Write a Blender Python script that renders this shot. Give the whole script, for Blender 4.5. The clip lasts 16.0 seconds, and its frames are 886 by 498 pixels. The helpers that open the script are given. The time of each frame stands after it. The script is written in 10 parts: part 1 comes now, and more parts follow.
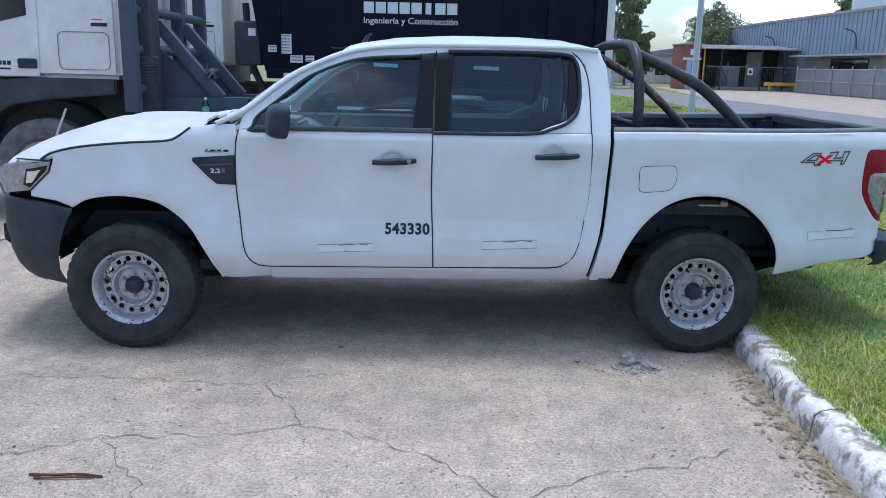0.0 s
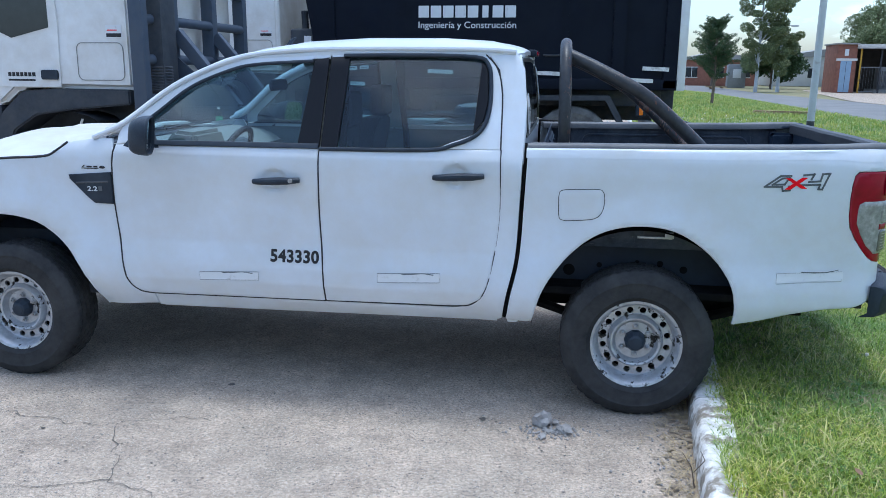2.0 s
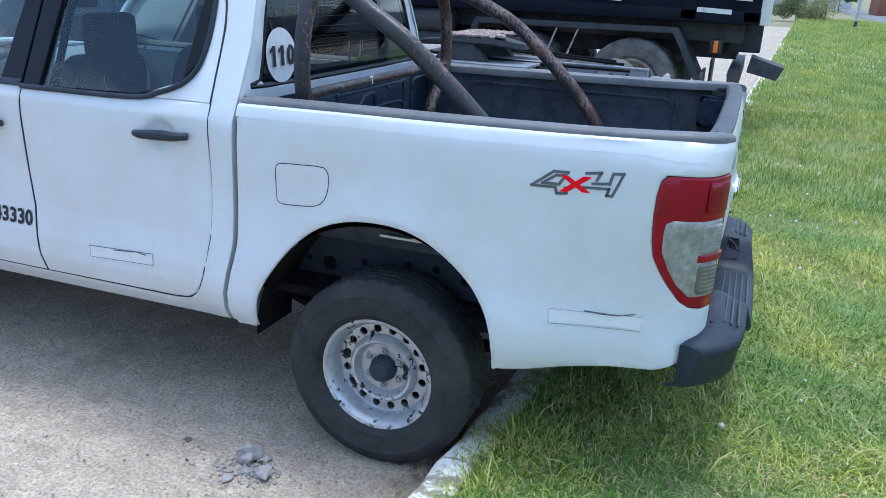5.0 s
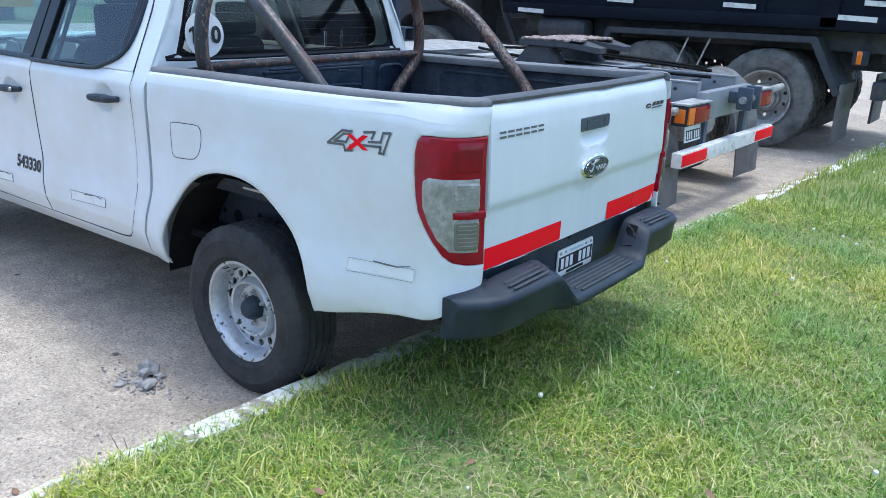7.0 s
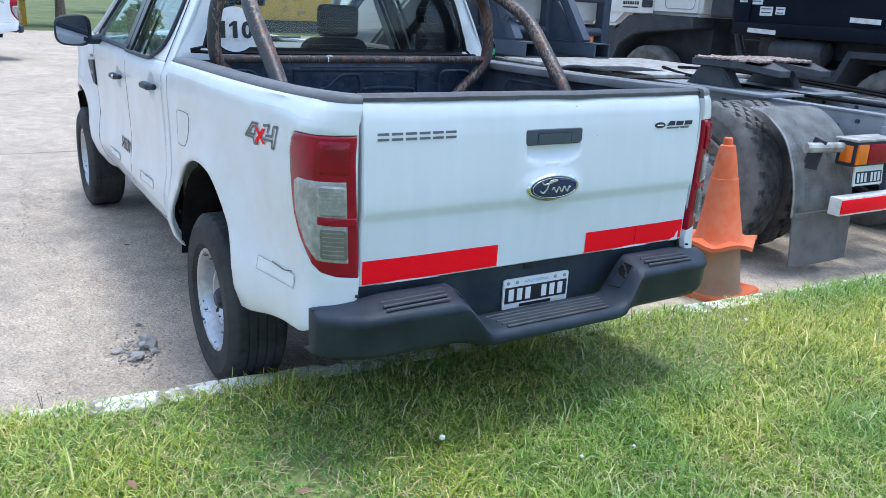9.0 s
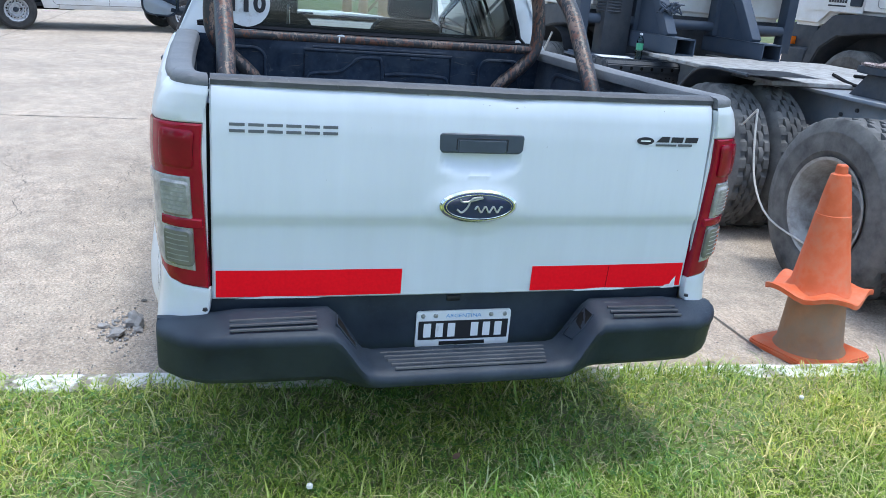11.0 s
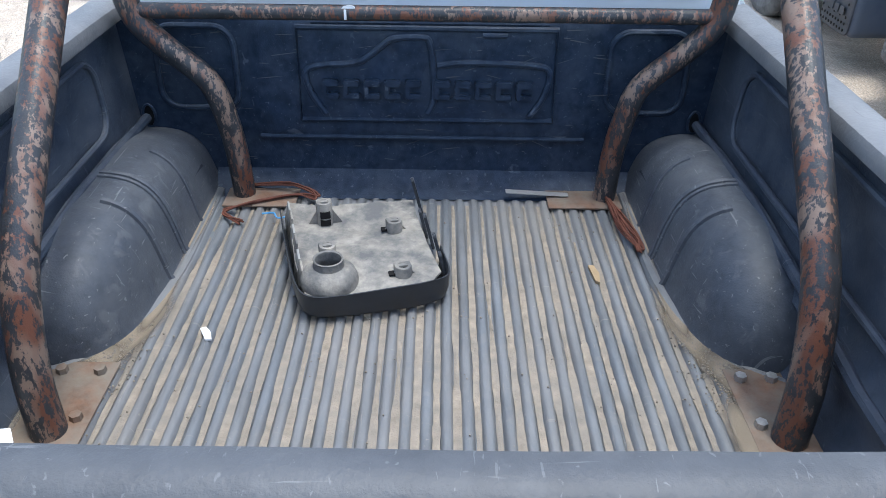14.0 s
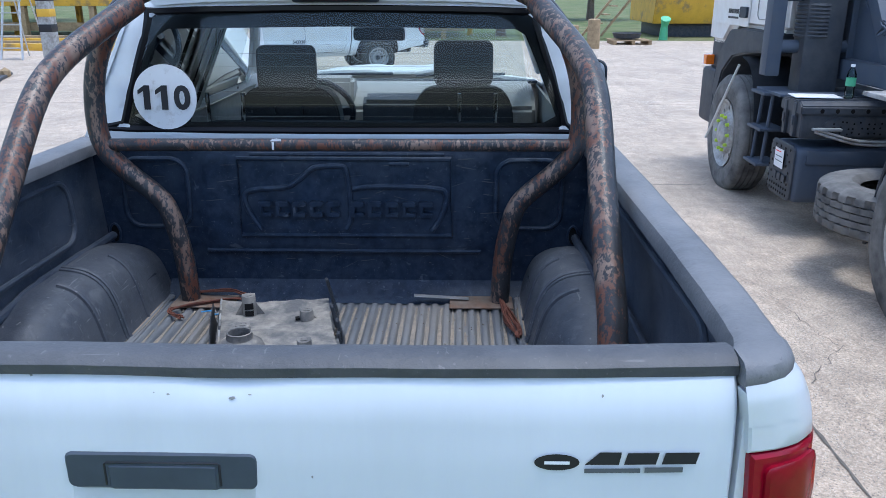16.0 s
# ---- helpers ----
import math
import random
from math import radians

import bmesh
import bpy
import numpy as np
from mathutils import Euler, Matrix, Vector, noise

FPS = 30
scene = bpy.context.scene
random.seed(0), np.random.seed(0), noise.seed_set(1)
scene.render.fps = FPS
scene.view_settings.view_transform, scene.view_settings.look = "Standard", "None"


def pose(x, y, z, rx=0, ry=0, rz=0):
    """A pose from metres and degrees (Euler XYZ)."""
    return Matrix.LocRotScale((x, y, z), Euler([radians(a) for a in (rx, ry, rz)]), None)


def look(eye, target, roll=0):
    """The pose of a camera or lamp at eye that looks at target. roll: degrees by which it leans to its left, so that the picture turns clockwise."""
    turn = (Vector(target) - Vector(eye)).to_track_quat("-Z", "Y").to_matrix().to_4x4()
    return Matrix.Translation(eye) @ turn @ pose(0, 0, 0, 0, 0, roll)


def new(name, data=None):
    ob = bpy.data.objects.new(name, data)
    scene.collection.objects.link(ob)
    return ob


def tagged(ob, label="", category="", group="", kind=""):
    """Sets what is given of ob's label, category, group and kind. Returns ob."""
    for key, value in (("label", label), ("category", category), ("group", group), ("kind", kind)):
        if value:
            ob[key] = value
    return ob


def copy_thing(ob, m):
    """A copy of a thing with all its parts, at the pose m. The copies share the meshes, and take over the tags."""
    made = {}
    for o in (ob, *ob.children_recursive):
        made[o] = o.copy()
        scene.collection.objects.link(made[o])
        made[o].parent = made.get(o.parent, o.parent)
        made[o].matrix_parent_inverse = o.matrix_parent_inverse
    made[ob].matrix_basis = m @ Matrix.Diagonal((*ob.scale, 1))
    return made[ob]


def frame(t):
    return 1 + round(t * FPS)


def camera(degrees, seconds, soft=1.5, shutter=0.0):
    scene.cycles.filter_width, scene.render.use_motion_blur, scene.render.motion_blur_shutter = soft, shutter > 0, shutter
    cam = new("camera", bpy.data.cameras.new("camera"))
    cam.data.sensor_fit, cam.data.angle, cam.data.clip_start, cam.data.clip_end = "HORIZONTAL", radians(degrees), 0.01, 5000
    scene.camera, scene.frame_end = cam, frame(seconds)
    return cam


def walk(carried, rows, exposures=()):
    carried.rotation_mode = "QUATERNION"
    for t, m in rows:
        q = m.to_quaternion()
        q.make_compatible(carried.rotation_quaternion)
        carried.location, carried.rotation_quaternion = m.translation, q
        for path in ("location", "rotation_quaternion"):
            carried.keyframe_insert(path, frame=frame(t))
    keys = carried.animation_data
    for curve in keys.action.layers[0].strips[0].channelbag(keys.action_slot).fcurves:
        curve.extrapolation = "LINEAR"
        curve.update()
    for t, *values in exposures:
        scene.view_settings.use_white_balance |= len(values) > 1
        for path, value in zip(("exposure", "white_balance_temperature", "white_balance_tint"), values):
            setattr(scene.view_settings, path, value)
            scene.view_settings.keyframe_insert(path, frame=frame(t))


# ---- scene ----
cam = camera(58.5, 16.0, soft=0.6)
PATH = [
    (0, (1.642, -5.202, 1.613), (1.69, -3.254, 1.161), 1.3),
    (0.5, (2.017, -5.17, 1.619), (1.981, -3.223, 1.162), 0.8),
    (1, (2.306, -4.971, 1.576), (2.176, -3.029, 1.117), 0.3),
    (1.5, (2.563, -4.729, 1.603), (2.34, -2.794, 1.15), 0.2),
    (2, (2.861, -4.516, 1.629), (2.56, -2.589, 1.186), 0.5),
    (2.5, (3.07, -4.267, 1.63), (2.702, -2.352, 1.186), 1.2),
    (3, (3.235, -3.981, 1.655), (2.825, -2.082, 1.179), 1.8),
    (3.5, (3.545, -3.761, 1.657), (3.111, -1.882, 1.126), 2.3),
    (4, (3.785, -3.589, 1.696), (3.312, -1.729, 1.132), 2.8),
    (4.5, (4.021, -3.328, 1.704), (3.467, -1.505, 1.097), 2.9),
    (5, (4.311, -3.147, 1.717), (3.65, -1.374, 1.07), 2.7),
    (5.2, (4.47, -3.105, 1.70), (3.763, -1.346, 1.06), 2.8),
    (7.3, (5.808, -2.601, 1.639), (4.581, -1.149, 1.019), 2.4),
    (7.5, (5.873, -2.5, 1.638), (4.598, -1.089, 1.02), 2.8),
    (8, (6.021, -2.267, 1.628), (4.623, -0.973, 1.02), 3.4),
    (8.5, (6.232, -1.95, 1.61), (4.714, -0.794, 1.009), 3.3),
    (9, (6.317, -1.649, 1.587), (4.693, -0.644, 0.989), 2.9),
    (9.2, (6.333, -1.518, 1.578), (4.664, -0.577, 0.986), 2.8),
    (11.3, (6.21, -0.475, 1.59), (4.376, -0.03, 0.92), 4.9),
    (11.5, (6.165, -0.34, 1.563), (4.323, 0.035, 0.88), 4.8),
    (12, (5.988, -0.049, 1.599), (4.147, 0.185, 0.853), 4.3),
    (12.5, (5.606, 0.038, 1.608), (3.775, 0.145, 0.811), 3.5),
    (13, (5.241, 0.07, 1.667), (3.433, 0.095, 0.813), 2.5),
    (13.5, (4.918, 0.103, 1.763), (3.16, 0.093, 0.811), 1.8),
    (14, (4.712, 0.043, 1.821), (3.015, 0.058, 0.763), 1.0),
    (14.5, (4.628, -0.003, 1.853), (2.964, 0.055, 0.745), 0.6),
    (15, (4.674, 0.033, 1.825), (2.923, 0.093, 0.861), 0.6),
    (15.5, (4.909, 0.182, 1.779), (3.064, 0.185, 1.008), 0.3),
    (16, (5.119, 0.366, 1.737), (3.219, 0.323, 1.113), 0.0),
]
walk(cam, [(t, look(eye, target, roll)) for t, eye, target, roll in PATH],
     exposures=[(0.0, -0.22, 5600, 8), (1.5, -0.12, 5500, 6), (3.5, 0.08, 5450, 4), (5.0, 0.18, 5500, 4), (8.5, 0.33, 5700, 5), (11.5, 0.28, 5800, 5), (12.5, 0.22, 5750, 5), (13.0, 0.04, 5800, 6), (13.5, 0.20, 5650, 5), (14.0, 0.76, 6100, 5), (14.5, 1.24, 6600, 5), (15.0, 1.36, 6600, 5), (15.5, 0.98, 6000, 6), (16.0, 0.22, 5600, 8)])

# ---- world, sun ----
world = bpy.data.worlds.new("world")
scene.world = world
world.use_nodes = True
SUN_EL, SUN_AZ = 81.5, 12.0          # degrees up, and clockwise from +y


def build_world():
    nt = world.node_tree
    bg = nt.nodes["Background"]
    sky = nt.nodes.new("ShaderNodeTexSky")
    sky.sky_type, sky.sun_disc = "NISHITA", False
    sky.sun_elevation, sky.sun_rotation = radians(SUN_EL), radians(SUN_AZ)
    sky.dust_density, sky.ozone_density = 2.0, 1.2
    co = nt.nodes.new("ShaderNodeTexCoord")
    mp = nt.nodes.new("ShaderNodeMapping")
    mp.inputs["Scale"].default_value = (1.0, 1.0, 2.6)
    nt.links.new(co.outputs["Generated"], mp.inputs["Vector"])
    cl = nt.nodes.new("ShaderNodeTexNoise")
    cl.inputs["Scale"].default_value, cl.inputs["Detail"].default_value = 3.2, 9.0
    cl.inputs["Roughness"].default_value = 0.58
    nt.links.new(mp.outputs["Vector"], cl.inputs["Vector"])
    rp = nt.nodes.new("ShaderNodeValToRGB")
    rp.color_ramp.elements[0].position, rp.color_ramp.elements[1].position = 0.515, 0.73
    nt.links.new(cl.outputs["Fac"], rp.inputs["Fac"])
    mx = nt.nodes.new("ShaderNodeMix")
    mx.data_type = "RGBA"
    nt.links.new(rp.outputs["Color"], mx.inputs["Factor"])
    nt.links.new(sky.outputs["Color"], mx.inputs["A"])
    mx.inputs["B"].default_value = (10.0, 10.4, 11.0, 1)
    nt.links.new(mx.outputs["Result"], bg.inputs["Color"])
    bg.inputs["Strength"].default_value = 0.26


build_world()
sun = new("sun", bpy.data.lights.new("sun", "SUN"))
sun.data.energy, sun.data.angle, sun.data.color = 1.75, radians(12.0), (1.0, 0.96, 0.9)
a, e = radians(SUN_AZ), radians(SUN_EL)
sun.matrix_basis = look((math.sin(a) * math.cos(e), math.cos(a) * math.cos(e), math.sin(e)), (0, 0, 0)) @ Matrix.Identity(4)

# ---- materials ----


def material(name, base, rough=0.5, metal=0.0, var=0.12, scale=12.0, second=None, amount=0.0, spread=2.0, edge=0.12,
             bump=0.0, grain=160.0, coat=0.0, stretch=(1, 1, 1), tint=0.0, rough2=None, spec=0.5):
    """Base colour varied at two scales; a second colour laid on in patches of about 1/spread metres; fine relief."""
    m = bpy.data.materials.new(name)
    m.use_nodes = True
    nt, bs = m.node_tree, m.node_tree.nodes["Principled BSDF"]
    co = nt.nodes.new("ShaderNodeTexCoord")
    mp = nt.nodes.new("ShaderNodeMapping")
    mp.inputs["Scale"].default_value = stretch
    nt.links.new(co.outputs["Object"], mp.inputs["Vector"])

    def noise_node(size, detail=6.0, rougher=0.6):
        n = nt.nodes.new("ShaderNodeTexNoise")
        n.inputs["Scale"].default_value, n.inputs["Detail"].default_value = size, detail
        n.inputs["Roughness"].default_value = rougher
        nt.links.new(mp.outputs["Vector"], n.inputs["Vector"])
        return n

    def mixed(kind, fac, a_in, b_in):
        x = nt.nodes.new("ShaderNodeMix")
        x.data_type, x.blend_type = "RGBA", kind
        for key, v in (("Factor", fac), ("A", a_in), ("B", b_in)):
            if isinstance(v, (tuple, float, int)):
                x.inputs[key].default_value = (*v, 1) if isinstance(v, tuple) else v
            else:
                nt.links.new(v, x.inputs[key])
        return x.outputs["Result"]

    r = nt.nodes.new("ShaderNodeValToRGB")
    lo, hi = 1 - var, 1 + var
    r.color_ramp.elements[0].position, r.color_ramp.elements[1].position = 0.3, 0.7
    r.color_ramp.elements[0].color, r.color_ramp.elements[1].color = (lo, lo, lo, 1), (hi, hi, hi * (1 - tint), 1)
    nt.links.new(noise_node(scale, 8.0).outputs["Fac"], r.inputs["Fac"])
    col = mixed("MULTIPLY", 1.0, tuple(base), r.outputs["Color"])
    bs.inputs["Roughness"].default_value = rough
    if second:
        r2 = nt.nodes.new("ShaderNodeValToRGB")
        c = 1 - amount
        r2.color_ramp.elements[0].position = 0.3 + 0.4 * c - edge / 2
        r2.color_ramp.elements[1].position = 0.3 + 0.4 * c + edge / 2
        nt.links.new(noise_node(spread, 10.0, 0.65).outputs["Fac"], r2.inputs["Fac"])
        col = mixed("MIX", r2.outputs["Color"], col, tuple(second))
        if rough2 is not None:
            rr = nt.nodes.new("ShaderNodeMapRange")
            nt.links.new(r2.outputs["Color"], rr.inputs["Value"])
            rr.inputs["To Min"].default_value, rr.inputs["To Max"].default_value = rough, rough2
            nt.links.new(rr.outputs["Result"], bs.inputs["Roughness"])
    nt.links.new(col, bs.inputs["Base Color"])
    bs.inputs["Metallic"].default_value = metal
    bs.inputs["Coat Weight"].default_value = coat
    bs.inputs["Coat Roughness"].default_value = 0.08
    bs.inputs["Specular IOR Level"].default_value = spec
    if bump:
        b = nt.nodes.new("ShaderNodeBump")
        b.inputs["Strength"].default_value, b.inputs["Distance"].default_value = 1.0, bump
        nt.links.new(noise_node(grain, 3.0).outputs["Fac"], b.inputs["Height"])
        nt.links.new(b.outputs["Normal"], bs.inputs["Normal"])
    return m


def glass_material(name, tint, ior=1.5):
    """A thin pane: tinted see-through with a Fresnel gloss."""
    m = bpy.data.materials.new(name)
    m.use_nodes = True
    nt = m.node_tree
    nt.nodes.remove(nt.nodes["Principled BSDF"])
    tr, gl = nt.nodes.new("ShaderNodeBsdfTransparent"), nt.nodes.new("ShaderNodeBsdfGlossy")
    fr, mx = nt.nodes.new("ShaderNodeFresnel"), nt.nodes.new("ShaderNodeMixShader")
    tr.inputs["Color"].default_value = (*tint, 1)
    gl.inputs["Roughness"].default_value = 0.015
    fr.inputs["IOR"].default_value = ior
    nt.links.new(fr.outputs["Fac"], mx.inputs["Fac"])
    nt.links.new(tr.outputs["BSDF"], mx.inputs[1])
    nt.links.new(gl.outputs["BSDF"], mx.inputs[2])
    nt.links.new(mx.outputs["Shader"], nt.nodes["Material Output"].inputs["Surface"])
    return m


PAINT = material("white_paint", (0.665, 0.702, 0.752), 0.30, var=0.04, scale=3, second=(0.60, 0.59, 0.56), amount=0.22, spread=4, edge=0.5,
                 coat=0.35, rough2=0.5)
HOODPAINT = material("dusty_white_paint", (0.66, 0.665, 0.665), 0.5, var=0.05, scale=5, second=(0.55, 0.52, 0.47), amount=0.35, spread=6, edge=0.5, coat=0.1)
PLASTIC = material("black_plastic", (0.017, 0.025, 0.039), 0.5, var=0.25, scale=9, second=(0.038, 0.050, 0.066), amount=0.3, spread=7, edge=0.4,
                   bump=0.0006, grain=500, spec=0.3)
CAPPLASTIC = material("worn_black_plastic", (0.044, 0.047, 0.054), 0.55, var=0.2, scale=26, second=(0.085, 0.088, 0.095), amount=0.42, spread=7, edge=0.45,
                      bump=0.0012, grain=130)
RAILCAP = material("dusty_rail_cap_plastic", (0.095, 0.100, 0.110), 0.55, var=0.2, scale=26, second=(0.175, 0.176, 0.180), amount=0.48, spread=5, edge=0.45,
                   bump=0.0012, grain=130)
GLOSSBLACK = material("black_film", (0.006, 0.006, 0.008), 0.3, var=0.1, spec=0.25)
RUBBER = material("tyre_rubber", (0.020, 0.021, 0.023), 0.75, var=0.35, scale=40, second=(0.062, 0.061, 0.060), amount=0.42, spread=6, edge=0.4,
                  bump=0.001, grain=220, spec=0.25)
DUSTYRUBBER = material("dusty_tyre_rubber", (0.052, 0.052, 0.053), 0.85, var=0.35, scale=14, second=(0.20, 0.195, 0.185), amount=0.55, spread=5,
                       edge=0.4, bump=0.001, grain=220, spec=0.25)
ARCHSTEEL = material("dark_slate_steel", (0.017, 0.026, 0.042), 0.7, var=0.3, scale=9, second=(0.026, 0.032, 0.042), amount=0.35, spread=6, edge=0.4)
STEELRIM = material("silver_rim_paint", (0.47, 0.485, 0.51), 0.36, 0.5, var=0.28, scale=16, second=(0.03, 0.028, 0.026), amount=0.31, spread=15,
                    edge=0.05, rough2=0.8)
TRUCKRIM = material("grey_truck_rim", (0.42, 0.42, 0.41), 0.6, 0.2, var=0.15, scale=12, second=(0.17, 0.15, 0.13), amount=0.35, spread=9, edge=0.3)
GLASS = glass_material("tinted_glass", (0.52, 0.74, 0.80), 1.75)
REARGLASS = glass_material("rear_glass", (0.82, 0.89, 0.88), 1.5)
CLEARPLASTIC = material("hazed_clear_lens", (0.38, 0.375, 0.36), 0.2, var=0.3, scale=45, second=(0.19, 0.185, 0.175), amount=0.42, spread=22, edge=0.4,
                        coat=0.6)
DARKLENS = material("smoked_clear_lens", (0.15, 0.145, 0.13), 0.18, var=0.2, scale=30, coat=0.6)
REDLENS = material("red_lens", (0.25, 0.001, 0.016), 0.22, var=0.2, scale=14, coat=0.15, spec=0.3)
DARKRED = material("dark_red_lens", (0.20, 0.001, 0.012), 0.2, var=0.25, scale=14, coat=0.15, spec=0.3)
AMBER = material("amber_lens", (0.75, 0.17, 0.01), 0.25, var=0.1, coat=0.5)
REDTAPE = material("red_reflective_tape", (0.86, 0.003, 0.014), 0.5, var=0.06, scale=120, spec=0.12)
WHITETAPE = material("white_reflective_tape", (0.72, 0.72, 0.70), 0.4, var=0.06, scale=60, second=(0.4, 0.38, 0.35), amount=0.25, spread=14, edge=0.2)
DECALBLACK = material("black_vinyl", (0.012, 0.012, 0.016), 0.5, var=0.1)
DECALGREY = material("grey_vinyl", (0.10, 0.11, 0.12), 0.45, var=0.1)
DECALWHITE = material("white_vinyl", (0.72, 0.73, 0.74), 0.5, var=0.03, second=(0.55, 0.54, 0.52), amount=0.15, spread=20)
DECALBLUE = material("blue_vinyl", (0.08, 0.28, 0.55), 0.5, var=0.05)
CHROME = material("chrome", (0.8, 0.8, 0.8), 0.12, 1.0, var=0.03)
BLUEENAMEL = material("blue_enamel", (0.008, 0.018, 0.075), 0.15, var=0.05, coat=0.8)
LINER = material("bed_liner_plastic", (0.016, 0.028, 0.052), 0.5, var=0.35, scale=28, second=(0.034, 0.046, 0.067), amount=0.32, spread=14, edge=0.3,
                 bump=0.0008, grain=300, spec=0.2)
LINERFLOOR = material("worn_liner_floor", (0.118, 0.128, 0.140), 0.6, var=0.3, scale=26, second=(0.185, 0.177, 0.168), amount=0.36, spread=5, edge=0.3,
                      bump=0.0008, grain=260, stretch=(0.25, 1, 1))
DUST = material("sandy_dust", (0.259, 0.215, 0.165), 0.95, var=0.3, scale=40, second=(0.187, 0.171, 0.149), amount=0.45, spread=9, edge=0.4, bump=0.002, grain=300)


def soft_dust_material():
    """A thin film of sand that fades out towards the rim of its patch."""
    m = material("sand_film", (0.29, 0.237, 0.175), 0.95, var=0.2, scale=50, bump=0.002, grain=300)
    nt, bs = m.node_tree, m.node_tree.nodes["Principled BSDF"]
    co = nt.nodes.new("ShaderNodeTexCoord")
    gr = nt.nodes.new("ShaderNodeTexGradient")
    gr.gradient_type = "SPHERICAL"
    nt.links.new(co.outputs["Object"], gr.inputs["Vector"])
    geo, nz = nt.nodes.new("ShaderNodeNewGeometry"), nt.nodes.new("ShaderNodeTexNoise")
    nz.inputs["Scale"].default_value, nz.inputs["Detail"].default_value = 38.0, 9.0
    nt.links.new(geo.outputs["Position"], nz.inputs["Vector"])
    add = nt.nodes.new("ShaderNodeMath")
    add.operation = "MULTIPLY_ADD"
    nt.links.new(nz.outputs["Fac"], add.inputs[0])
    add.inputs[1].default_value = 0.55
    nt.links.new(gr.outputs["Fac"], add.inputs[2])
    rp = nt.nodes.new("ShaderNodeMapRange")
    rp.inputs["From Min"].default_value, rp.inputs["From Max"].default_value = 0.18, 0.50
    nt.links.new(add.outputs["Value"], rp.inputs["Value"])
    edge = nt.nodes.new("ShaderNodeMath")
    edge.operation = "MULTIPLY"
    soft = nt.nodes.new("ShaderNodeMapRange")
    soft.inputs["From Max"].default_value = 0.55
    nt.links.new(gr.outputs["Fac"], soft.inputs["Value"])
    nt.links.new(soft.outputs["Result"], edge.inputs[0])
    nt.links.new(rp.outputs["Result"], edge.inputs[1])
    nt.links.new(edge.outputs["Value"], bs.inputs["Alpha"])
    return m


SANDFILM = soft_dust_material()



def scuffed(m, colour, scratch=0.5, speck=0.5):
    """Fine scratches along x and small pale chips over a plastic."""
    nt, bs = m.node_tree, m.node_tree.nodes["Principled BSDF"]
    co = nt.nodes.new("ShaderNodeTexCoord")
    for axis, size, lo, hi, part_of in (((5, 60, 70), 2.2, 0.665, 0.70, scratch), ((70, 6, 9), 1.6, 0.68, 0.71, scratch), ((1, 1, 1), 85.0, 0.68, 0.72, speck), ((1, 1, 1), 24.0, 0.60, 0.70, speck * 0.25)):
        mp = nt.nodes.new("ShaderNodeMapping")
        mp.inputs["Scale"].default_value = axis
        nt.links.new(co.outputs["Object"], mp.inputs["Vector"])
        nz = nt.nodes.new("ShaderNodeTexNoise")
        nz.inputs["Scale"].default_value, nz.inputs["Detail"].default_value, nz.inputs["Distortion"].default_value = size, 5.0, 0.6
        nt.links.new(mp.outputs["Vector"], nz.inputs["Vector"])
        mr = nt.nodes.new("ShaderNodeMapRange")
        mr.inputs["From Min"].default_value, mr.inputs["From Max"].default_value, mr.inputs["To Max"].default_value = lo, hi, part_of
        nt.links.new(nz.outputs["Fac"], mr.inputs["Value"])
        mx = nt.nodes.new("ShaderNodeMix")
        mx.data_type = "RGBA"
        nt.links.new(mr.outputs["Result"], mx.inputs["Factor"])
        nt.links.new(bs.inputs["Base Color"].links[0].from_socket, mx.inputs["A"])
        mx.inputs["B"].default_value = (*colour, 1)
        nt.links.new(mx.outputs["Result"], bs.inputs["Base Color"])


scuffed(LINER, (0.11, 0.125, 0.15), 0.55, 0.45)
scuffed(LINERFLOOR, (0.26, 0.24, 0.21), 0.4, 0.5)
scuffed(CAPPLASTIC, (0.17, 0.172, 0.178), 0.45, 0.5)
scuffed(RAILCAP, (0.05, 0.05, 0.055), 0.3, 0.35)
scuffed(PLASTIC, (0.050, 0.062, 0.080), 0.3, 0.3)


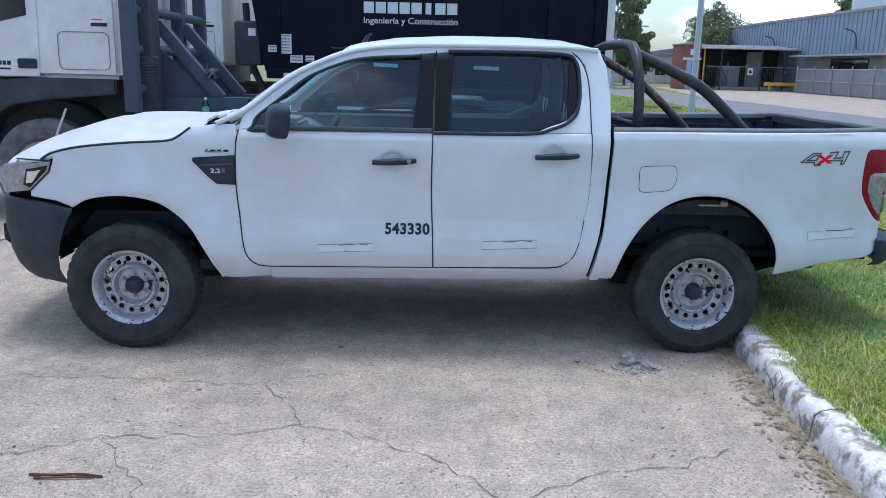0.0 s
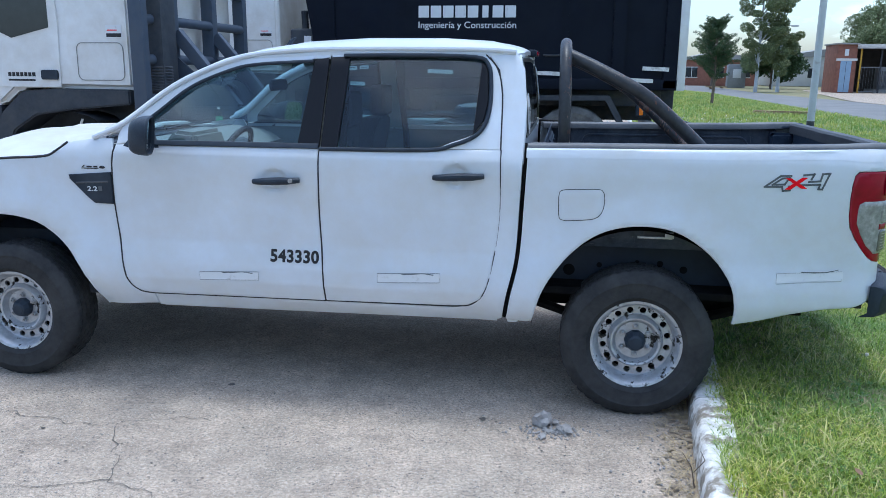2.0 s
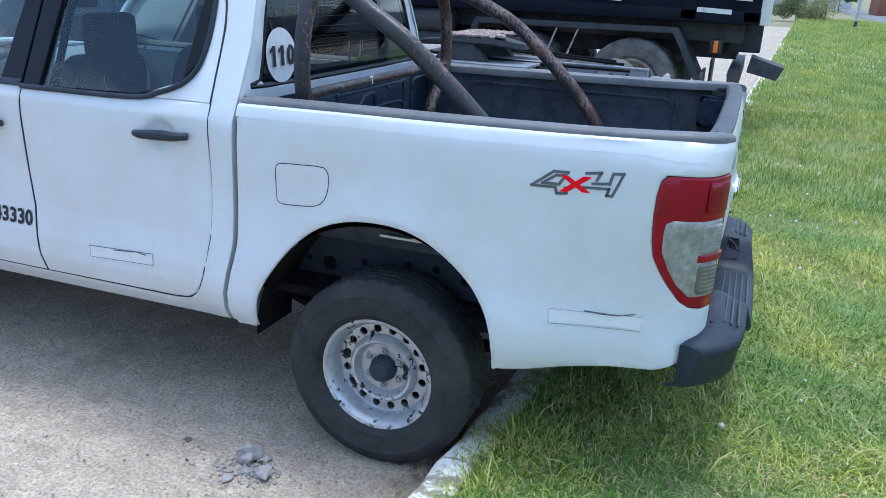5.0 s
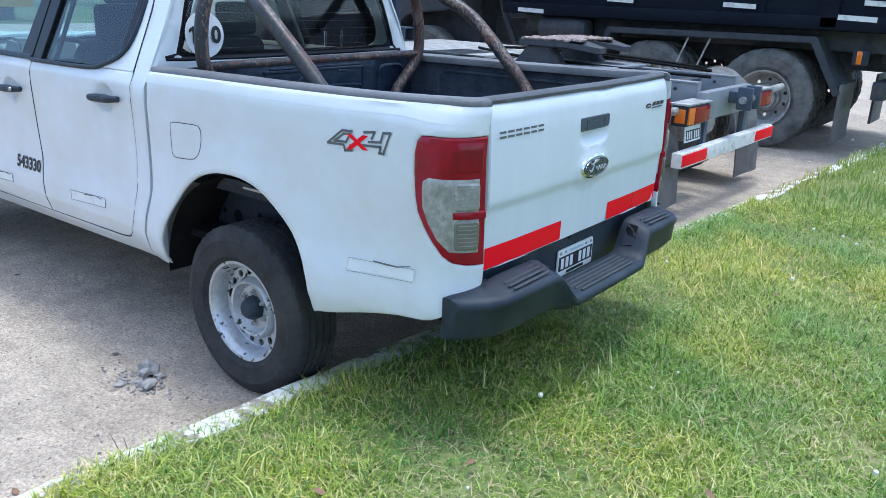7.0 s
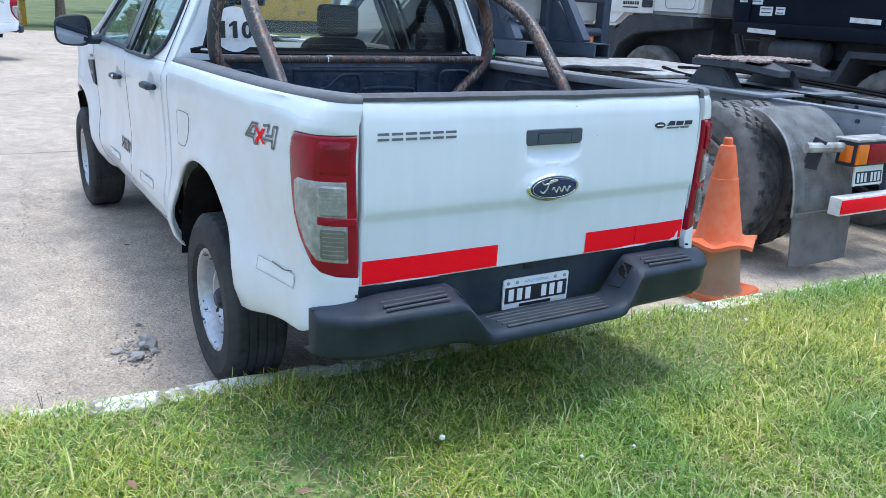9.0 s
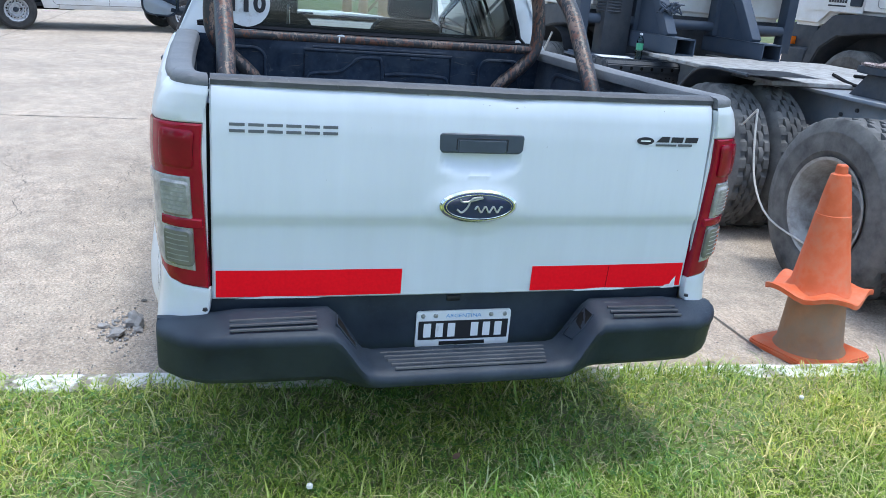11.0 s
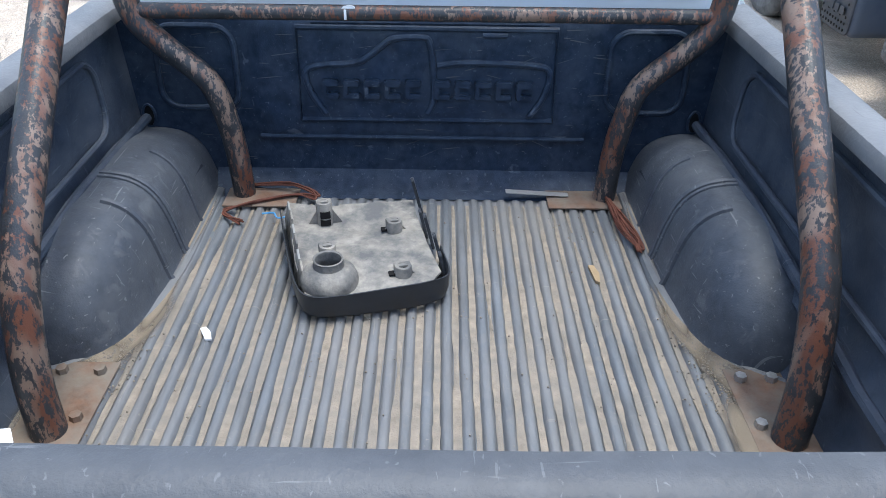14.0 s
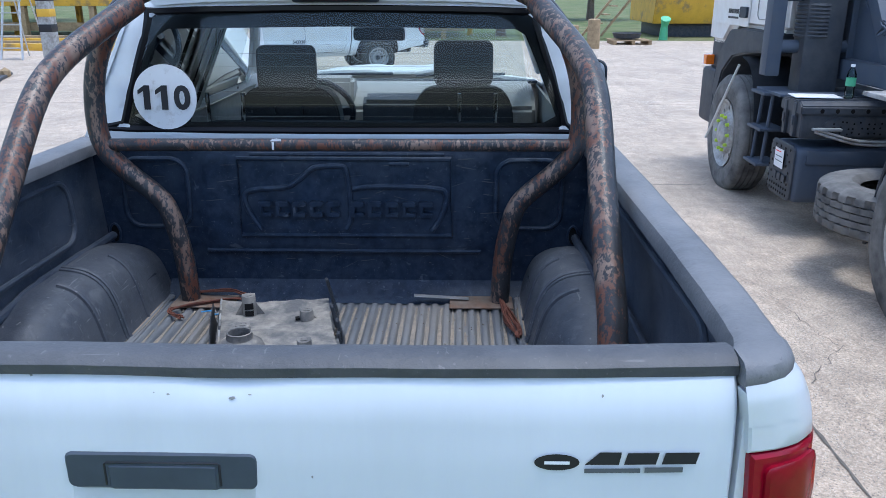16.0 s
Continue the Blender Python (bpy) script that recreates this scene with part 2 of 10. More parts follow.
def rust_tube_material():
    """Black paint peeling to tan rust, more on the sides that face into the bed and to the rear."""
    m = material("rusty_black_tube", (0.028, 0.030, 0.034), 0.42, var=0.35, scale=25, bump=0.0014, grain=80, spec=0.4)
    nt, bs = m.node_tree, m.node_tree.nodes["Principled BSDF"]
    base = bs.inputs["Base Color"].links[0].from_socket
    co = nt.nodes.new("ShaderNodeTexCoord")
    mp = nt.nodes.new("ShaderNodeMapping")
    mp.inputs["Scale"].default_value = (1, 1, 0.42)
    nt.links.new(co.outputs["Object"], mp.inputs["Vector"])
    nz = nt.nodes.new("ShaderNodeTexNoise")
    nz.inputs["Scale"].default_value, nz.inputs["Detail"].default_value, nz.inputs["Roughness"].default_value = 88.0, 9.0, 0.70
    nt.links.new(mp.outputs["Vector"], nz.inputs["Vector"])
    geo = nt.nodes.new("ShaderNodeNewGeometry")
    place, face = nt.nodes.new("ShaderNodeSeparateXYZ"), nt.nodes.new("ShaderNodeSeparateXYZ")
    nt.links.new(geo.outputs["Position"], place.inputs["Vector"])
    nt.links.new(geo.outputs["Normal"], face.inputs["Vector"])

    def calc(op, p, q):
        n = nt.nodes.new("ShaderNodeMath")
        n.operation = op
        for k, v in enumerate((p, q)):
            if isinstance(v, float):
                n.inputs[k].default_value = v
            else:
                nt.links.new(v, n.inputs[k])
        return n.outputs["Value"]

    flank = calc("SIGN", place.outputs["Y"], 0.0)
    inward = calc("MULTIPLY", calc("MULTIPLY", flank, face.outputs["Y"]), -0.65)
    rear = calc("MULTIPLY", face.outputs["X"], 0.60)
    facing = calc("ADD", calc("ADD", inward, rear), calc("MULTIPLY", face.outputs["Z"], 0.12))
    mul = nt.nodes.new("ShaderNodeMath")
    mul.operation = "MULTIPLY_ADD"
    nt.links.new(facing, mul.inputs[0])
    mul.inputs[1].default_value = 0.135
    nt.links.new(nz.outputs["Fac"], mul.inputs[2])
    big = nt.nodes.new("ShaderNodeTexNoise")
    big.inputs["Scale"].default_value, big.inputs["Detail"].default_value = 13.0, 3.0
    nt.links.new(mp.outputs["Vector"], big.inputs["Vector"])
    wide = nt.nodes.new("ShaderNodeMath")
    wide.operation = "MULTIPLY_ADD"
    nt.links.new(big.outputs["Fac"], wide.inputs[0])
    wide.inputs[1].default_value = 0.24
    nt.links.new(mul.outputs["Value"], wide.inputs[2])
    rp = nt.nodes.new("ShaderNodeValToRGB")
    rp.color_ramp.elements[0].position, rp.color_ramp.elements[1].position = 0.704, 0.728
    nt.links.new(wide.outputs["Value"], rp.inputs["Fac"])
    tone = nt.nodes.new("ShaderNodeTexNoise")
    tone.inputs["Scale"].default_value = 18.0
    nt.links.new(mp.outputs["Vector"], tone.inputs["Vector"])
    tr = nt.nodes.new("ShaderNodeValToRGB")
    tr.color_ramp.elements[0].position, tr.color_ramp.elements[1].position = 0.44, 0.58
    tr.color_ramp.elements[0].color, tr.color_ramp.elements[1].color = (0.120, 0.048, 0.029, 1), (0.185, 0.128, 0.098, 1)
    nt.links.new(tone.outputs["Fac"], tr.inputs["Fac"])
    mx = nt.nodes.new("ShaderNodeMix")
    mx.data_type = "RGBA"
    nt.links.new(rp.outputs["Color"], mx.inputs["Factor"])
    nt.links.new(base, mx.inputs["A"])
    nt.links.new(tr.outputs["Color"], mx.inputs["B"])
    nt.links.new(mx.outputs["Result"], bs.inputs["Base Color"])
    return m


RUSTTUBE = rust_tube_material()
RAILSTEEL = material("worn_slate_rail", (0.20, 0.225, 0.26), 0.45, var=0.2, scale=8, second=(0.27, 0.27, 0.27), amount=0.4, spread=7, edge=0.3, bump=0.0008, grain=150)
RUSTPLATE = material("rusty_plate", (0.150, 0.082, 0.050), 0.85, var=0.35, scale=30, second=(0.175, 0.150, 0.120), amount=0.55, spread=11, edge=0.3,
                     bump=0.001, grain=150)
RUSTWIRE = material("rusty_wire", (0.11, 0.035, 0.02), 0.8, var=0.3, scale=60)
BOLT = material("zinc_bolt", (0.4, 0.4, 0.4), 0.45, 0.8, var=0.2, scale=80)
BLACKMATTE = material("underbody_black", (0.007, 0.007, 0.008), 0.9, var=0.3, scale=14, second=(0.02, 0.019, 0.018), amount=0.25, spread=9, edge=0.4, spec=0.15)
SEATFABRIC = material("dark_seat_fabric", (0.035, 0.037, 0.042), 0.9, var=0.2, scale=60)
DASH = material("grey_dashboard", (0.24, 0.24, 0.23), 0.75, var=0.12, scale=30)
TRIMGREY = material("light_cabin_trim", (0.42, 0.42, 0.40), 0.8, var=0.06)
MIRROR = material("mirror_glass", (0.38, 0.41, 0.45), 0.02, 1.0, var=0.0)
NAVY = material("navy_tipper_paint", (0.003, 0.0055, 0.014), 0.5, var=0.25, scale=3, second=(0.008, 0.011, 0.018), amount=0.35, spread=4, edge=0.5, spec=0.14)
SLATE = material("slate_blue_paint", (0.066, 0.087, 0.125), 0.55, var=0.2, scale=6, second=(0.07, 0.08, 0.095), amount=0.35, spread=6, edge=0.4,
                 bump=0.0006, grain=120, spec=0.3)
CHASSIS = material("dark_chassis_steel", (0.040, 0.047, 0.060), 0.6, var=0.3, scale=12, second=(0.09, 0.085, 0.08), amount=0.33, spread=8, edge=0.35,
                   bump=0.0008, grain=150, spec=0.3)
LINERSIDE = material("dusty_liner_side", (0.031, 0.041, 0.061), 0.5, var=0.3, scale=28, second=(0.069, 0.079, 0.098), amount=0.42, spread=9, edge=0.3, bump=0.0008, grain=300, spec=0.25)
scuffed(LINERSIDE, (0.13, 0.14, 0.16), 0.55, 0.45)
ARCHLINER = material("scuffed_arch_plastic", (0.048, 0.056, 0.072), 0.48, var=0.3, scale=45, second=(0.094, 0.100, 0.110), amount=0.40, spread=8, edge=0.45, bump=0.0008, grain=240, spec=0.3)
scuffed(ARCHLINER, (0.20, 0.205, 0.215), 0.7, 0.7)
scuffed(ARCHLINER, (0.16, 0.165, 0.17), 0.6, 0.5)
CHECKER = material("checker_plate_steel", (0.38, 0.39, 0.40), 0.5, 0.4, var=0.2, scale=18, second=(0.12, 0.11, 0.10), amount=0.35, spread=9, edge=0.3)
GREASE = material("greasy_fifth_wheel", (0.13, 0.085, 0.07), 0.6, 0.0, var=0.5, scale=45, second=(0.42, 0.33, 0.30), amount=0.45, spread=40, edge=0.15,
                  bump=0.004, grain=60)
FLAP = material("rubber_mud_flap", (0.10, 0.098, 0.095), 0.8, var=0.2, scale=10, second=(0.17, 0.16, 0.15), amount=0.4, spread=6, edge=0.4)
CABPAINT = material("truck_white_paint", (0.76, 0.76, 0.75), 0.38, var=0.04, scale=4, second=(0.6, 0.57, 0.52), amount=0.2, spread=5, edge=0.5, coat=0.3)
CABGREY = material("dark_cab_plastic", (0.036, 0.043, 0.055), 0.55, var=0.2, scale=10, second=(0.075, 0.077, 0.08), amount=0.3, spread=6, edge=0.4, spec=0.3)
CONEORANGE = material("faded_orange_cone", (0.66, 0.125, 0.035), 0.6, var=0.12, scale=12, second=(0.52, 0.19, 0.10), amount=0.3, spread=12, edge=0.3)
CONETAN = material("dirty_tan_cone", (0.34, 0.19, 0.095), 0.75, var=0.15, scale=14, second=(0.27, 0.20, 0.13), amount=0.4, spread=9, edge=0.3)
GREENLENS = material("yellow_green_nut_cap", (0.45, 0.62, 0.05), 0.5, var=0.1)
ROPE = material("white_rope", (0.55, 0.53, 0.49), 0.8, var=0.15, scale=90)
BARK = material("tree_bark", (0.16, 0.12, 0.09), 0.9, var=0.3, scale=14, bump=0.01, grain=25)
LEAF = material("tree_leaves", (0.125, 0.165, 0.065), 0.6, var=0.5, scale=5, second=(0.24, 0.27, 0.12), amount=0.4, spread=2.5, edge=0.3)
CONIFER = material("conifer_needles", (0.040, 0.080, 0.030), 0.65, var=0.5, scale=7, second=(0.07, 0.11, 0.04), amount=0.35, spread=4, edge=0.3)
POLEPAINT = material("grey_pole_paint", (0.48, 0.50, 0.52), 0.5, var=0.08, scale=4, second=(0.3, 0.29, 0.28), amount=0.15, spread=5)
WOOD = material("weathered_wood", (0.32, 0.23, 0.13), 0.85, var=0.25, scale=9, stretch=(1, 1, 1), bump=0.003, grain=40)
BRICKRED = material("red_brick", (0.27, 0.115, 0.078), 0.85, var=0.2, scale=3)
BLUEWALL = material("blue_grey_cladding", (0.22, 0.27, 0.36), 0.6, var=0.08, scale=0.6, second=(0.30, 0.33, 0.37), amount=0.3, spread=0.4, edge=0.4)
GREYWALL = material("grey_render", (0.34, 0.33, 0.31), 0.85, var=0.1, scale=1.2)
WHITEWALL = material("white_render", (0.66, 0.65, 0.62), 0.8, var=0.06, scale=1.5)
# near black: the dimness under the shed roof is put into this colour
SHEDSHADE = material("shaded_shed_inside", (0.06, 0.055, 0.05), 0.9, var=0.3, scale=1.5)
YELLOWPAINT = material("yellow_paint", (0.62, 0.36, 0.035), 0.55, var=0.12, scale=3, second=(0.3, 0.2, 0.08), amount=0.25, spread=2)
GATEGREY = material("grey_gate_steel", (0.27, 0.28, 0.29), 0.55, 0.3, var=0.12, scale=2)
TINROOF = material("tin_roof", (0.42, 0.40, 0.38), 0.6, 0.3, var=0.15, scale=2)
WINDOWDARK = material("dark_window_glass", (0.03, 0.035, 0.04), 0.1, var=0.1)
ALU = material("aluminium_ladder", (0.5, 0.5, 0.5), 0.4, 0.7, var=0.1)
GREENLABEL = material("green_label", (0.10, 0.42, 0.22), 0.4, var=0.05)
STONE = material("concrete_rubble", (0.34, 0.32, 0.30), 0.9, var=0.25, scale=25, bump=0.004, grain=60)

# ---- mesh helpers ----


def smooth_mesh(me, angle=35):
    me.polygons.foreach_set("use_smooth", np.ones(len(me.polygons), bool))
    me.set_sharp_from_angle(angle=radians(angle))


def mesh_of(name, bm, mat, angle=35):
    me = bpy.data.meshes.new(name)
    bmesh.ops.recalc_face_normals(bm, faces=bm.faces)
    bm.to_mesh(me)
    bm.free()
    me.materials.append(mat)
    smooth_mesh(me, angle)
    return me


def thing(name, at, label, category, group="", kind=""):
    ob = new(name)
    ob.location = at
    ob.empty_display_size = 0.2
    return tagged(ob, label, category, group, kind)


def part(name, bm, mat, parent=None, label="", m=None, angle=35):
    """One mesh object from a bmesh (or a mesh), built in world coordinates, under a thing or a part."""
    me = bm if isinstance(bm, bpy.types.Mesh) else mesh_of(name, bm, mat, angle)
    ob = new(name, me)
    if m is not None:
        ob.matrix_basis = m
    if parent is not None:
        ob.parent = parent
        ob.matrix_parent_inverse = (Matrix.Translation(parent.location) if parent.type == "EMPTY" else parent.matrix_basis).inverted()
    return tagged(ob, label) if label else ob


def bm_join(*parts):
    out = bmesh.new()
    for b in parts:
        me = bpy.data.meshes.new("tmp")
        b.to_mesh(me)
        b.free()
        out.from_mesh(me)
        bpy.data.meshes.remove(me)
    return out


def box(x0, x1, y0, y1, z0, z1, bev=0.0, seg=2):
    bm = bmesh.new()
    bmesh.ops.create_cube(bm, size=1, matrix=Matrix.LocRotScale(((x0 + x1) / 2, (y0 + y1) / 2, (z0 + z1) / 2), None, (abs(x1 - x0), abs(y1 - y0), abs(z1 - z0))))
    if bev:
        bmesh.ops.bevel(bm, geom=bm.edges[:], offset=bev, segments=seg, affect="EDGES", profile=0.6)
    return bm


def moved(bm, m):
    bmesh.ops.transform(bm, matrix=m, verts=bm.verts)
    return bm


def mirrored(bm):
    """The same mesh on the other side of the plane y = 0; the far rear corner stands out a little."""
    bmesh.ops.scale(bm, vec=(1, -1, 1), verts=bm.verts)
    bmesh.ops.reverse_faces(bm, faces=bm.faces)
    for v in bm.verts:
        v.co.y += 0.013 * min(1.0, max(0.0, (v.co.x - 4.16) / 0.10))
    return bm


def spline(pts, n=6):
    """Points on a Catmull-Rom curve through pts."""
    p = [Vector(q) for q in pts]
    p = [2 * p[0] - p[1], *p, 2 * p[-1] - p[-2]]
    out = []
    for i in range(1, len(p) - 2):
        for k in range(n):
            t = k / n
            out.append(0.5 * (2 * p[i] + (p[i + 1] - p[i - 1]) * t + (2 * p[i - 1] - 5 * p[i] + 4 * p[i + 1] - p[i + 2]) * t * t
                              + (3 * p[i] - p[i - 1] - 3 * p[i + 1] + p[i + 2]) * t ** 3))
    out.append(p[-2])
    return [tuple(q) for q in out]


def tube(pts, r, n=12, close=False, caps=True):
    """A round tube along a list of points; r may be one number or one for each point."""
    bm = bmesh.new()
    p = [Vector(q) for q in pts]
    rings, up = [], None
    for i, q in enumerate(p):
        if close:
            d = (p[(i + 1) % len(p)] - p[i - 1]).normalized()
        else:
            d = (p[min(i + 1, len(p) - 1)] - p[max(i - 1, 0)]).normalized()
        if up is None:
            up = d.orthogonal().normalized()
        up = (up - d * up.dot(d)).normalized()
        side = d.cross(up)
        rad = r[i] if isinstance(r, (list, tuple)) else r
        rings.append([bm.verts.new(q + rad * (math.cos(2 * math.pi * k / n) * up + math.sin(2 * math.pi * k / n) * side)) for k in range(n)])
    for i in range(len(rings) - (0 if close else 1)):
        u, w = rings[i], rings[(i + 1) % len(rings)]
        for k in range(n):
            bm.faces.new((u[k], u[(k + 1) % n], w[(k + 1) % n], w[k]))
    if caps and not close:
        bm.faces.new(rings[0][::-1])
        bm.faces.new(rings[-1])
    return bm


def prism(poly, d0, d1, axis="y", bev=0.0, seg=2):
    """A polygon in the other two axes (in order), pushed from d0 to d1 along axis."""
    bm = bmesh.new()
    order = {"x": lambda u, v, d: (d, u, v), "y": lambda u, v, d: (u, d, v), "z": lambda u, v, d: (u, v, d)}[axis]
    f = bm.faces.new([bm.verts.new(order(u, v, d0)) for u, v in poly])
    ex = bmesh.ops.extrude_face_region(bm, geom=[f])
    vec = Vector(order(0, 0, d1 - d0))
    bmesh.ops.translate(bm, vec=vec, verts=[v for v in ex["geom"] if isinstance(v, bmesh.types.BMVert)])
    bmesh.ops.recalc_face_normals(bm, faces=bm.faces)
    if bev:
        bmesh.ops.bevel(bm, geom=bm.edges[:], offset=bev, segments=seg, affect="EDGES")
    return bm


def lathe(profile, n=48, axis="y", caps=False):
    """Turns (radius, along) pairs round an axis through the origin."""
    bm = bmesh.new()
    rings = []
    for r, s in profile:
        ring = []
        for k in range(n):
            c, d = r * math.cos(2 * math.pi * k / n), r * math.sin(2 * math.pi * k / n)
            ring.append(bm.verts.new({"y": (c, s, d), "z": (c, d, s), "x": (s, c, d)}[axis]))
        rings.append(ring)
    for u, w in zip(rings, rings[1:]):
        for k in range(n):
            bm.faces.new((u[k], u[(k + 1) % n], w[(k + 1) % n], w[k]))
    if caps:
        bm.faces.new(rings[0])
        bm.faces.new(rings[-1])
    return bm


def sheet(polys, place, step=0.06, thick=0.012, lip=0.005, drop=0.003, merge=True):
    """Polygons in (u, v), cut into cells, given thickness and laid on a surface: place(u, v, depth) gives the point."""
    bm = bmesh.new()
    for poly in polys:
        clean = [p for i, p in enumerate(poly) if (Vector(p) - Vector(poly[i - 1])).length > 1e-4]
        bm.faces.new([bm.verts.new((u, v, 0)) for u, v in clean])
    if merge and len(polys) > 1:
        bmesh.ops.remove_doubles(bm, verts=bm.verts, dist=1e-4)
    bmesh.ops.recalc_face_normals(bm, faces=bm.faces)
    for f in bm.faces:
        if f.normal.z < 0:
            f.normal_flip()
    if lip:
        bmesh.ops.inset_region(bm, faces=bm.faces[:], thickness=lip, use_boundary=True, use_even_offset=False)
        for v in bm.verts:
            if v.is_boundary:
                v.co.z = -drop
    us, vs = [v.co.x for v in bm.verts], [v.co.y for v in bm.verts]
    for axis, (lo, hi) in enumerate(((min(us), max(us)), (min(vs), max(vs)))):
        no = Vector((1, 0, 0)) if axis == 0 else Vector((0, 1, 0))
        for i in range(math.ceil(lo / step), math.floor(hi / step) + 1):
            bmesh.ops.bisect_plane(bm, geom=bm.verts[:] + bm.edges[:] + bm.faces[:], dist=1e-5, plane_co=no * (i * step), plane_no=no)
    if thick:
        ex = bmesh.ops.extrude_face_region(bm, geom=bm.faces[:], use_keep_orig=True)
        for v in ex["geom"]:
            if isinstance(v, bmesh.types.BMVert):
                v.co.z -= thick
    for v in bm.verts:
        v.co = place(v.co.x, v.co.y, v.co.z)
    return bm


def letters(text, size, bold=0.0, shear=0.0, align="LEFT", space=1.0):
    """A flat mesh of the words in (u, v), as a bmesh."""
    cu = bpy.data.curves.new("words", "FONT")
    cu.body, cu.size, cu.offset, cu.shear, cu.align_x, cu.space_character = text, size, bold, shear, align, space
    cu.resolution_u = 4
    ob = new("words", cu)
    bpy.context.view_layer.update()
    me = bpy.data.meshes.new_from_object(ob.evaluated_get(bpy.context.evaluated_depsgraph_get()))
    bm = bmesh.new()
    bm.from_mesh(me)
    bpy.data.objects.remove(ob)
    bpy.data.curves.remove(cu)
    bpy.data.meshes.remove(me)
    return bm


def fitted(bm, u0, u1, v0, v1):
    """Scales a flat mesh to fill a rectangle."""
    us, vs = [v.co.x for v in bm.verts], [v.co.y for v in bm.verts]
    for v in bm.verts:
        v.co.x = u0 + (v.co.x - min(us)) / (max(us) - min(us)) * (u1 - u0)
        v.co.y = v0 + (v.co.y - min(vs)) / (max(vs) - min(vs)) * (v1 - v0)
    return bm


def laid(bm, place, lift=0.002):
    for v in bm.verts:
        v.co = place(v.co.x, v.co.y, lift)
    return bm


def flat(*polys):
    bm = bmesh.new()
    for poly in polys:
        bm.faces.new([bm.verts.new((u, v, 0)) for u, v in poly])
    return bm


def rect(u0, u1, v0, v1):
    return [(u0, v0), (u1, v0), (u1, v1), (u0, v1)]


def round_rect(u0, u1, v0, v1, r, n=5):
    out = []
    for cu, cv, a0 in ((u1 - r, v1 - r, 0), (u0 + r, v1 - r, 90), (u0 + r, v0 + r, 180), (u1 - r, v0 + r, 270)):
        out += [(cu + r * math.cos(radians(a0 + 90 * k / n)), cv + r * math.sin(radians(a0 + 90 * k / n))) for k in range(n + 1)]
    return out


def ellipse(cu, cv, ru, rv, n=28):
    return [(cu + ru * math.cos(2 * math.pi * k / n), cv + rv * math.sin(2 * math.pi * k / n)) for k in range(n)]

# ---- the ground ----
def kerb_x(y):
    """The kerb's front edge; it bends a little beyond the trucks."""
    return 3.555 + 0.080 * y if y < 6 else 4.035 + 0.045 * (y - 6)


def lawn_z(x, y):
    u = x - kerb_x(y) - 0.10
    z = 0.142 + 0.030 * min(1.0, max(0.0, u / 0.45))
    z += 0.025 * (noise.noise((x * 0.5, y * 0.5, 0)) + 0.4 * noise.noise((x * 2.1, y * 2.1, 3)))
    far = min(1.0, max(0.0, (x - 10.8) / 2.4))
    return z * (1 - far) + 0.02 * far


def concrete_material():
    m = material("yard_concrete", (0.525, 0.42, 0.322), 0.9, var=0.28, scale=22, second=(0.36, 0.30, 0.235), amount=0.5, spread=2.2, edge=0.45,
                 bump=0.006, grain=55)
    nt = m.node_tree
    bs = nt.nodes["Principled BSDF"]
    co = nt.nodes.new("ShaderNodeTexCoord")
    link = bs.inputs["Base Color"].links[0].from_socket
    for size, lo, hi in ((70.0, 0.68, 1.26), (260.0, 0.72, 1.28), (6.0, 0.82, 1.12), (1.1, 0.84, 1.13)):
        nz = nt.nodes.new("ShaderNodeTexNoise")
        nz.inputs["Scale"].default_value, nz.inputs["Detail"].default_value = size, 4.0
        nt.links.new(co.outputs["Object"], nz.inputs["Vector"])
        mr = nt.nodes.new("ShaderNodeMapRange")
        mr.inputs["From Min"].default_value, mr.inputs["From Max"].default_value = 0.32, 0.68
        mr.inputs["To Min"].default_value, mr.inputs["To Max"].default_value = lo, hi
        nt.links.new(nz.outputs["Fac"], mr.inputs["Value"])
        vm = nt.nodes.new("ShaderNodeVectorMath")
        vm.operation = "SCALE"
        nt.links.new(link, vm.inputs[0])
        nt.links.new(mr.outputs["Result"], vm.inputs["Scale"])
        link = vm.outputs["Vector"]
    # pale and dark aggregate
    for scale, lo, hi, colour in ((85.0, 0.0, 0.26, (0.20, 0.185, 0.165)), (120.0, 0.0, 0.24, (0.60, 0.56, 0.49)), (48.0, 0.0, 0.17, (0.13, 0.12, 0.11)), (30.0, 0.0, 0.10, (0.10, 0.09, 0.085))):
        vo = nt.nodes.new("ShaderNodeTexVoronoi")
        vo.inputs["Scale"].default_value = scale
        nt.links.new(co.outputs["Object"], vo.inputs["Vector"])
        rp = nt.nodes.new("ShaderNodeValToRGB")
        rp.color_ramp.elements[0].position, rp.color_ramp.elements[1].position = hi * 0.7, hi
        rp.color_ramp.elements[0].color, rp.color_ramp.elements[1].color = (1, 1, 1, 1), (0, 0, 0, 1)
        nt.links.new(vo.outputs["Distance"], rp.inputs["Fac"])
        mx = nt.nodes.new("ShaderNodeMix")
        mx.data_type = "RGBA"
        nt.links.new(rp.outputs["Color"], mx.inputs["Factor"])
        nt.links.new(link, mx.inputs["A"])
        mx.inputs["B"].default_value = (*colour, 1)
        link = mx.outputs["Result"]
    nt.links.new(link, bs.inputs["Base Color"])
    return m


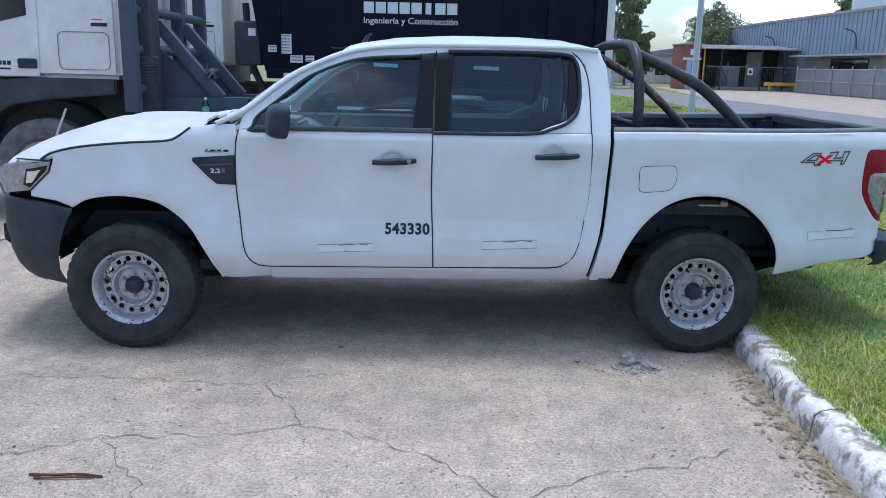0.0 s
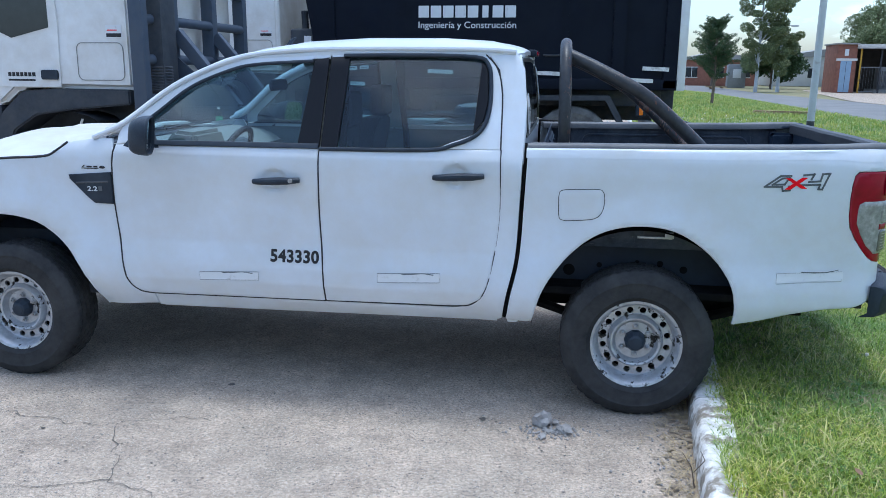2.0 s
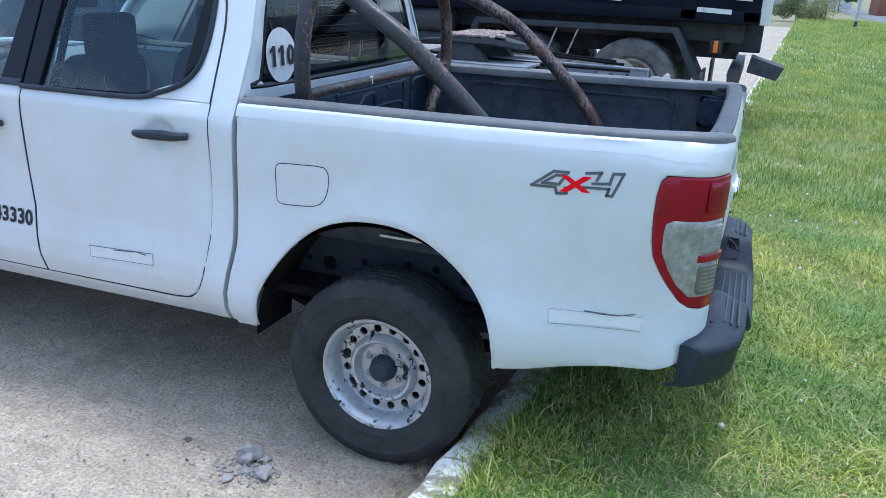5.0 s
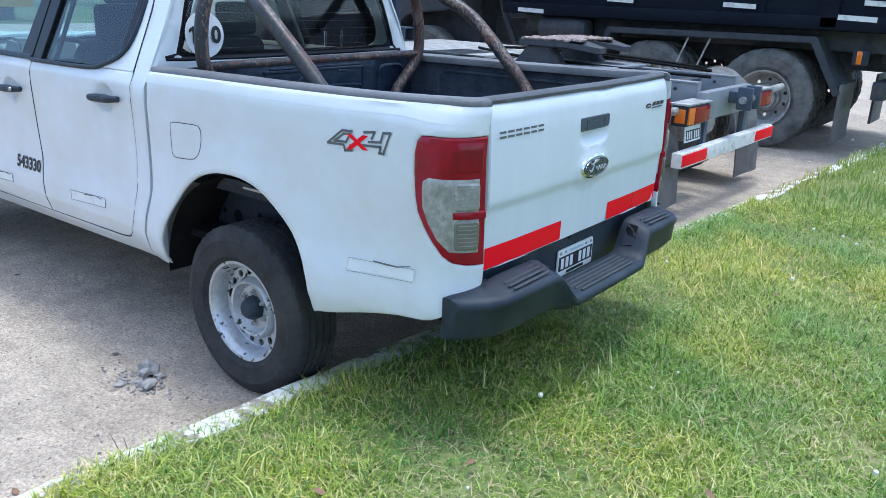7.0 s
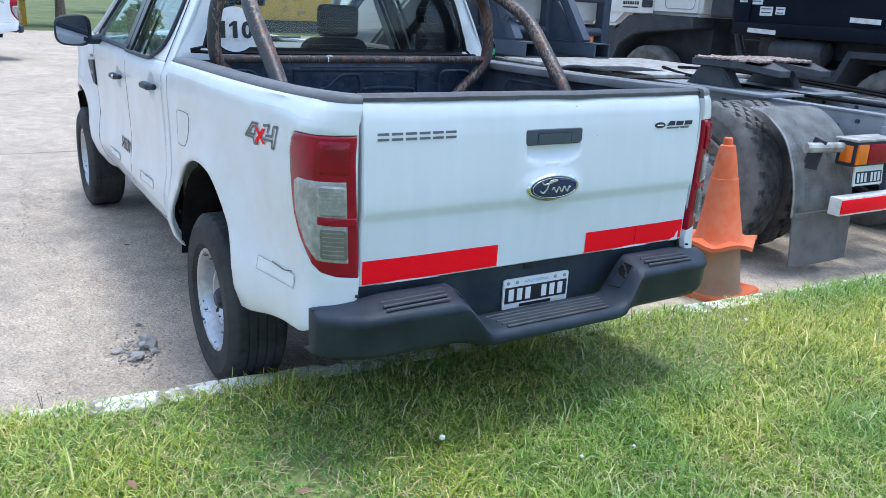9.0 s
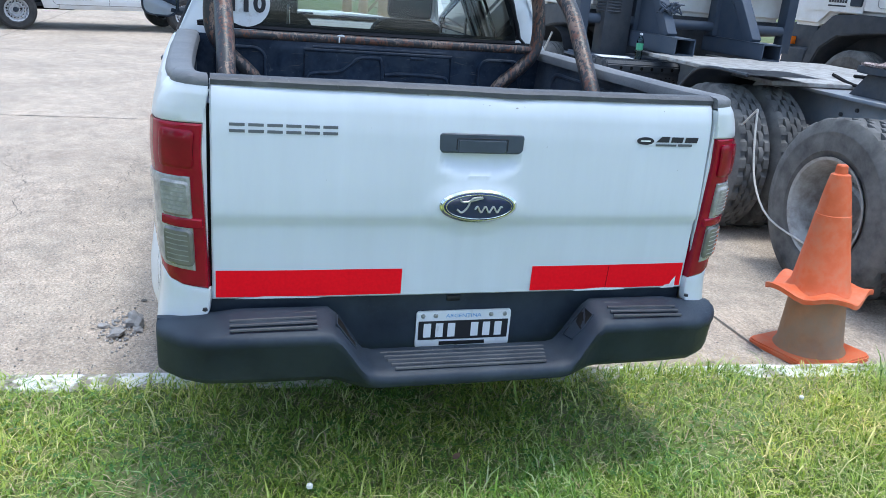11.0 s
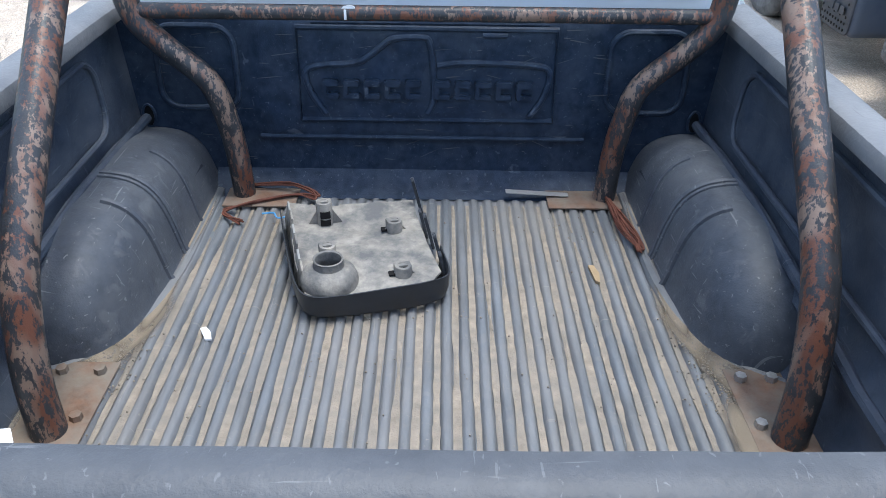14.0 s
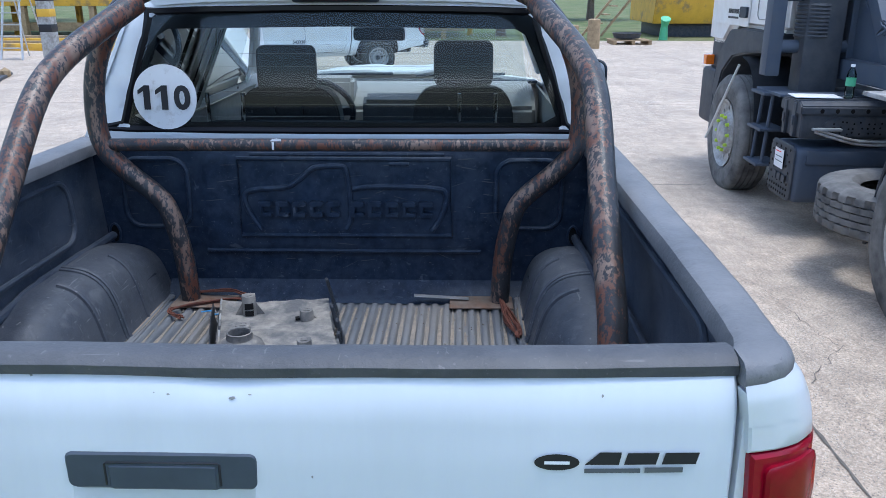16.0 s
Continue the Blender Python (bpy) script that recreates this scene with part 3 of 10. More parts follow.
CONCRETE = concrete_material()
JOINT = material("dirty_joint", (0.13, 0.115, 0.10), 0.95, var=0.3, scale=20)
ASPHALT = material("grey_asphalt", (0.16, 0.158, 0.155), 0.85, var=0.15, scale=0.8, second=(0.24, 0.235, 0.225), amount=0.4, spread=0.5, edge=0.5, bump=0.004, grain=50)
SOIL = material("lawn_soil", (0.16, 0.20, 0.055), 0.95, var=0.4, scale=40, second=(0.25, 0.245, 0.11), amount=0.33, spread=1.6, edge=0.25, bump=0.012, grain=30)
SOILDIRT = material("brown_dirt", (0.20, 0.155, 0.11), 0.95, var=0.4, scale=70, second=(0.33, 0.28, 0.215), amount=0.45, spread=30, edge=0.3, bump=0.004, grain=120)
KERBPAINT = material("flaking_white_kerb", (0.78, 0.755, 0.71), 0.9, var=0.2, scale=24, second=(0.30, 0.26, 0.21), amount=0.42, spread=9, edge=0.09,
                     bump=0.008, grain=28)
VERGE = material("dry_verge", (0.20, 0.20, 0.09), 0.95, var=0.25, scale=1.2, second=(0.30, 0.25, 0.15), amount=0.4, spread=0.5, edge=0.3, bump=0.01, grain=12)


def grid_sheet(x0, x1, nx, y0, y1, ny, zf):
    bm = bmesh.new()
    rows = [[bm.verts.new((x0(y0 + (y1 - y0) * j / ny) + (x1 - x0(y0 + (y1 - y0) * j / ny)) * (i / nx) ** 1.6, y0 + (y1 - y0) * j / ny, 0)) for i in range(nx + 1)]
            for j in range(ny + 1)]
    for row in rows:
        for v in row:
            v.co.z = zf(v.co.x, v.co.y)
    for r, s in zip(rows, rows[1:]):
        for i in range(nx):
            bm.faces.new((r[i], r[i + 1], s[i + 1], s[i]))
    return bm


# one sheet of ground to the horizon, a little under the paving and the lawn
tagged(part("ground", flat(rect(-900, 900, -900, 900)), VERGE, m=pose(0, 0, -0.03)), "flat dry verge running out to the horizon", "ground", kind="structure")
yard = part("pavement", flat([(-24, -14), (kerb_x(-14) + 0.05, -14), (kerb_x(6) + 0.05, 6), (kerb_x(46) + 0.05, 46), (-24, 46)]), CONCRETE)
tagged(yard, "pale cracked concrete yard with dark expansion joints", "pavement", kind="structure")


def strip(pts, w, z=0.004, seed=0, jag=0.5):
    """A thin, uneven line on the ground."""
    rnd = random.Random(seed)
    bm = bmesh.new()
    fine = []
    for p, q in zip(pts, pts[1:]):
        n = max(2, int((Vector(q) - Vector(p)).length / 0.05))
        fine += [Vector(p).lerp(Vector(q), k / n) for k in range(n)]
    fine.append(Vector(pts[-1]))
    last = None
    for i, p in enumerate(fine):
        d = (fine[min(i + 1, len(fine) - 1)] - fine[max(i - 1, 0)]).normalized()
        n = Vector((-d.y, d.x))
        c = p + n * rnd.uniform(-1, 1) * jag * 0.02
        h = w * rnd.uniform(0.35, 1.0) / 2
        pair = (bm.verts.new((c.x + n.x * h, c.y + n.y * h, z)), bm.verts.new((c.x - n.x * h, c.y - n.y * h, z)))
        if last:
            bm.faces.new((last[0], pair[0], pair[1], last[1]))
        last = pair
    return bm


JOINTS = [((-24, -4.35), (3.2, -4.3)), ((-24, 1.72), (3.35, 1.85)), ((-24, 6.0), (3.4, 6.1)), ((-24, -9), (3.2, -9)), ((-24, 11), (3.5, 11)),
          ((-2.15, -14), (-2.1, 30)), ((-7.6, -14), (-7.5, 30)), ((-13, -14), (-13, 30)), ((-18.4, -14), (-18.4, 30))]
joint_bm = bm_join(*[strip([p, q], 0.022, 0.004, i, 0.15) for i, (p, q) in enumerate(JOINTS)])
part("joint", joint_bm, JOINT, yard)
CRACKS = [[(-1.3, -1.25), (-0.4, -1.32), (0.23, -1.33), (0.6, -1.40), (0.83, -1.38), (0.98, -1.62), (1.11, -1.86), (1.45, -2.0), (1.75, -2.2), (1.95, -2.5)],
          [(1.11, -1.86), (0.7, -1.98), (0.25, -2.0), (-0.2, -2.25), (-0.7, -2.3)], [(0.25, -2.0), (0.55, -2.4), (0.5, -2.9)],
          [(2.05, -2.45), (2.36, -2.28), (2.75, -2.2), (3.0, -2.05)], [(0.83, -1.38), (1.0, -1.28), (1.25, -1.25)],
          [(-1.2, -0.2), (-0.9, 0.25), (-1.3, 0.7), (-1.0, 1.2)], [(-4.0, -1.6), (-3.4, -1.2), (-3.6, -0.4), (-3.1, 0.3)],
          [(-6, -3), (-5.2, -2.3), (-5.5, -1.4)], [(-6.5, 2.2), (-5.2, 2.9), (-5.4, 4.0), (-4.6, 4.8)], [(-9, 0.5), (-8.2, 1.4), (-9.2, 2.6)],
          [(-12, -2), (-11, -1), (-11.4, 0.6)], [(-10.5, 3), (-9.6, 4), (-10, 5.5)], [(-15, 0), (-14, 1.2), (-14.6, 3)], [(1.8, 2.0), (1.4, 2.3), (0.6, 2.2)],
          [(-1.2, -3.2), (-0.4, -2.9), (0.1, -3.2), (0.5, -2.9)], [(-3.2, -3.6), (-2.4, -3.0), (-2.2, -2.2)]]
part("crack", bm_join(*[strip(c, 0.0055, 0.0045, 40 + i, 1.2) for i, c in enumerate(CRACKS)]), JOINT, yard)


def spots(n, x0, x1, y0, y1, r0, r1, seed, z=0.005):
    rnd = random.Random(seed)
    bm = bmesh.new()
    for _ in range(n):
        x, y, r, k = rnd.uniform(x0, x1), rnd.uniform(y0, y1), rnd.uniform(r0, r1), rnd.randint(6, 10)
        if x > kerb_x(y) - 0.06:
            continue
        bm.faces.new([bm.verts.new((x + r * rnd.uniform(0.6, 1.2) * math.cos(2 * math.pi * i / k), y + r * rnd.uniform(0.5, 1.0) * math.sin(2 * math.pi * i / k), z)) for i in range(k)])
    return bm


part("pitting", spots(4200, -2.5, 3.4, -4.2, 1.7, 0.0015, 0.007, 5), JOINT, yard)
part("oil_stain", bm_join(spots(9, -1, 3.2, -2.9, 0.4, 0.010, 0.022, 8, 0.0055)), JOINT, yard)

def dirt_patches(n, seed):
    rnd = random.Random(seed)
    bm = bmesh.new()
    for i in range(n):
        y = rnd.uniform(-4.2, 1.9)
        x, rx, ry = kerb_x(y) - abs(rnd.gauss(0, 0.07)), rnd.uniform(0.003, 0.018), rnd.uniform(0.004, 0.03)
        bm.faces.new([bm.verts.new((min(x + rx * q * math.cos(t), kerb_x(y) + 0.01), y + ry * q * math.sin(t), 0.0048 + 0.00001 * i)) for t, q in [(2 * math.pi * j / 14, rnd.uniform(0.6, 1.3)) for j in range(14)]])
    return bm


part("kerb_dirt", dirt_patches(700, 17), SOILDIRT, yard, "brown dirt along the kerb")["kind"] = "stuff"
lawn = part("lawn", grid_sheet(lambda y: kerb_x(y) + 0.10, 13.3, 84, -9, 62, 240, lawn_z), SOIL)
tagged(lawn, "rough sunlit lawn with clover and dry patches", "lawn", kind="structure")


def kerb():
    """The painted kerb in weathered lengths of about a metre."""
    k = thing("kerb", (kerb_x(0), 0, 0), "low concrete kerb in flaking white paint along the lawn", "kerb", kind="structure")
    y = -8.6
    rnd = random.Random(3)
    while y < 40:
        ln = rnd.uniform(0.9, 1.05)
        bm = bmesh.new()
        prof = [(0.0, -0.02), (0.006, 0.07), (0.016, 0.118), (0.038, 0.141), (0.09, 0.148), (0.155, 0.146), (0.17, 0.10), (0.17, -0.02)]
        n = 14 if y < 8 else 3
        rows = []
        for i in range(n + 1):
            yy = y + (ln - 0.012) * i / n
            rows.append([bm.verts.new((kerb_x(yy) + px + 0.010 * noise.noise((px * 9, yy * 6, 1)) + 0.006 * noise.noise((px * 30, yy * 21, 5)), yy,
                                       pz + (0.006 * noise.noise((px * 8, yy * 7, 4)) + 0.004 * noise.noise((px * 30, yy * 25, 7)) if pz > 0 else 0))) for px, pz in prof])
        for r, s in zip(rows, rows[1:]):
            for j in range(len(prof) - 1):
                bm.faces.new((r[j], r[j + 1], s[j + 1], s[j]))
        bm.faces.new(rows[0])
        bm.faces.new(rows[-1])
        part("kerb_stone", bm, KERBPAINT, k, angle=60)
        y += ln
    return k


kerb()

# ---- the white pickup ----
WR, WF = Vector((3.22, 0.37)), Vector((0.0, 0.37))     # wheel centres in x, z
PROFILE_Z = (0.36, 0.42, 0.48, 0.56, 0.64, 0.70, 0.76, 0.90, 1.05, 1.14, 1.20, 1.245, 1.72, 1.80)
PROFILE_Y = (0.770, 0.800, 0.845, 0.872, 0.874, 0.866, 0.858, 0.862, 0.868, 0.872, 0.868, 0.846, 0.630, 0.56)


def half_width(x, z):
    w = float(np.interp(z, PROFILE_Z, PROFILE_Y))
    if x < -0.1:
        w -= 0.30 * ((-0.1 - x) / 0.72) ** 2
    for hx, hz in ((1.457, 1.079), (2.348, 1.124)):
        rho = math.hypot((x - hx) / 0.069, (z - hz) / 0.062)
        if rho < 1.0:
            k = min(1.0, (1.0 - rho) / 0.30)
            w -= 0.017 * k * k * (3 - 2 * k)
    taper = float(np.interp(x, (2.7, 3.3, 3.8, 4.0, 4.15), (0.0, 0.008, 0.024, 0.034, 0.036)))
    w -= taper
    if x > 2.67 and z > 1.20:
        roll = min(1.0, (z - 1.20) / float(np.interp(x, (4.0, 4.2), (0.07, 0.10))))
        w = 0.868 - taper - float(np.interp(x, (4.0, 4.2, 4.40), (0.022, 0.040, 0.012))) * roll * roll
    if z < 1.24:
        for c in (WR, WF):
            d = math.hypot(x - c.x, z - c.y)
            w += 0.034 * math.exp(-(max(0.0, d - 0.52) / 0.13) ** 2)
    return w


CORNER_U = (4.0, 4.08, 4.16, 4.22, 4.27, 4.32, 4.36, 4.40)
CORNER_X = (4.0, 4.080, 4.158, 4.210, 4.245, 4.272, 4.288, 4.297)
CORNER_D = (0.0, 0.000, 0.002, 0.012, 0.031, 0.062, 0.096, 0.131)


def side(x, z, depth=0.0):
    """The left body side; behind x = 4 the first number runs on round the rear corner."""
    w = half_width(x, z) - 0.006
    if x < -0.40:
        z -= 0.030 * min(1.0, (-0.40 - x) / 0.15) * (1.0 if z < 1.046 else 0.4)
        x -= 0.055 * min(1.0, (-0.40 - x) / 0.35)
    z += 0.014 * float(np.interp(x, (4.04, 4.16), (1.0, 0.0)))
    if x <= 4.0:
        return Vector((x, -w - depth, z))
    back = min(1.0, float(np.interp(x, (4.15, 4.40), (0.0, 1.0))))
    return Vector((float(np.interp(x, CORNER_U, CORNER_X)) + depth * back, -(w - float(np.interp(x, CORNER_U, CORNER_D))) - depth * (1 - 0.8 * back), z))


pickup = thing("pickup_truck", (1.6, 0, 0), "dusty white double-cab pickup with black trim parked against the kerb", "pickup truck")


def both(name, make, mat, parent=None, label="", angle=35):
    """The left part and its mirror image."""
    made = []
    for k in (0, 1):
        bm = make()
        made.append(part(name, mirrored(bm) if k else bm, mat, parent or pickup, label, angle=angle))
    return made


ARCH_F = [(-0.306, 0.797), (-0.212, 0.847), (-0.064, 0.871), (0.084, 0.861), (0.212, 0.819), (0.34, 0.712), (0.416, 0.593), (0.474, 0.469), (0.50, 0.40)]
ARCH_R = [(2.727, 0.434), (2.773, 0.596), (2.866, 0.742), (2.978, 0.848), (3.095, 0.901), (3.233, 0.916), (3.357, 0.896), (3.466, 0.836), (3.556, 0.753),
          (3.619, 0.652), (3.641, 0.546), (3.64, 0.475)]
HOODLINE = [(-0.475, 1.050), (-0.41, 1.085), (-0.24, 1.125), (0.0, 1.152), (0.231, 1.168), (0.30, 1.195), (0.361, 1.24)]
ARCH_R = [(3.19 + (x - 3.19) * 1.03, 0.45 + (z - 0.45) * 1.03) for x, z in ARCH_R]
DOOR_FRONT = [(0.622, 1.235), (0.606, 1.138), (0.600, 0.94), (0.622, 0.693), (0.645, 0.547), (0.690, 0.487), (0.764, 0.468)]
SPLIT = [(1.680, 1.240), (1.677, 0.935), (1.688, 0.668), (1.694, 0.478)]
DOOR_REAR = [(2.556, 1.250), (2.559, 0.972), (2.535, 0.743), (2.495, 0.575), (2.434, 0.505), (2.352, 0.488)]
GAP = [(2.660, 1.28), (2.649, 1.015), (2.634, 0.745), (2.596, 0.557), (2.575, 0.43)]
g = 0.0035


def off(pts, dx, dz=0.0):
    return [(x + dx, z + dz) for x, z in pts]


def fender():
    front = [(-0.41, 1.045), (-0.435, 0.985), (-0.555, 0.893), (-0.56, 0.86)]
    return sheet([spline(HOODLINE[1:], 4) + [(0.50, 1.262), (0.600, 1.262)] + spline(off(DOOR_FRONT, -g), 4)[1:] + [(0.764, 0.462), (0.764, 0.40), (0.60, 0.392)]
                  + spline(ARCH_F[::-1], 4) + front[::-1]], side, 0.05)


def front_door():
    return sheet([spline(off(DOOR_FRONT, g), 4) + spline(off(SPLIT, -g)[::-1], 4)], side, 0.014)


def rear_door():
    return sheet([spline(off(SPLIT, g), 4) + spline(off(DOOR_REAR, -g)[::-1], 4)], side, 0.014)


DOORTOP = [(0.626, 1.235), (0.66, 1.330), (0.891, 1.508), (1.127, 1.622), (1.327, 1.672), (1.690, 1.697)]
GLASS_F = [(0.700, 1.250), (0.720, 1.305), (0.837, 1.401), (0.990, 1.521), (1.187, 1.604), (1.328, 1.632), (1.607, 1.649)]
REARTOP = [(1.694, 1.697), (2.05, 1.700), (2.400, 1.697), (2.47, 1.672), (2.520, 1.610), (2.546, 1.50), (2.552, 1.30), (2.553, 1.250)]


def front_frame():
    return sheet([spline(DOORTOP, 4) + [(1.688, 1.66), (1.60, 1.66)] + spline(GLASS_F, 4)[::-1]], side, 0.05)


def rear_frame():
    inner = [(1.760, 1.672), (2.05, 1.676), (2.400, 1.670), (2.468, 1.632), (2.486, 1.55), (2.487, 1.461), (2.468, 1.372), (2.415, 1.315), (2.32, 1.280), (2.25, 1.250)]
    return sheet([spline(REARTOP, 4) + [(2.30, 1.250)] + spline(inner, 4)[::-1] + [(1.698, 1.66)]], side, 0.05)


def pillar_black(poly):
    return lambda: sheet([poly], lambda u, v, d: side(u, v, d + 0.004), 0.06, 0.012, 0.004)


doors_f = both("front_door", front_door, PAINT)
doors_r = both("rear_door", rear_door, PAINT)
both("front_fender", fender, PAINT)
for k, (name, fn) in enumerate((("window_frame", front_frame), ("window_frame", rear_frame))):
    for i in (0, 1):
        bm = fn()
        part(name, mirrored(bm) if i else bm, PAINT, (doors_f, doors_r)[k][i])
# black pillar films, belt mouldings and window seals
for i in (0, 1):
    def sided(bm):
        return mirrored(bm) if i else bm
    fd, rd = doors_f[i], doors_r[i]
    part("pillar_trim", sided(pillar_black([(1.568, 1.245), (1.610, 1.655), (1.684, 1.668), (1.678, 1.245)])()), GLOSSBLACK, fd, "black pillar film")
    part("pillar_trim", sided(pillar_black([(1.688, 1.245), (1.694, 1.668), (1.790, 1.672), (1.768, 1.245)])()), GLOSSBLACK, rd, "black pillar film")
    part("pillar_trim", sided(pillar_black([(2.418, 1.318), (2.440, 1.652), (2.458, 1.640), (2.474, 1.60), (2.482, 1.461), (2.466, 1.38)])()), GLOSSBLACK, rd, "black quarter trim")
    part("belt_moulding", sided(sheet([[(0.70, 1.236), (1.676, 1.238), (1.676, 1.262), (0.70, 1.260)]], lambda u, v, d: side(u, v, d + 0.010), 0.08, 0.015)), PLASTIC, fd, "black rubber belt moulding")
    belt_r = [(1.684, 1.238), (2.20, 1.244), (2.33, 1.270), (2.42, 1.306), (2.472, 1.362), (2.492, 1.45), (2.490, 1.56), (2.472, 1.636), (2.40, 1.674), (2.05, 1.680), (1.76, 1.676)]
    part("belt_moulding", sided(tube([side(x, z, 0.006) for x, z in spline(belt_r, 4)], 0.010, 8)), PLASTIC, rd, "black rubber window seal")
    part("window_seal", sided(tube([side(x, z, 0.004) for x, z in spline(GLASS_F, 4)], 0.009, 8)), PLASTIC, fd, "black rubber window seal")
    pane = sided(sheet([[(0.70, 1.245), (1.575, 1.245), (1.612, 1.652)] + spline(GLASS_F, 3)[::-1]], lambda u, v, d: side(u, v, d - 0.012), 0.08, 0.0, 0))
    o = part("window_pane", pane, GLASS, fd, "tinted door window")
    o.visible_shadow = False
    pane = sided(sheet([[(1.765, 1.245), (2.22, 1.255), (2.335, 1.285), (2.43, 1.325), (2.445, 1.655), (2.39, 1.668), (1.79, 1.672)]], lambda u, v, d: side(u, v, d - 0.012), 0.08, 0.0, 0))
    o = part("window_pane", pane, GLASS, rd, "tinted door window")
    o.visible_shadow = False

    def handle(x0, x1, z, lock):
        grip = []
        for k in range(13):
            t = k / 12
            grip.append(side(x0 + (x1 - x0) * t, z + 0.012 * t, 0.012 + 0.022 * min(1.0, 5 * t, 5 * (1 - t)) + max(0.0, 0.862 - half_width(x0 + (x1 - x0) * t, z + 0.012 * t)) * 0.9))
        bar = tube(grip, [0.013 + 0.006 * math.sin(math.pi * k / 12) for k in range(13)], 10)
        door = fd if lock else rd
        h = part("door_handle", sided(bar), PLASTIC, door, "black plastic pull handle")
        if lock:
            p = side(x1 - 0.035, z + 0.012, 0.052)
            part("lock", sided(moved(lathe([(0.0, 0.0), (0.010, 0.0), (0.011, 0.008)], 16), Matrix.Translation(p))), BOLT, h, "round key lock")

    handle(1.355, 1.588, 1.075, True)
    handle(2.245, 2.480, 1.120, False)
    # faded rectangles where stickers were
    for door, x0, x1, z0, z1, sl in ((fd, 1.044, 1.356, 0.563, 0.606, 0.012), (rd, 1.968, 2.276, 0.594, 0.640, 0.014)):
        quad = sheet([[(x0, z0), (x1, z0 + sl), (x1, z1 + sl), (x0, z1)]], lambda u, v, d: side(u, v, d + 0.0025), 0.06, 0.0, 0)
        part("old_sticker", sided(quad), DECALWHITE, door, "blank white sticker with a torn edge")
        rag = strip([(x0 + 0.12, 0), (x1 - 0.03, 0)], 0.006, 0, 3, 0.3)
        for v in rag.verts:
            v.co = side(v.co.x, z1 - 0.002 + sl * (v.co.x - x0) / (x1 - x0) + v.co.y, 0.0035)
        part("torn_edge", sided(rag), DECALGREY, door, "dark torn sticker edge")
        edge = [side(u, v, 0.003) for u, v in ((x0, z0), (x1, z0 + sl), (x1, z1 + sl), (x0, z1))]
        part("sticker_edge", sided(tube(edge, 0.0011, 4, True)), DECALGREY, door)

# fleet number and sill only where seen
num = fitted(letters("543330", 0.1, 0.0035, 0.0, "LEFT", 1.05), 1.421, 1.672, 0.672, 0.738)
part("fleet_number", laid(num, side, 0.003), DECALBLACK, doors_f[0], "black stencilled fleet number 543330")


def sill():
    return sheet([[(0.768, 0.462), (2.352, 0.480), (2.43, 0.497), (2.49, 0.567), (2.53, 0.737), (2.553, 0.972), (2.556, 1.246), (2.553, 1.30), (2.550, 1.50), (2.527, 1.615),
                   (2.475, 1.680), (2.40, 1.703), (2.60, 1.703), (2.645, 1.62), (2.664, 1.45), (2.660, 1.28)] + spline(GAP, 4)[1:] + [(2.54, 0.415), (1.66, 0.402), (0.768, 0.392)]],
                 side, 0.05)


both("rocker_panel", sill, PAINT)
both("sill_flange", lambda: sheet([[(0.78, 0.380), (2.55, 0.402), (2.55, 0.416), (0.78, 0.396)]], lambda u, v, d: side(u, v, d - 0.02), 0.1), PAINT)


def bed_side():
    top = [(2.684, 1.244), (3.2, 1.250), (3.9, 1.262), (4.15, 1.284), (4.398, 1.292)]
    lamp = [(4.398, 1.213), (4.16, 1.208), (4.128, 1.202), (4.112, 1.183), (4.104, 1.14), (4.102, 1.08), (4.106, 1.0), (4.116, 0.949), (4.143, 0.903), (4.178, 0.860), (4.218, 0.820), (4.259, 0.800), (4.32, 0.790), (4.398, 0.785)]
    return sheet([spline([(2.596, 0.43), (2.618, 0.557), (2.655, 0.745), (2.670, 1.015), (2.682, 1.268)], 4) + spline(top, 3) + lamp
                  + [(4.398, 0.72), (4.36, 0.665), (4.28, 0.63), (4.19, 0.595)] + [(3.9, 0.53), (3.672, 0.478)] + spline(ARCH_R[::-1], 4) + [(2.70, 0.425)]], side, 0.022, 0.02)


both("bed_side", bed_side, PAINT)
for pts, r in ((DOOR_FRONT + [(1.0, 0.471), (1.4, 0.475), (1.692, 0.4785)], 0.0040), (SPLIT, 0.0040), (DOOR_REAR + [(2.1, 0.4845), (1.696, 0.479)], 0.0040), (HOODLINE, 0.0075)):
    both("panel_gap", lambda: tube([side(x, z, -0.0035) for x, z in spline(pts, 5)], r, 6), DECALBLACK)
both("door_frame_gap", lambda: tube([side(x, z, -0.001) for x, z in spline(REARTOP, 4)], 0.0036, 6), DECALBLACK)
both("bed_gap", lambda: tube([side(min(x + 0.010, 2.669), z, -0.040) for x, z in spline(GAP, 4)], 0.009, 8), BLACKMATTE)


def pillar_return():
    """The cab's painted corner turning into the gap before the bed."""
    bm = bmesh.new()
    rows = [[bm.verts.new(side(x - o, z, d)) for o, d in ((0.004, -0.001), (0.0005, -0.003), (0.0, -0.010), (0.0, -0.045))] for x, z in spline(GAP, 5)]
    for r, q in zip(rows, rows[1:]):
        for j in range(3):
            bm.faces.new((r[j], r[j + 1], q[j + 1], q[j]))
    return bm


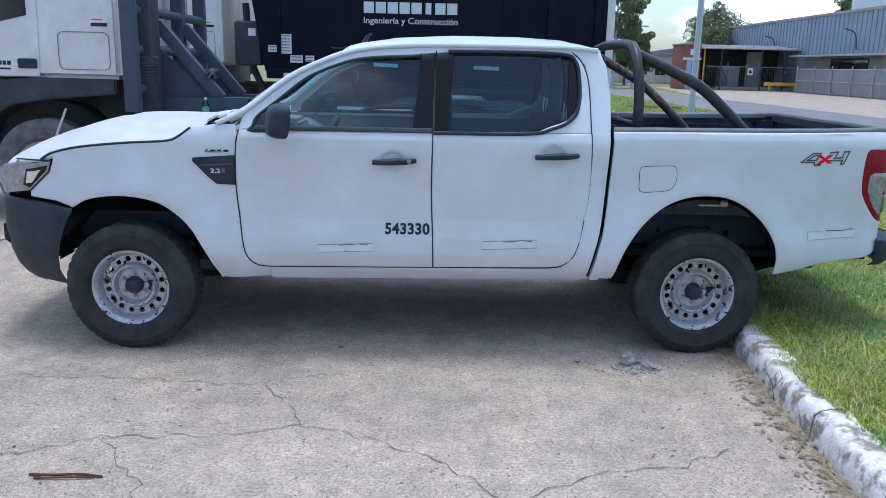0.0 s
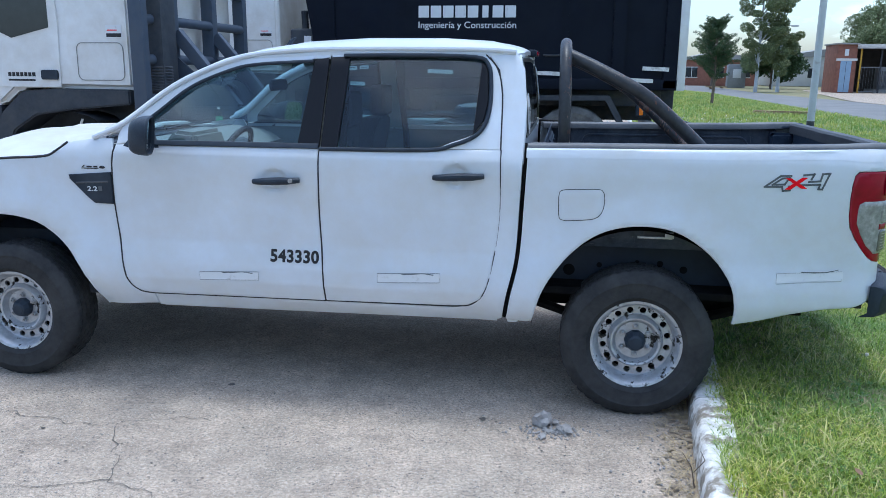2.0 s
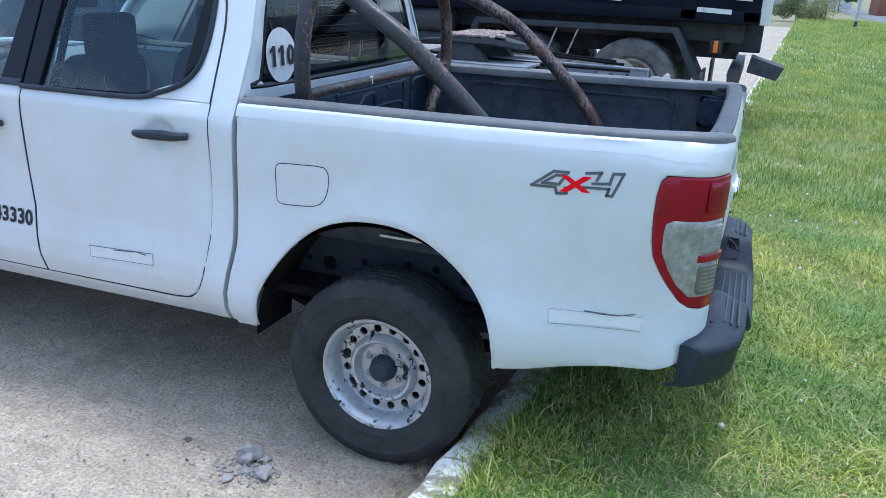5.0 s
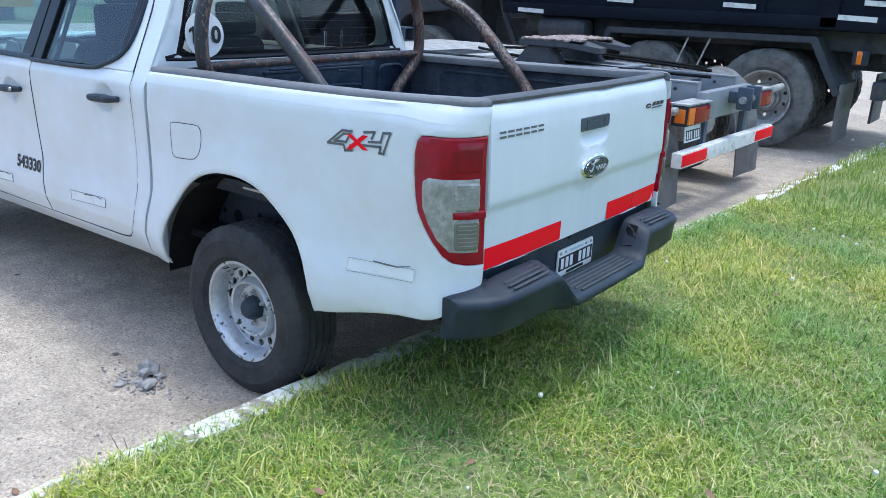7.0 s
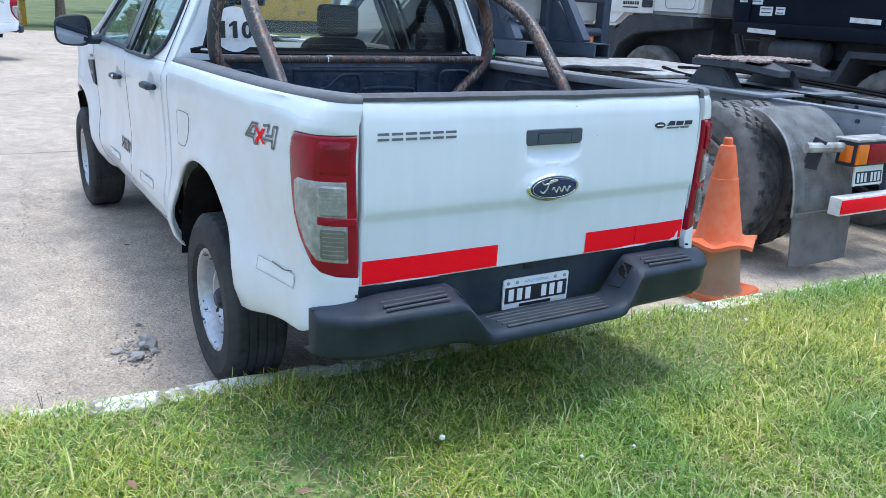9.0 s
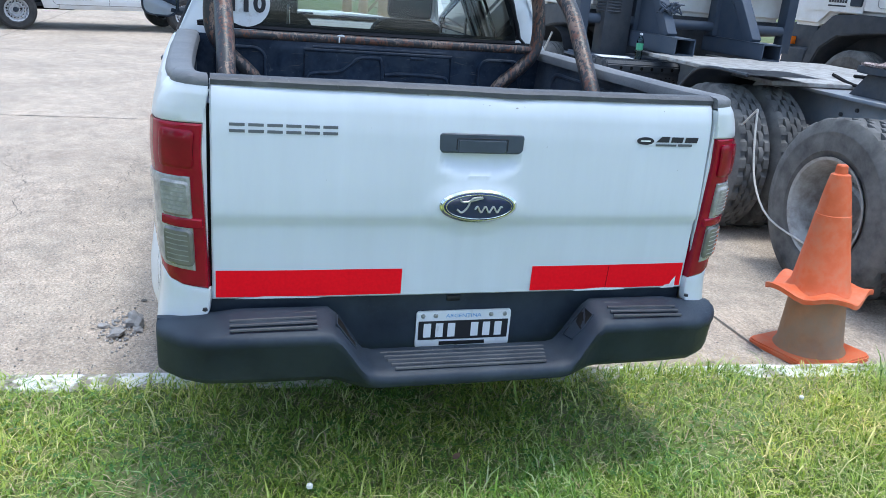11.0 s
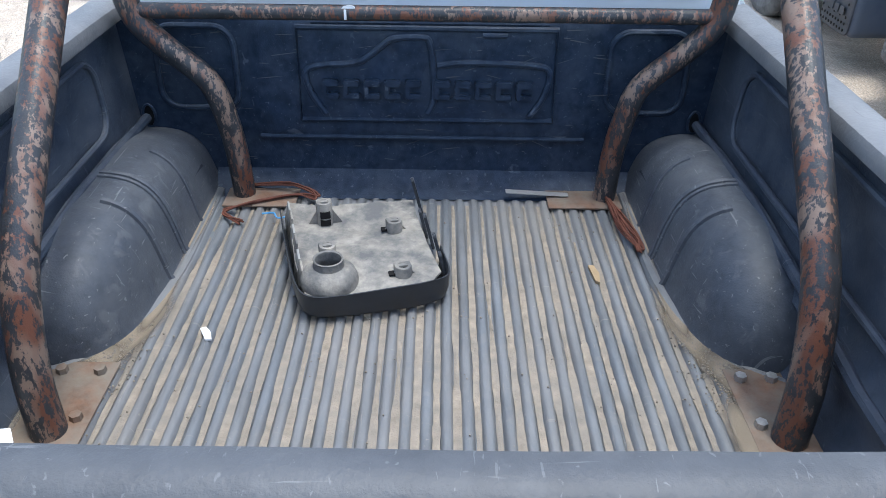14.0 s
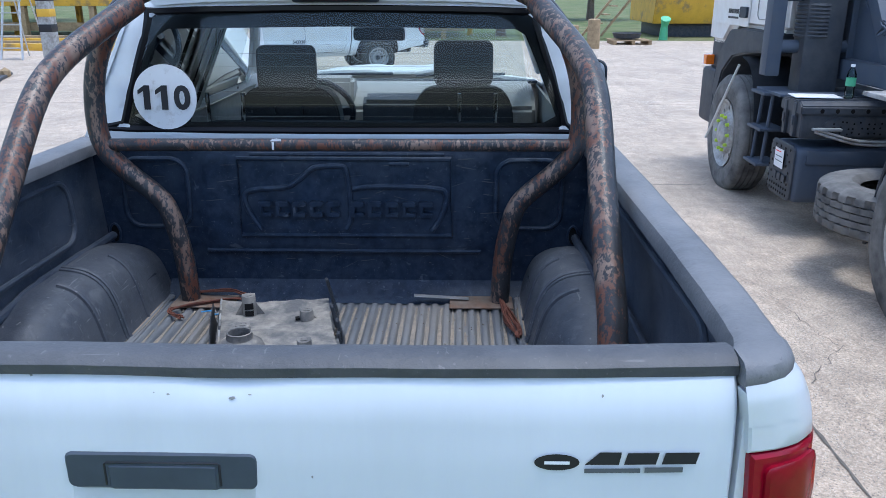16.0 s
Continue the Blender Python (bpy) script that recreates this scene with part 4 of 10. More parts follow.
both("pillar_return", pillar_return, PAINT)
# black strip added behind the tailgate edge, standing in for shade in the gap
both("gate_gap_shade", lambda: box(4.248, 4.262, -0.698, -0.668, 0.78, 1.255, 0.003), BLACKMATTE)
both("tailgate_jamb", lambda: box(4.235, 4.285, -0.708, -0.690, 0.84, 1.285, 0.004), PAINT)
both("rear_arch_lip", lambda: tube([side(x, z, -0.010) for x, z in spline(ARCH_R, 5)], 0.009, 8), PAINT)
both("front_arch_lip", lambda: tube([side(x, z, -0.010) for x, z in spline(ARCH_F, 5)], 0.009, 8), PAINT)
FUEL = spline([(2.829, 1.045), (2.834, 1.069), (2.856, 1.079), (2.93, 1.083), (3.006, 1.085), (3.029, 1.075), (3.037, 1.048), (3.035, 1.005), (3.022, 0.972), (2.998, 0.952), (2.96, 0.944), (2.91, 0.939), (2.862, 0.936), (2.838, 0.944), (2.831, 0.965)], 3)
fuel_flap = part("fuel_flap", sheet([FUEL], lambda u, v, d: side(u, v, d + 0.002), 0.05, 0.006, 0.004, 0.002), PAINT, pickup)
part("flap_gap", tube([side(u, v, -0.0002) for u, v in FUEL], 0.0019, 6, True), DECALBLACK, fuel_flap, "dark gap round the fuel flap")
quad = sheet([[(3.822, 0.676), (4.112, 0.704), (4.112, 0.748), (3.822, 0.722)]], lambda u, v, d: side(u, v, d + 0.0025), 0.05, 0.0, 0)
old = part("old_sticker", quad, DECALWHITE, pickup, "blank white sticker with a torn edge")
part("sticker_edge", tube([side(u, v, 0.003) for u, v in ((3.822, 0.676), (4.108, 0.704), (4.108, 0.748), (3.822, 0.722))], 0.0007, 4, True), DASH, old)
rag = strip([(3.93, 0), (4.09, 0)], 0.007, 0, 9, 0.4)
for v in rag.verts:
    v.co = side(v.co.x, 0.722 + 0.026 * (v.co.x - 3.822) / 0.286 + v.co.y, 0.0038)
part("torn_edge", rag, DECALGREY, old)


def four_by_four(place, u0, v0, w, h, tilt):
    """Outlined 4x4 graphic with a red cross, as flat shapes."""
    def pt(a, b):
        return (u0 + w * a, v0 + h * b + tilt * a)

    def line(pts, t):
        bm = bmesh.new()
        pts = [Vector(pt(*p)) for p in pts]
        for p, q in zip(pts, pts[1:]):
            d = (q - p).normalized() * t
            n = Vector((-d.y, d.x))
            bm.faces.new([bm.verts.new((*c, 0)) for c in (p - d - n, q + d - n, q + d + n, p - d + n)])
        return bm
    t = 0.0042
    grey = bm_join(line([(0.40, 0.93), (0.24, 0.96), (0.0, 0.33), (0.27, 0.28), (0.29, 0.02), (0.40, 0.04), (0.38, 0.28)], t),
                   line([(0.38, 0.80), (0.27, 0.80), (0.12, 0.44), (0.31, 0.42), (0.37, 0.78)], t),
                   line([(0.60, 0.93), (0.76, 0.96), (0.72, 0.66)], t),
                   line([(0.56, 0.33), (0.86, 0.30), (0.84, 0.02), (0.90, 0.0), (1.0, 0.95), (0.89, 0.94), (0.86, 0.52), (0.68, 0.50)], t))
    red = bmesh.new()
    for a, b in (((0.36, 0.10), (0.62, 0.78)), ((0.36, 0.80), (0.62, 0.10))):
        p, q = Vector(pt(*a)), Vector(pt(*b))
        n = Vector((1, 0)) * 0.013
        red.faces.new([red.verts.new((*c, 0)) for c in (p - n, p + n, q + n, q - n)])
    return laid(grey, place, 0.003), laid(red, place, 0.004)


grey, red = four_by_four(side, 3.732, 1.094, 0.272, 0.072, 0.020)
badge = part("four_by_four_graphic", grey, DECALGREY, pickup, "grey outlined 4x4 graphic with a red cross")
part("red_cross", red, REDTAPE, badge)
# fender vent badge
vent = sheet([[(0.372, 1.060), (0.370, 1.080), (0.598, 1.098), (0.598, 0.935), (0.498, 0.938), (0.455, 0.975)]], lambda u, v, d: side(u, v, d + 0.010), 0.03, 0.016)
vent_badge = part("fender_vent", vent, PLASTIC, pickup, "black fender vent with a 2.2 mark")
part("engine_mark", laid(fitted(letters("2.2", 0.1, 0.002), 0.468, 0.522, 1.000, 1.024), side, 0.0125), DECALWHITE, vent_badge, "pale 2.2 mark")
part("engine_mark", laid(flat(rect(0.528, 0.548, 1.001, 1.025)), side, 0.0125), DECALGREY, vent_badge)
part("vent_bar", tube([side(0.41, 1.040, 0.011), side(0.585, 1.050, 0.011)], 0.005, 6), CAPPLASTIC, vent_badge)
part("name_mark", bm_join(laid(flat(rect(0.440, 0.535, 1.112, 1.116), [(0.44, 1.118), (0.455, 1.130), (0.462, 1.130), (0.452, 1.118)], rect(0.470, 0.500, 1.119, 1.126), rect(0.508, 0.530, 1.119, 1.127), ellipse(0.555, 1.121, 0.016, 0.007, 12)), side, 0.003)), DECALBLACK, pickup, "small dark dealer mark")

# tail lamps: red shell, hazy clear lenses
LAMP = [(4.394, 1.211), (4.16, 1.206), (4.130, 1.200), (4.114, 1.182), (4.106, 1.14), (4.104, 1.08), (4.108, 1.0), (4.118, 0.950), (4.145, 0.905), (4.18, 0.862), (4.22, 0.822), (4.26, 0.802), (4.32, 0.792), (4.394, 0.787)]
lamps = both("tail_lamp", lambda: sheet([LAMP], lambda u, v, d: side(u, v, d + 0.003), 0.025, 0.03, 0.006, 0.004), REDLENS, label="red tail lamp with clear hazed lenses")
for i, lamp in enumerate(lamps):
    def sided(bm):
        return mirrored(bm) if i else bm
    for nm, poly, mat, d0 in (("clear_lens", [(4.362, 1.080), (4.165, 1.076), (4.144, 1.062), (4.140, 1.03), (4.142, 0.975), (4.165, 0.925), (4.20, 0.875), (4.25, 0.838), (4.362, 0.835)], CLEARPLASTIC, 0.009),):
        part(nm, sided(sheet([poly], lambda u, v, d: side(u, v, d + 0.0085), 0.025, 0.006, 0.005, 0.003)), mat, lamp, "hazed clear lens")
    for z0, z1, mat in ((0.978, 1.068, CLEARPLASTIC), (0.846, 0.945, DARKLENS)):
        part("lens_window", sided(sheet([round_rect(4.268, 4.362, z0, z1, 0.014, 3)], lambda u, v, d: side(u, v, d + 0.016), 0.02, 0.008, 0.006, 0.006)), mat, lamp)
        for k in range(6):
            zz = z0 + 0.016 + k * (z1 - z0 - 0.032) / 5
            part("lens_rib", sided(tube([side(u, zz, 0.0165) for u in (4.282, 4.31, 4.33, 4.35)], 0.0016, 4)), DASH, lamp)
    part("red_bar", sided(sheet([[(4.262, 0.949), (4.39, 0.949), (4.39, 0.974), (4.262, 0.974)]], lambda u, v, d: side(u, v, d + 0.0125), 0.03, 0.008)), REDLENS, lamp)
    part("brake_lens", sided(sheet([round_rect(4.27, 4.375, 1.10, 1.195, 0.012, 3)], lambda u, v, d: side(u, v, d + 0.0105), 0.03, 0.006)), DARKRED, lamp, "dark red brake lens")

# tailgate
TG_Z = (0.74, 0.94, 0.967, 0.977, 1.05, 1.20, 1.26, 1.29, 1.308, 1.32)
TG_X = (4.290, 4.2945, 4.2965, 4.3065, 4.3055, 4.300, 4.294, 4.285, 4.274, 4.262)


def gate(y, z, depth=0.0):
    x = float(np.interp(z, TG_Z, TG_X)) - 0.008 * abs(y / 0.68) ** 4
    h = max(0.0, 1 - (y / 0.14) ** 2 - ((z - 1.005) / 0.075) ** 2)
    x += 0.006 * min(1.0, 3 * h)
    x += 0.0015 * noise.noise((y * 5, z * 6, 2)) - 0.010 * math.exp(-((y - 0.10) / 0.05) ** 2 - ((z - 1.312) / 0.02) ** 2)
    cup = max(0.0, 1 - ((y - 0.006) / 0.112) ** 4 - ((z - 1.150) / 0.045) ** 4)
    x -= 0.017 * min(1.0, 1.8 * cup)
    return Vector((x + depth, y, z))


GATEPAINT = material("streaked_white_paint", (0.665, 0.702, 0.752), 0.30, var=0.04, scale=3, second=(0.590, 0.618, 0.655), amount=0.33, spread=8, edge=0.6, stretch=(1, 1, 0.10), coat=0.2)
tailgate = part("tailgate", sheet([[(-0.682, 0.750), (0.6955, 0.750), (0.6955, 1.311), (-0.682, 1.311)]], gate, 0.015, 0.030, 0.006, 0.005), GATEPAINT, pickup, "dented white tailgate with red reflective strips")
for y0, y1 in ((-0.673, -0.185), (0.194, 0.685)):
    part("reflective_strip", sheet([[(y0, 0.757), (y1, 0.758), (y1, 0.832), (y0, 0.832)]], lambda u, v, d: gate(u, v, d + 0.0025), 0.08, 0.0, 0), REDTAPE, tailgate, "red reflective strip")
part("strip_seam", laid(flat([(0.432, 0.755), (0.434, 0.755), (0.436, 0.827), (0.434, 0.827)]), gate, 0.0032), DARKRED, tailgate)
for poly in ([(0.62, 0.752), (0.668, 0.752), (0.667, 0.79), (0.655, 0.775), (0.650, 0.764), (0.635, 0.762)], [(0.33, 0.752), (0.50, 0.752), (0.49, 0.758), (0.42, 0.760), (0.34, 0.756)],
             [(-0.63, 0.752), (-0.40, 0.752), (-0.45, 0.757), (-0.55, 0.759)]):
    part("peeled_edge", laid(flat(poly), gate, 0.0035), DECALWHITE, tailgate)
HANDLEPLASTIC = material("grey_handle_plastic", (0.050, 0.064, 0.088), 0.5, var=0.15, scale=20)
for cy, cz, ru, rv in ((0.098, 1.277, 0.009, 0.0035), (0.118, 1.281, 0.005, 0.0015), (0.021, 1.281, 0.004, 0.0025), (0.004, 1.283, 0.002, 0.0015), (-0.145, 1.300, 0.004, 0.0035), (0.535, 1.283, 0.003, 0.004), (0.190, 1.178, 0.003, 0.004), (-0.29, 1.215, 0.0015, 0.0015), (0.60, 1.12, 0.002, 0.002), (-0.40, 1.08, 0.0015, 0.002)):
    ring = [(cy + 0.6 * ru * q * math.cos(t), cz + 0.6 * rv * q * math.sin(t)) for t, q in [(2 * math.pi * j / 11, 0.75 + 0.6 * noise.noise((cy * 90 + 3 * math.cos(2 * math.pi * j / 11), 3 * math.sin(2 * math.pi * j / 11), cz * 50))) for j in range(11)]]
    part("paint_chip", laid(flat(ring), gate, 0.0014), DASH, tailgate, "small chip in the paint")
hand = part("tailgate_handle", sheet([round_rect(-0.114, 0.128, 1.155, 1.211, 0.013, 4)], lambda u, v, d: Vector((4.302 + d, u, v)), 0.03, 0.03, 0.006, 0.006), HANDLEPLASTIC, tailgate, "black plastic tailgate latch handle")
part("latch_lever", sheet([round_rect(-0.060, 0.076, 1.1560, 1.193, 0.005, 2)], lambda u, v, d: Vector((4.3035 + d, u, v)), 0.03, 0.012, 0.004, 0.004), HANDLEPLASTIC, hand)
part("latch_gap", tube([Vector((4.3018, u, v)) for u, v in ((-0.062, 1.164), (-0.062, 1.193), (-0.059, 1.195), (0.075, 1.195), (0.078, 1.193), (0.078, 1.164))], 0.0017, 5), DECALBLACK, hand)
emblem = part("oval_emblem", sheet([ellipse(0.008, 1.016, 0.109, 0.046)], lambda u, v, d: Vector((4.3215 + d, u, v)), 0.03, 0.012, 0.006, 0.005), CHROME, tailgate, "oval dark blue emblem with a chrome rim")
part("emblem_field", sheet([ellipse(0.008, 1.016, 0.098, 0.038)], lambda u, v, d: Vector((4.324 + d, u, v)), 0.03, 0.004, 0.003, 0.002), BLUEENAMEL, emblem)
part("emblem_ring", tube([Vector((4.325, u, v)) for u, v in ellipse(0.008, 1.016, 0.092, 0.0335)], 0.0011, 5, True), CHROME, emblem)
swirl = [(-0.058, 1.004), (-0.045, 0.996), (-0.030, 1.010), (-0.018, 1.034), (0.012, 1.036), (-0.040, 1.024), (-0.052, 1.032)]
wave = [(-0.008 + 0.0045 * k, 1.004 + 0.008 * math.sin(1.25 * k)) for k in range(18)]
part("emblem_script", bm_join(tube([(4.326, u + 0.004, v + 0.005) for u, v in spline(swirl, 4)], 0.0028, 6), tube([(4.326, u + 0.004, v + 0.005) for u, v in spline(wave, 4)], 0.0026, 6)), ALU, emblem, "plain chrome swirl")
# model name as plain grey blocks
for k in range(6):
    y0, z0 = -0.637 + k * 0.0452, 1.194
    for d0, d1 in ((0.0, 0.0075), (0.0155, 0.023)):
        part("model_name_bar", laid(flat([(y0, z0 + d0), (y0 + 0.037, z0 + d0), (y0 + 0.037, z0 + d1), (y0, z0 + d1)]), gate, 0.003), DECALGREY, tailgate, "grey model name bar")
deal = part("dealer_oval", laid(flat(ellipse(0.475, 1.202, 0.027, 0.0105)), lambda u, v, d=0.0: gate(u + 0.008, v, d), 0.003), DECALBLACK, tailgate, "dark dealer oval and bars")
for poly, mat in (([(0.508, 1.199), (0.526, 1.215), (0.552, 1.215), (0.549, 1.199)], DECALBLACK), ([(0.555, 1.199), (0.559, 1.214), (0.597, 1.214), (0.593, 1.199)], DECALBLACK),
                  ([(0.600, 1.199), (0.604, 1.214), (0.645, 1.214), (0.641, 1.199)], DECALBLACK), (rect(0.508, 0.575, 1.188, 1.194), DECALGREY), (rect(0.580, 0.626, 1.188, 1.195), DECALGREY)):
    part("dealer_bar", laid(flat(poly), lambda u, v, d=0.0: gate(u + 0.008, v, d), 0.003), mat, deal)
part("dealer_mark", laid(flat(rect(0.460, 0.490, 1.200, 1.204)), lambda u, v, d=0.0: gate(u + 0.008, v, d), 0.004), DECALWHITE, deal)

# caps on the bed rails and the tailgate
CAP_X = (2.70, 3.0, 3.5, 3.80, 3.98, 4.10, 4.18, 4.25, 4.40)
CAP_Z = (1.280, 1.284, 1.289, 1.294, 1.299, 1.303, 1.306, 1.307, 1.307)
INNER_U = (2.70, 3.0, 3.5, 3.80, 4.0, 4.10, 4.20, 4.28, 4.34, 4.40)
INNER_X = (2.70, 3.0, 3.5, 3.80, 4.0, 4.085, 4.150, 4.192, 4.216, 4.226)
INNER_Y = (0.738, 0.738, 0.735, 0.730, 0.722, 0.716, 0.711, 0.703, 0.694, 0.688)
RAIL_U = [2.674] + [2.70 + 0.065 * i for i in range(20)] + [3.98 + 0.02 * i for i in range(22)]


def rail_row(u):
    """Outer edge, inner edge and the height of the cap at one place along the bed side."""
    z = float(np.interp(u, CAP_X, CAP_Z))
    b = side(u, z - 0.014 if u < 4.1 else z - 0.004)
    b.z = z
    i = Vector((float(np.interp(u, INNER_U, INNER_X)), -float(np.interp(u, INNER_U, INNER_Y)), z))
    return b, i, (i - b).normalized(), z


def rail_cap():
    bm = bmesh.new()
    rows = []
    for u in RAIL_U:
        b, i, n, z = rail_row(u)
        o = b + n * float(np.interp(u, (4.0, 4.12, 4.24), (0.010, 0.008, 0.004)))
        drop = float(np.interp(u, (4.05, 4.2), (0.010, 0.010)))
        prof = [(o, 0.0, -drop), (o, -0.001, 0.002), (o, 0.004, 0.012), (o, 0.014, 0.018), (i, -0.018, 0.018), (i, -0.006, 0.011), (i, 0.0, -0.004), (i, 0.0, -0.020)]
        rows.append([bm.verts.new((q.x + n.x * d, q.y + n.y * d, z + dz + 0.0015 * noise.noise((q.x * 6, d * 30 + q.y * 9, 0)))) for q, d, dz in prof])
    for r, s in zip(rows, rows[1:]):
        for j in range(len(r) - 1):
            bm.faces.new((r[j], r[j + 1], s[j + 1], s[j]))
    bm.faces.new(rows[0])
    bm.faces.new(rows[-1])
    return bm


def bed_rail():
    """The painted top edge of the bed side, outside the cap."""
    bm = bmesh.new()
    rows = []
    for u in RAIL_U:
        b, i, n, z = rail_row(u)
        rows.append([bm.verts.new(p) for p in (side(u, z - 0.058, 0.0003), side(u, z - 0.042, 0.0005), side(u, z - 0.030, 0.0008), side(u, z - 0.022, 0.001), b + n * 0.005 - Vector((0, 0, 0.003)), b + n * 0.018 + Vector((0, 0, 0.001)), b + n * 0.06 + Vector((0, 0, 0.002)))])
    for r, s in zip(rows, rows[1:]):
        for j in range(len(r) - 1):
            bm.faces.new((r[j], r[j + 1], s[j + 1], s[j]))
    return bm


both("bed_rail", bed_rail, PAINT)
both("rail_cap", rail_cap, RAILCAP, label="worn black plastic bed rail cap")


def gate_cap():
    bm = bmesh.new()
    rows = []
    for k in range(33):
        y = -0.680 + 1.376 * k / 32
        sag = -0.003 * math.exp(-((y - 0.10) / 0.10) ** 2)
        bow = -0.013 * abs(y / 0.68) ** 4
        prof = [(4.224, 1.26), (4.222, 1.309), (4.231, 1.321), (4.254, 1.326), (4.275, 1.322), (4.284, 1.315), (4.284, 1.303)]
        rows.append([bm.verts.new((x + bow, y, z + sag + 0.0015 * noise.noise((y * 8, z * 30, 3)))) for x, z in prof])
    for r, s in zip(rows, rows[1:]):
        for j in range(len(r) - 1):
            bm.faces.new((r[j], r[j + 1], s[j + 1], s[j]))
    bm.faces.new(rows[0])
    bm.faces.new(rows[-1])
    return bm


part("tailgate_cap", gate_cap(), CAPPLASTIC, tailgate, "worn black plastic tailgate cap")

# rear step bumper
def bumper_rows():
    rows = []
    ys = [-0.822, -0.816, -0.80, -0.755, -0.70, -0.62, -0.54, -0.46, -0.42, -0.385, -0.36, -0.335, -0.31, -0.285, -0.26, -0.22, -0.14, -0.06]
    ys = ys + [0.0] + [-y for y in ys[::-1]]
    for y in ys:
        a = abs(y)
        pad = min(1.0, max(0.0, (a - 0.27) / 0.12))
        pad = pad * pad * (3 - 2 * pad)
        end = max(0.0, (a - 0.63) / 0.185)
        face = 4.420 + 0.026 * (1 - pad) - 0.105 * end ** 2.6 - 0.012 * (a / 0.8) ** 2
        top = 0.592 + pad * 0.112 - 0.016 * end
        low = 0.530 + 0.020 * pad - 0.005 * end
        back = 4.295 - 0.06 * end ** 1.6
        prof = [(back, low + 0.02), (face - 0.10, low), (face - 0.035, low + 0.004), (face - 0.012, low + 0.03), (face - 0.004, max(low + 0.012, top - 0.040)), (face + 0.002, max(low + 0.016, top - 0.034)),
                (face + 0.002, top - 0.014), (face - 0.010, top - 0.003), (face - 0.035, top + 0.002), (back + 0.03, top + 0.020 * pad * (1 - end) + 0.006), (back, top + 0.022 * pad * (1 - end) + 0.002)]
        rows.append([(x, y, z) for x, z in prof])
    return rows


bm = bmesh.new()
rows = [[bm.verts.new(p) for p in r] for r in bumper_rows()]
for r, s in zip(rows, rows[1:]):
    for j in range(len(r)):
        bm.faces.new((r[j], r[(j + 1) % len(r)], s[(j + 1) % len(r)], s[j]))
bm.faces.new(rows[0])
bm.faces.new(rows[-1])
bumper = part("rear_bumper", bm, PLASTIC, pickup, "scuffed black plastic step bumper", angle=50)
part("bumper_panel", box(4.215, 4.252, -0.70, 0.71, 0.55, 0.772, 0.006), PLASTIC, bumper)
for k in range(5):
    part("tread_rib", tube([(4.33 + 0.023 * k, -0.24 + 0.006 * k, 0.5965), (4.33 + 0.023 * k, 0.24 - 0.006 * k, 0.5965)], 0.0042, 6), CAPPLASTIC, bumper)
for s in (-1, 1):
    for k in range(4):
        part("tread_rib", tube([(4.328 + 0.021 * k, s * 0.42, 0.7255 - 0.0042 * k), (4.328 + 0.021 * k, s * 0.64, 0.7215 - 0.0042 * k)], 0.0042, 6), CAPPLASTIC, bumper)
    def on_slope(u, v, d=0.0, s=s):
        p = min(1.0, max(0.0, (abs(v) - 0.27) / 0.12))
        p = p * p * (3 - 2 * p)
        return Vector((u, v / 1.0, 0.592 + 0.112 * p + float(np.interp(u, (4.325, 4.395), (0.006 + 0.020 * p, 0.002))) + d))
    # no hollow is cut: the pocket's shade is a black patch on the slope
    pocket = [(u, s * 1.045 * v) for u, v in ((4.318, 0.292), (4.368, 0.300), (4.374, 0.325), (4.366, 0.352), (4.320, 0.345))]
    part("pocket_shade", sheet([pocket if s > 0 else pocket[::-1]], on_slope, 0.012, 0.0, 0), BLACKMATTE, bumper, "flat dark patch for the shade in a step pocket")
    part("pocket_lip", tube([on_slope(u, v, 0.002) for u, v in pocket], 0.0025, 6, True), PLASTIC, bumper)
    part("bumper_bolt", moved(lathe([(0, 0.006), (0.006, 0.006), (0.007, 0)], 10, "z"), Matrix.Translation((4.31, s * 0.70, 0.732))), DECALBLACK, bumper)
plate = part("number_plate", prism(round_rect(-0.131, 0.153, 0.588, 0.700, 0.008, 3), 4.292, 4.299, "x"), DECALWHITE, pickup, "white and black number plate with plain bars")
part("plate_field", prism(rect(-0.124, 0.146, 0.612, 0.670), 4.299, 4.3005, "x"), DECALBLACK, plate)
for k in range(6):
    y0 = -0.112 + k * 0.036 + (0.034 if k > 2 else 0)
    part("plate_bar", prism(rect(y0 + 0.003, y0 + 0.025, 0.620, 0.663), 4.3005, 4.3015, "x"), DECALWHITE, plate)
part("plate_country", laid(fitted(letters("ARGENTINA", 0.1, 0.0), -0.045, 0.062, 0.680, 0.691), lambda u, v, d=0.0: Vector((4.2985 + d, u, v))), DECALBLUE, plate, "blue country name")
part("plate_bar", prism(rect(-0.060, 0.078, 0.594, 0.605), 4.299, 4.3005, "x"), DECALBLACK, plate)
for y0 in (-0.112, -0.075, 0.092, 0.134):
    part("plate_screw", moved(lathe([(0, 0.004), (0.006, 0.003), (0.007, 0)], 10, "x"), Matrix.Translation((4.299, y0, 0.686))), BOLT, plate)
part("lamp_slot", box(4.250, 4.258, -0.040, 0.0, 0.715, 0.733, 0.004), DECALBLACK, bumper)
plate.location += Vector((-0.036, 0.005, -0.013))

# cab roof, glass, hood


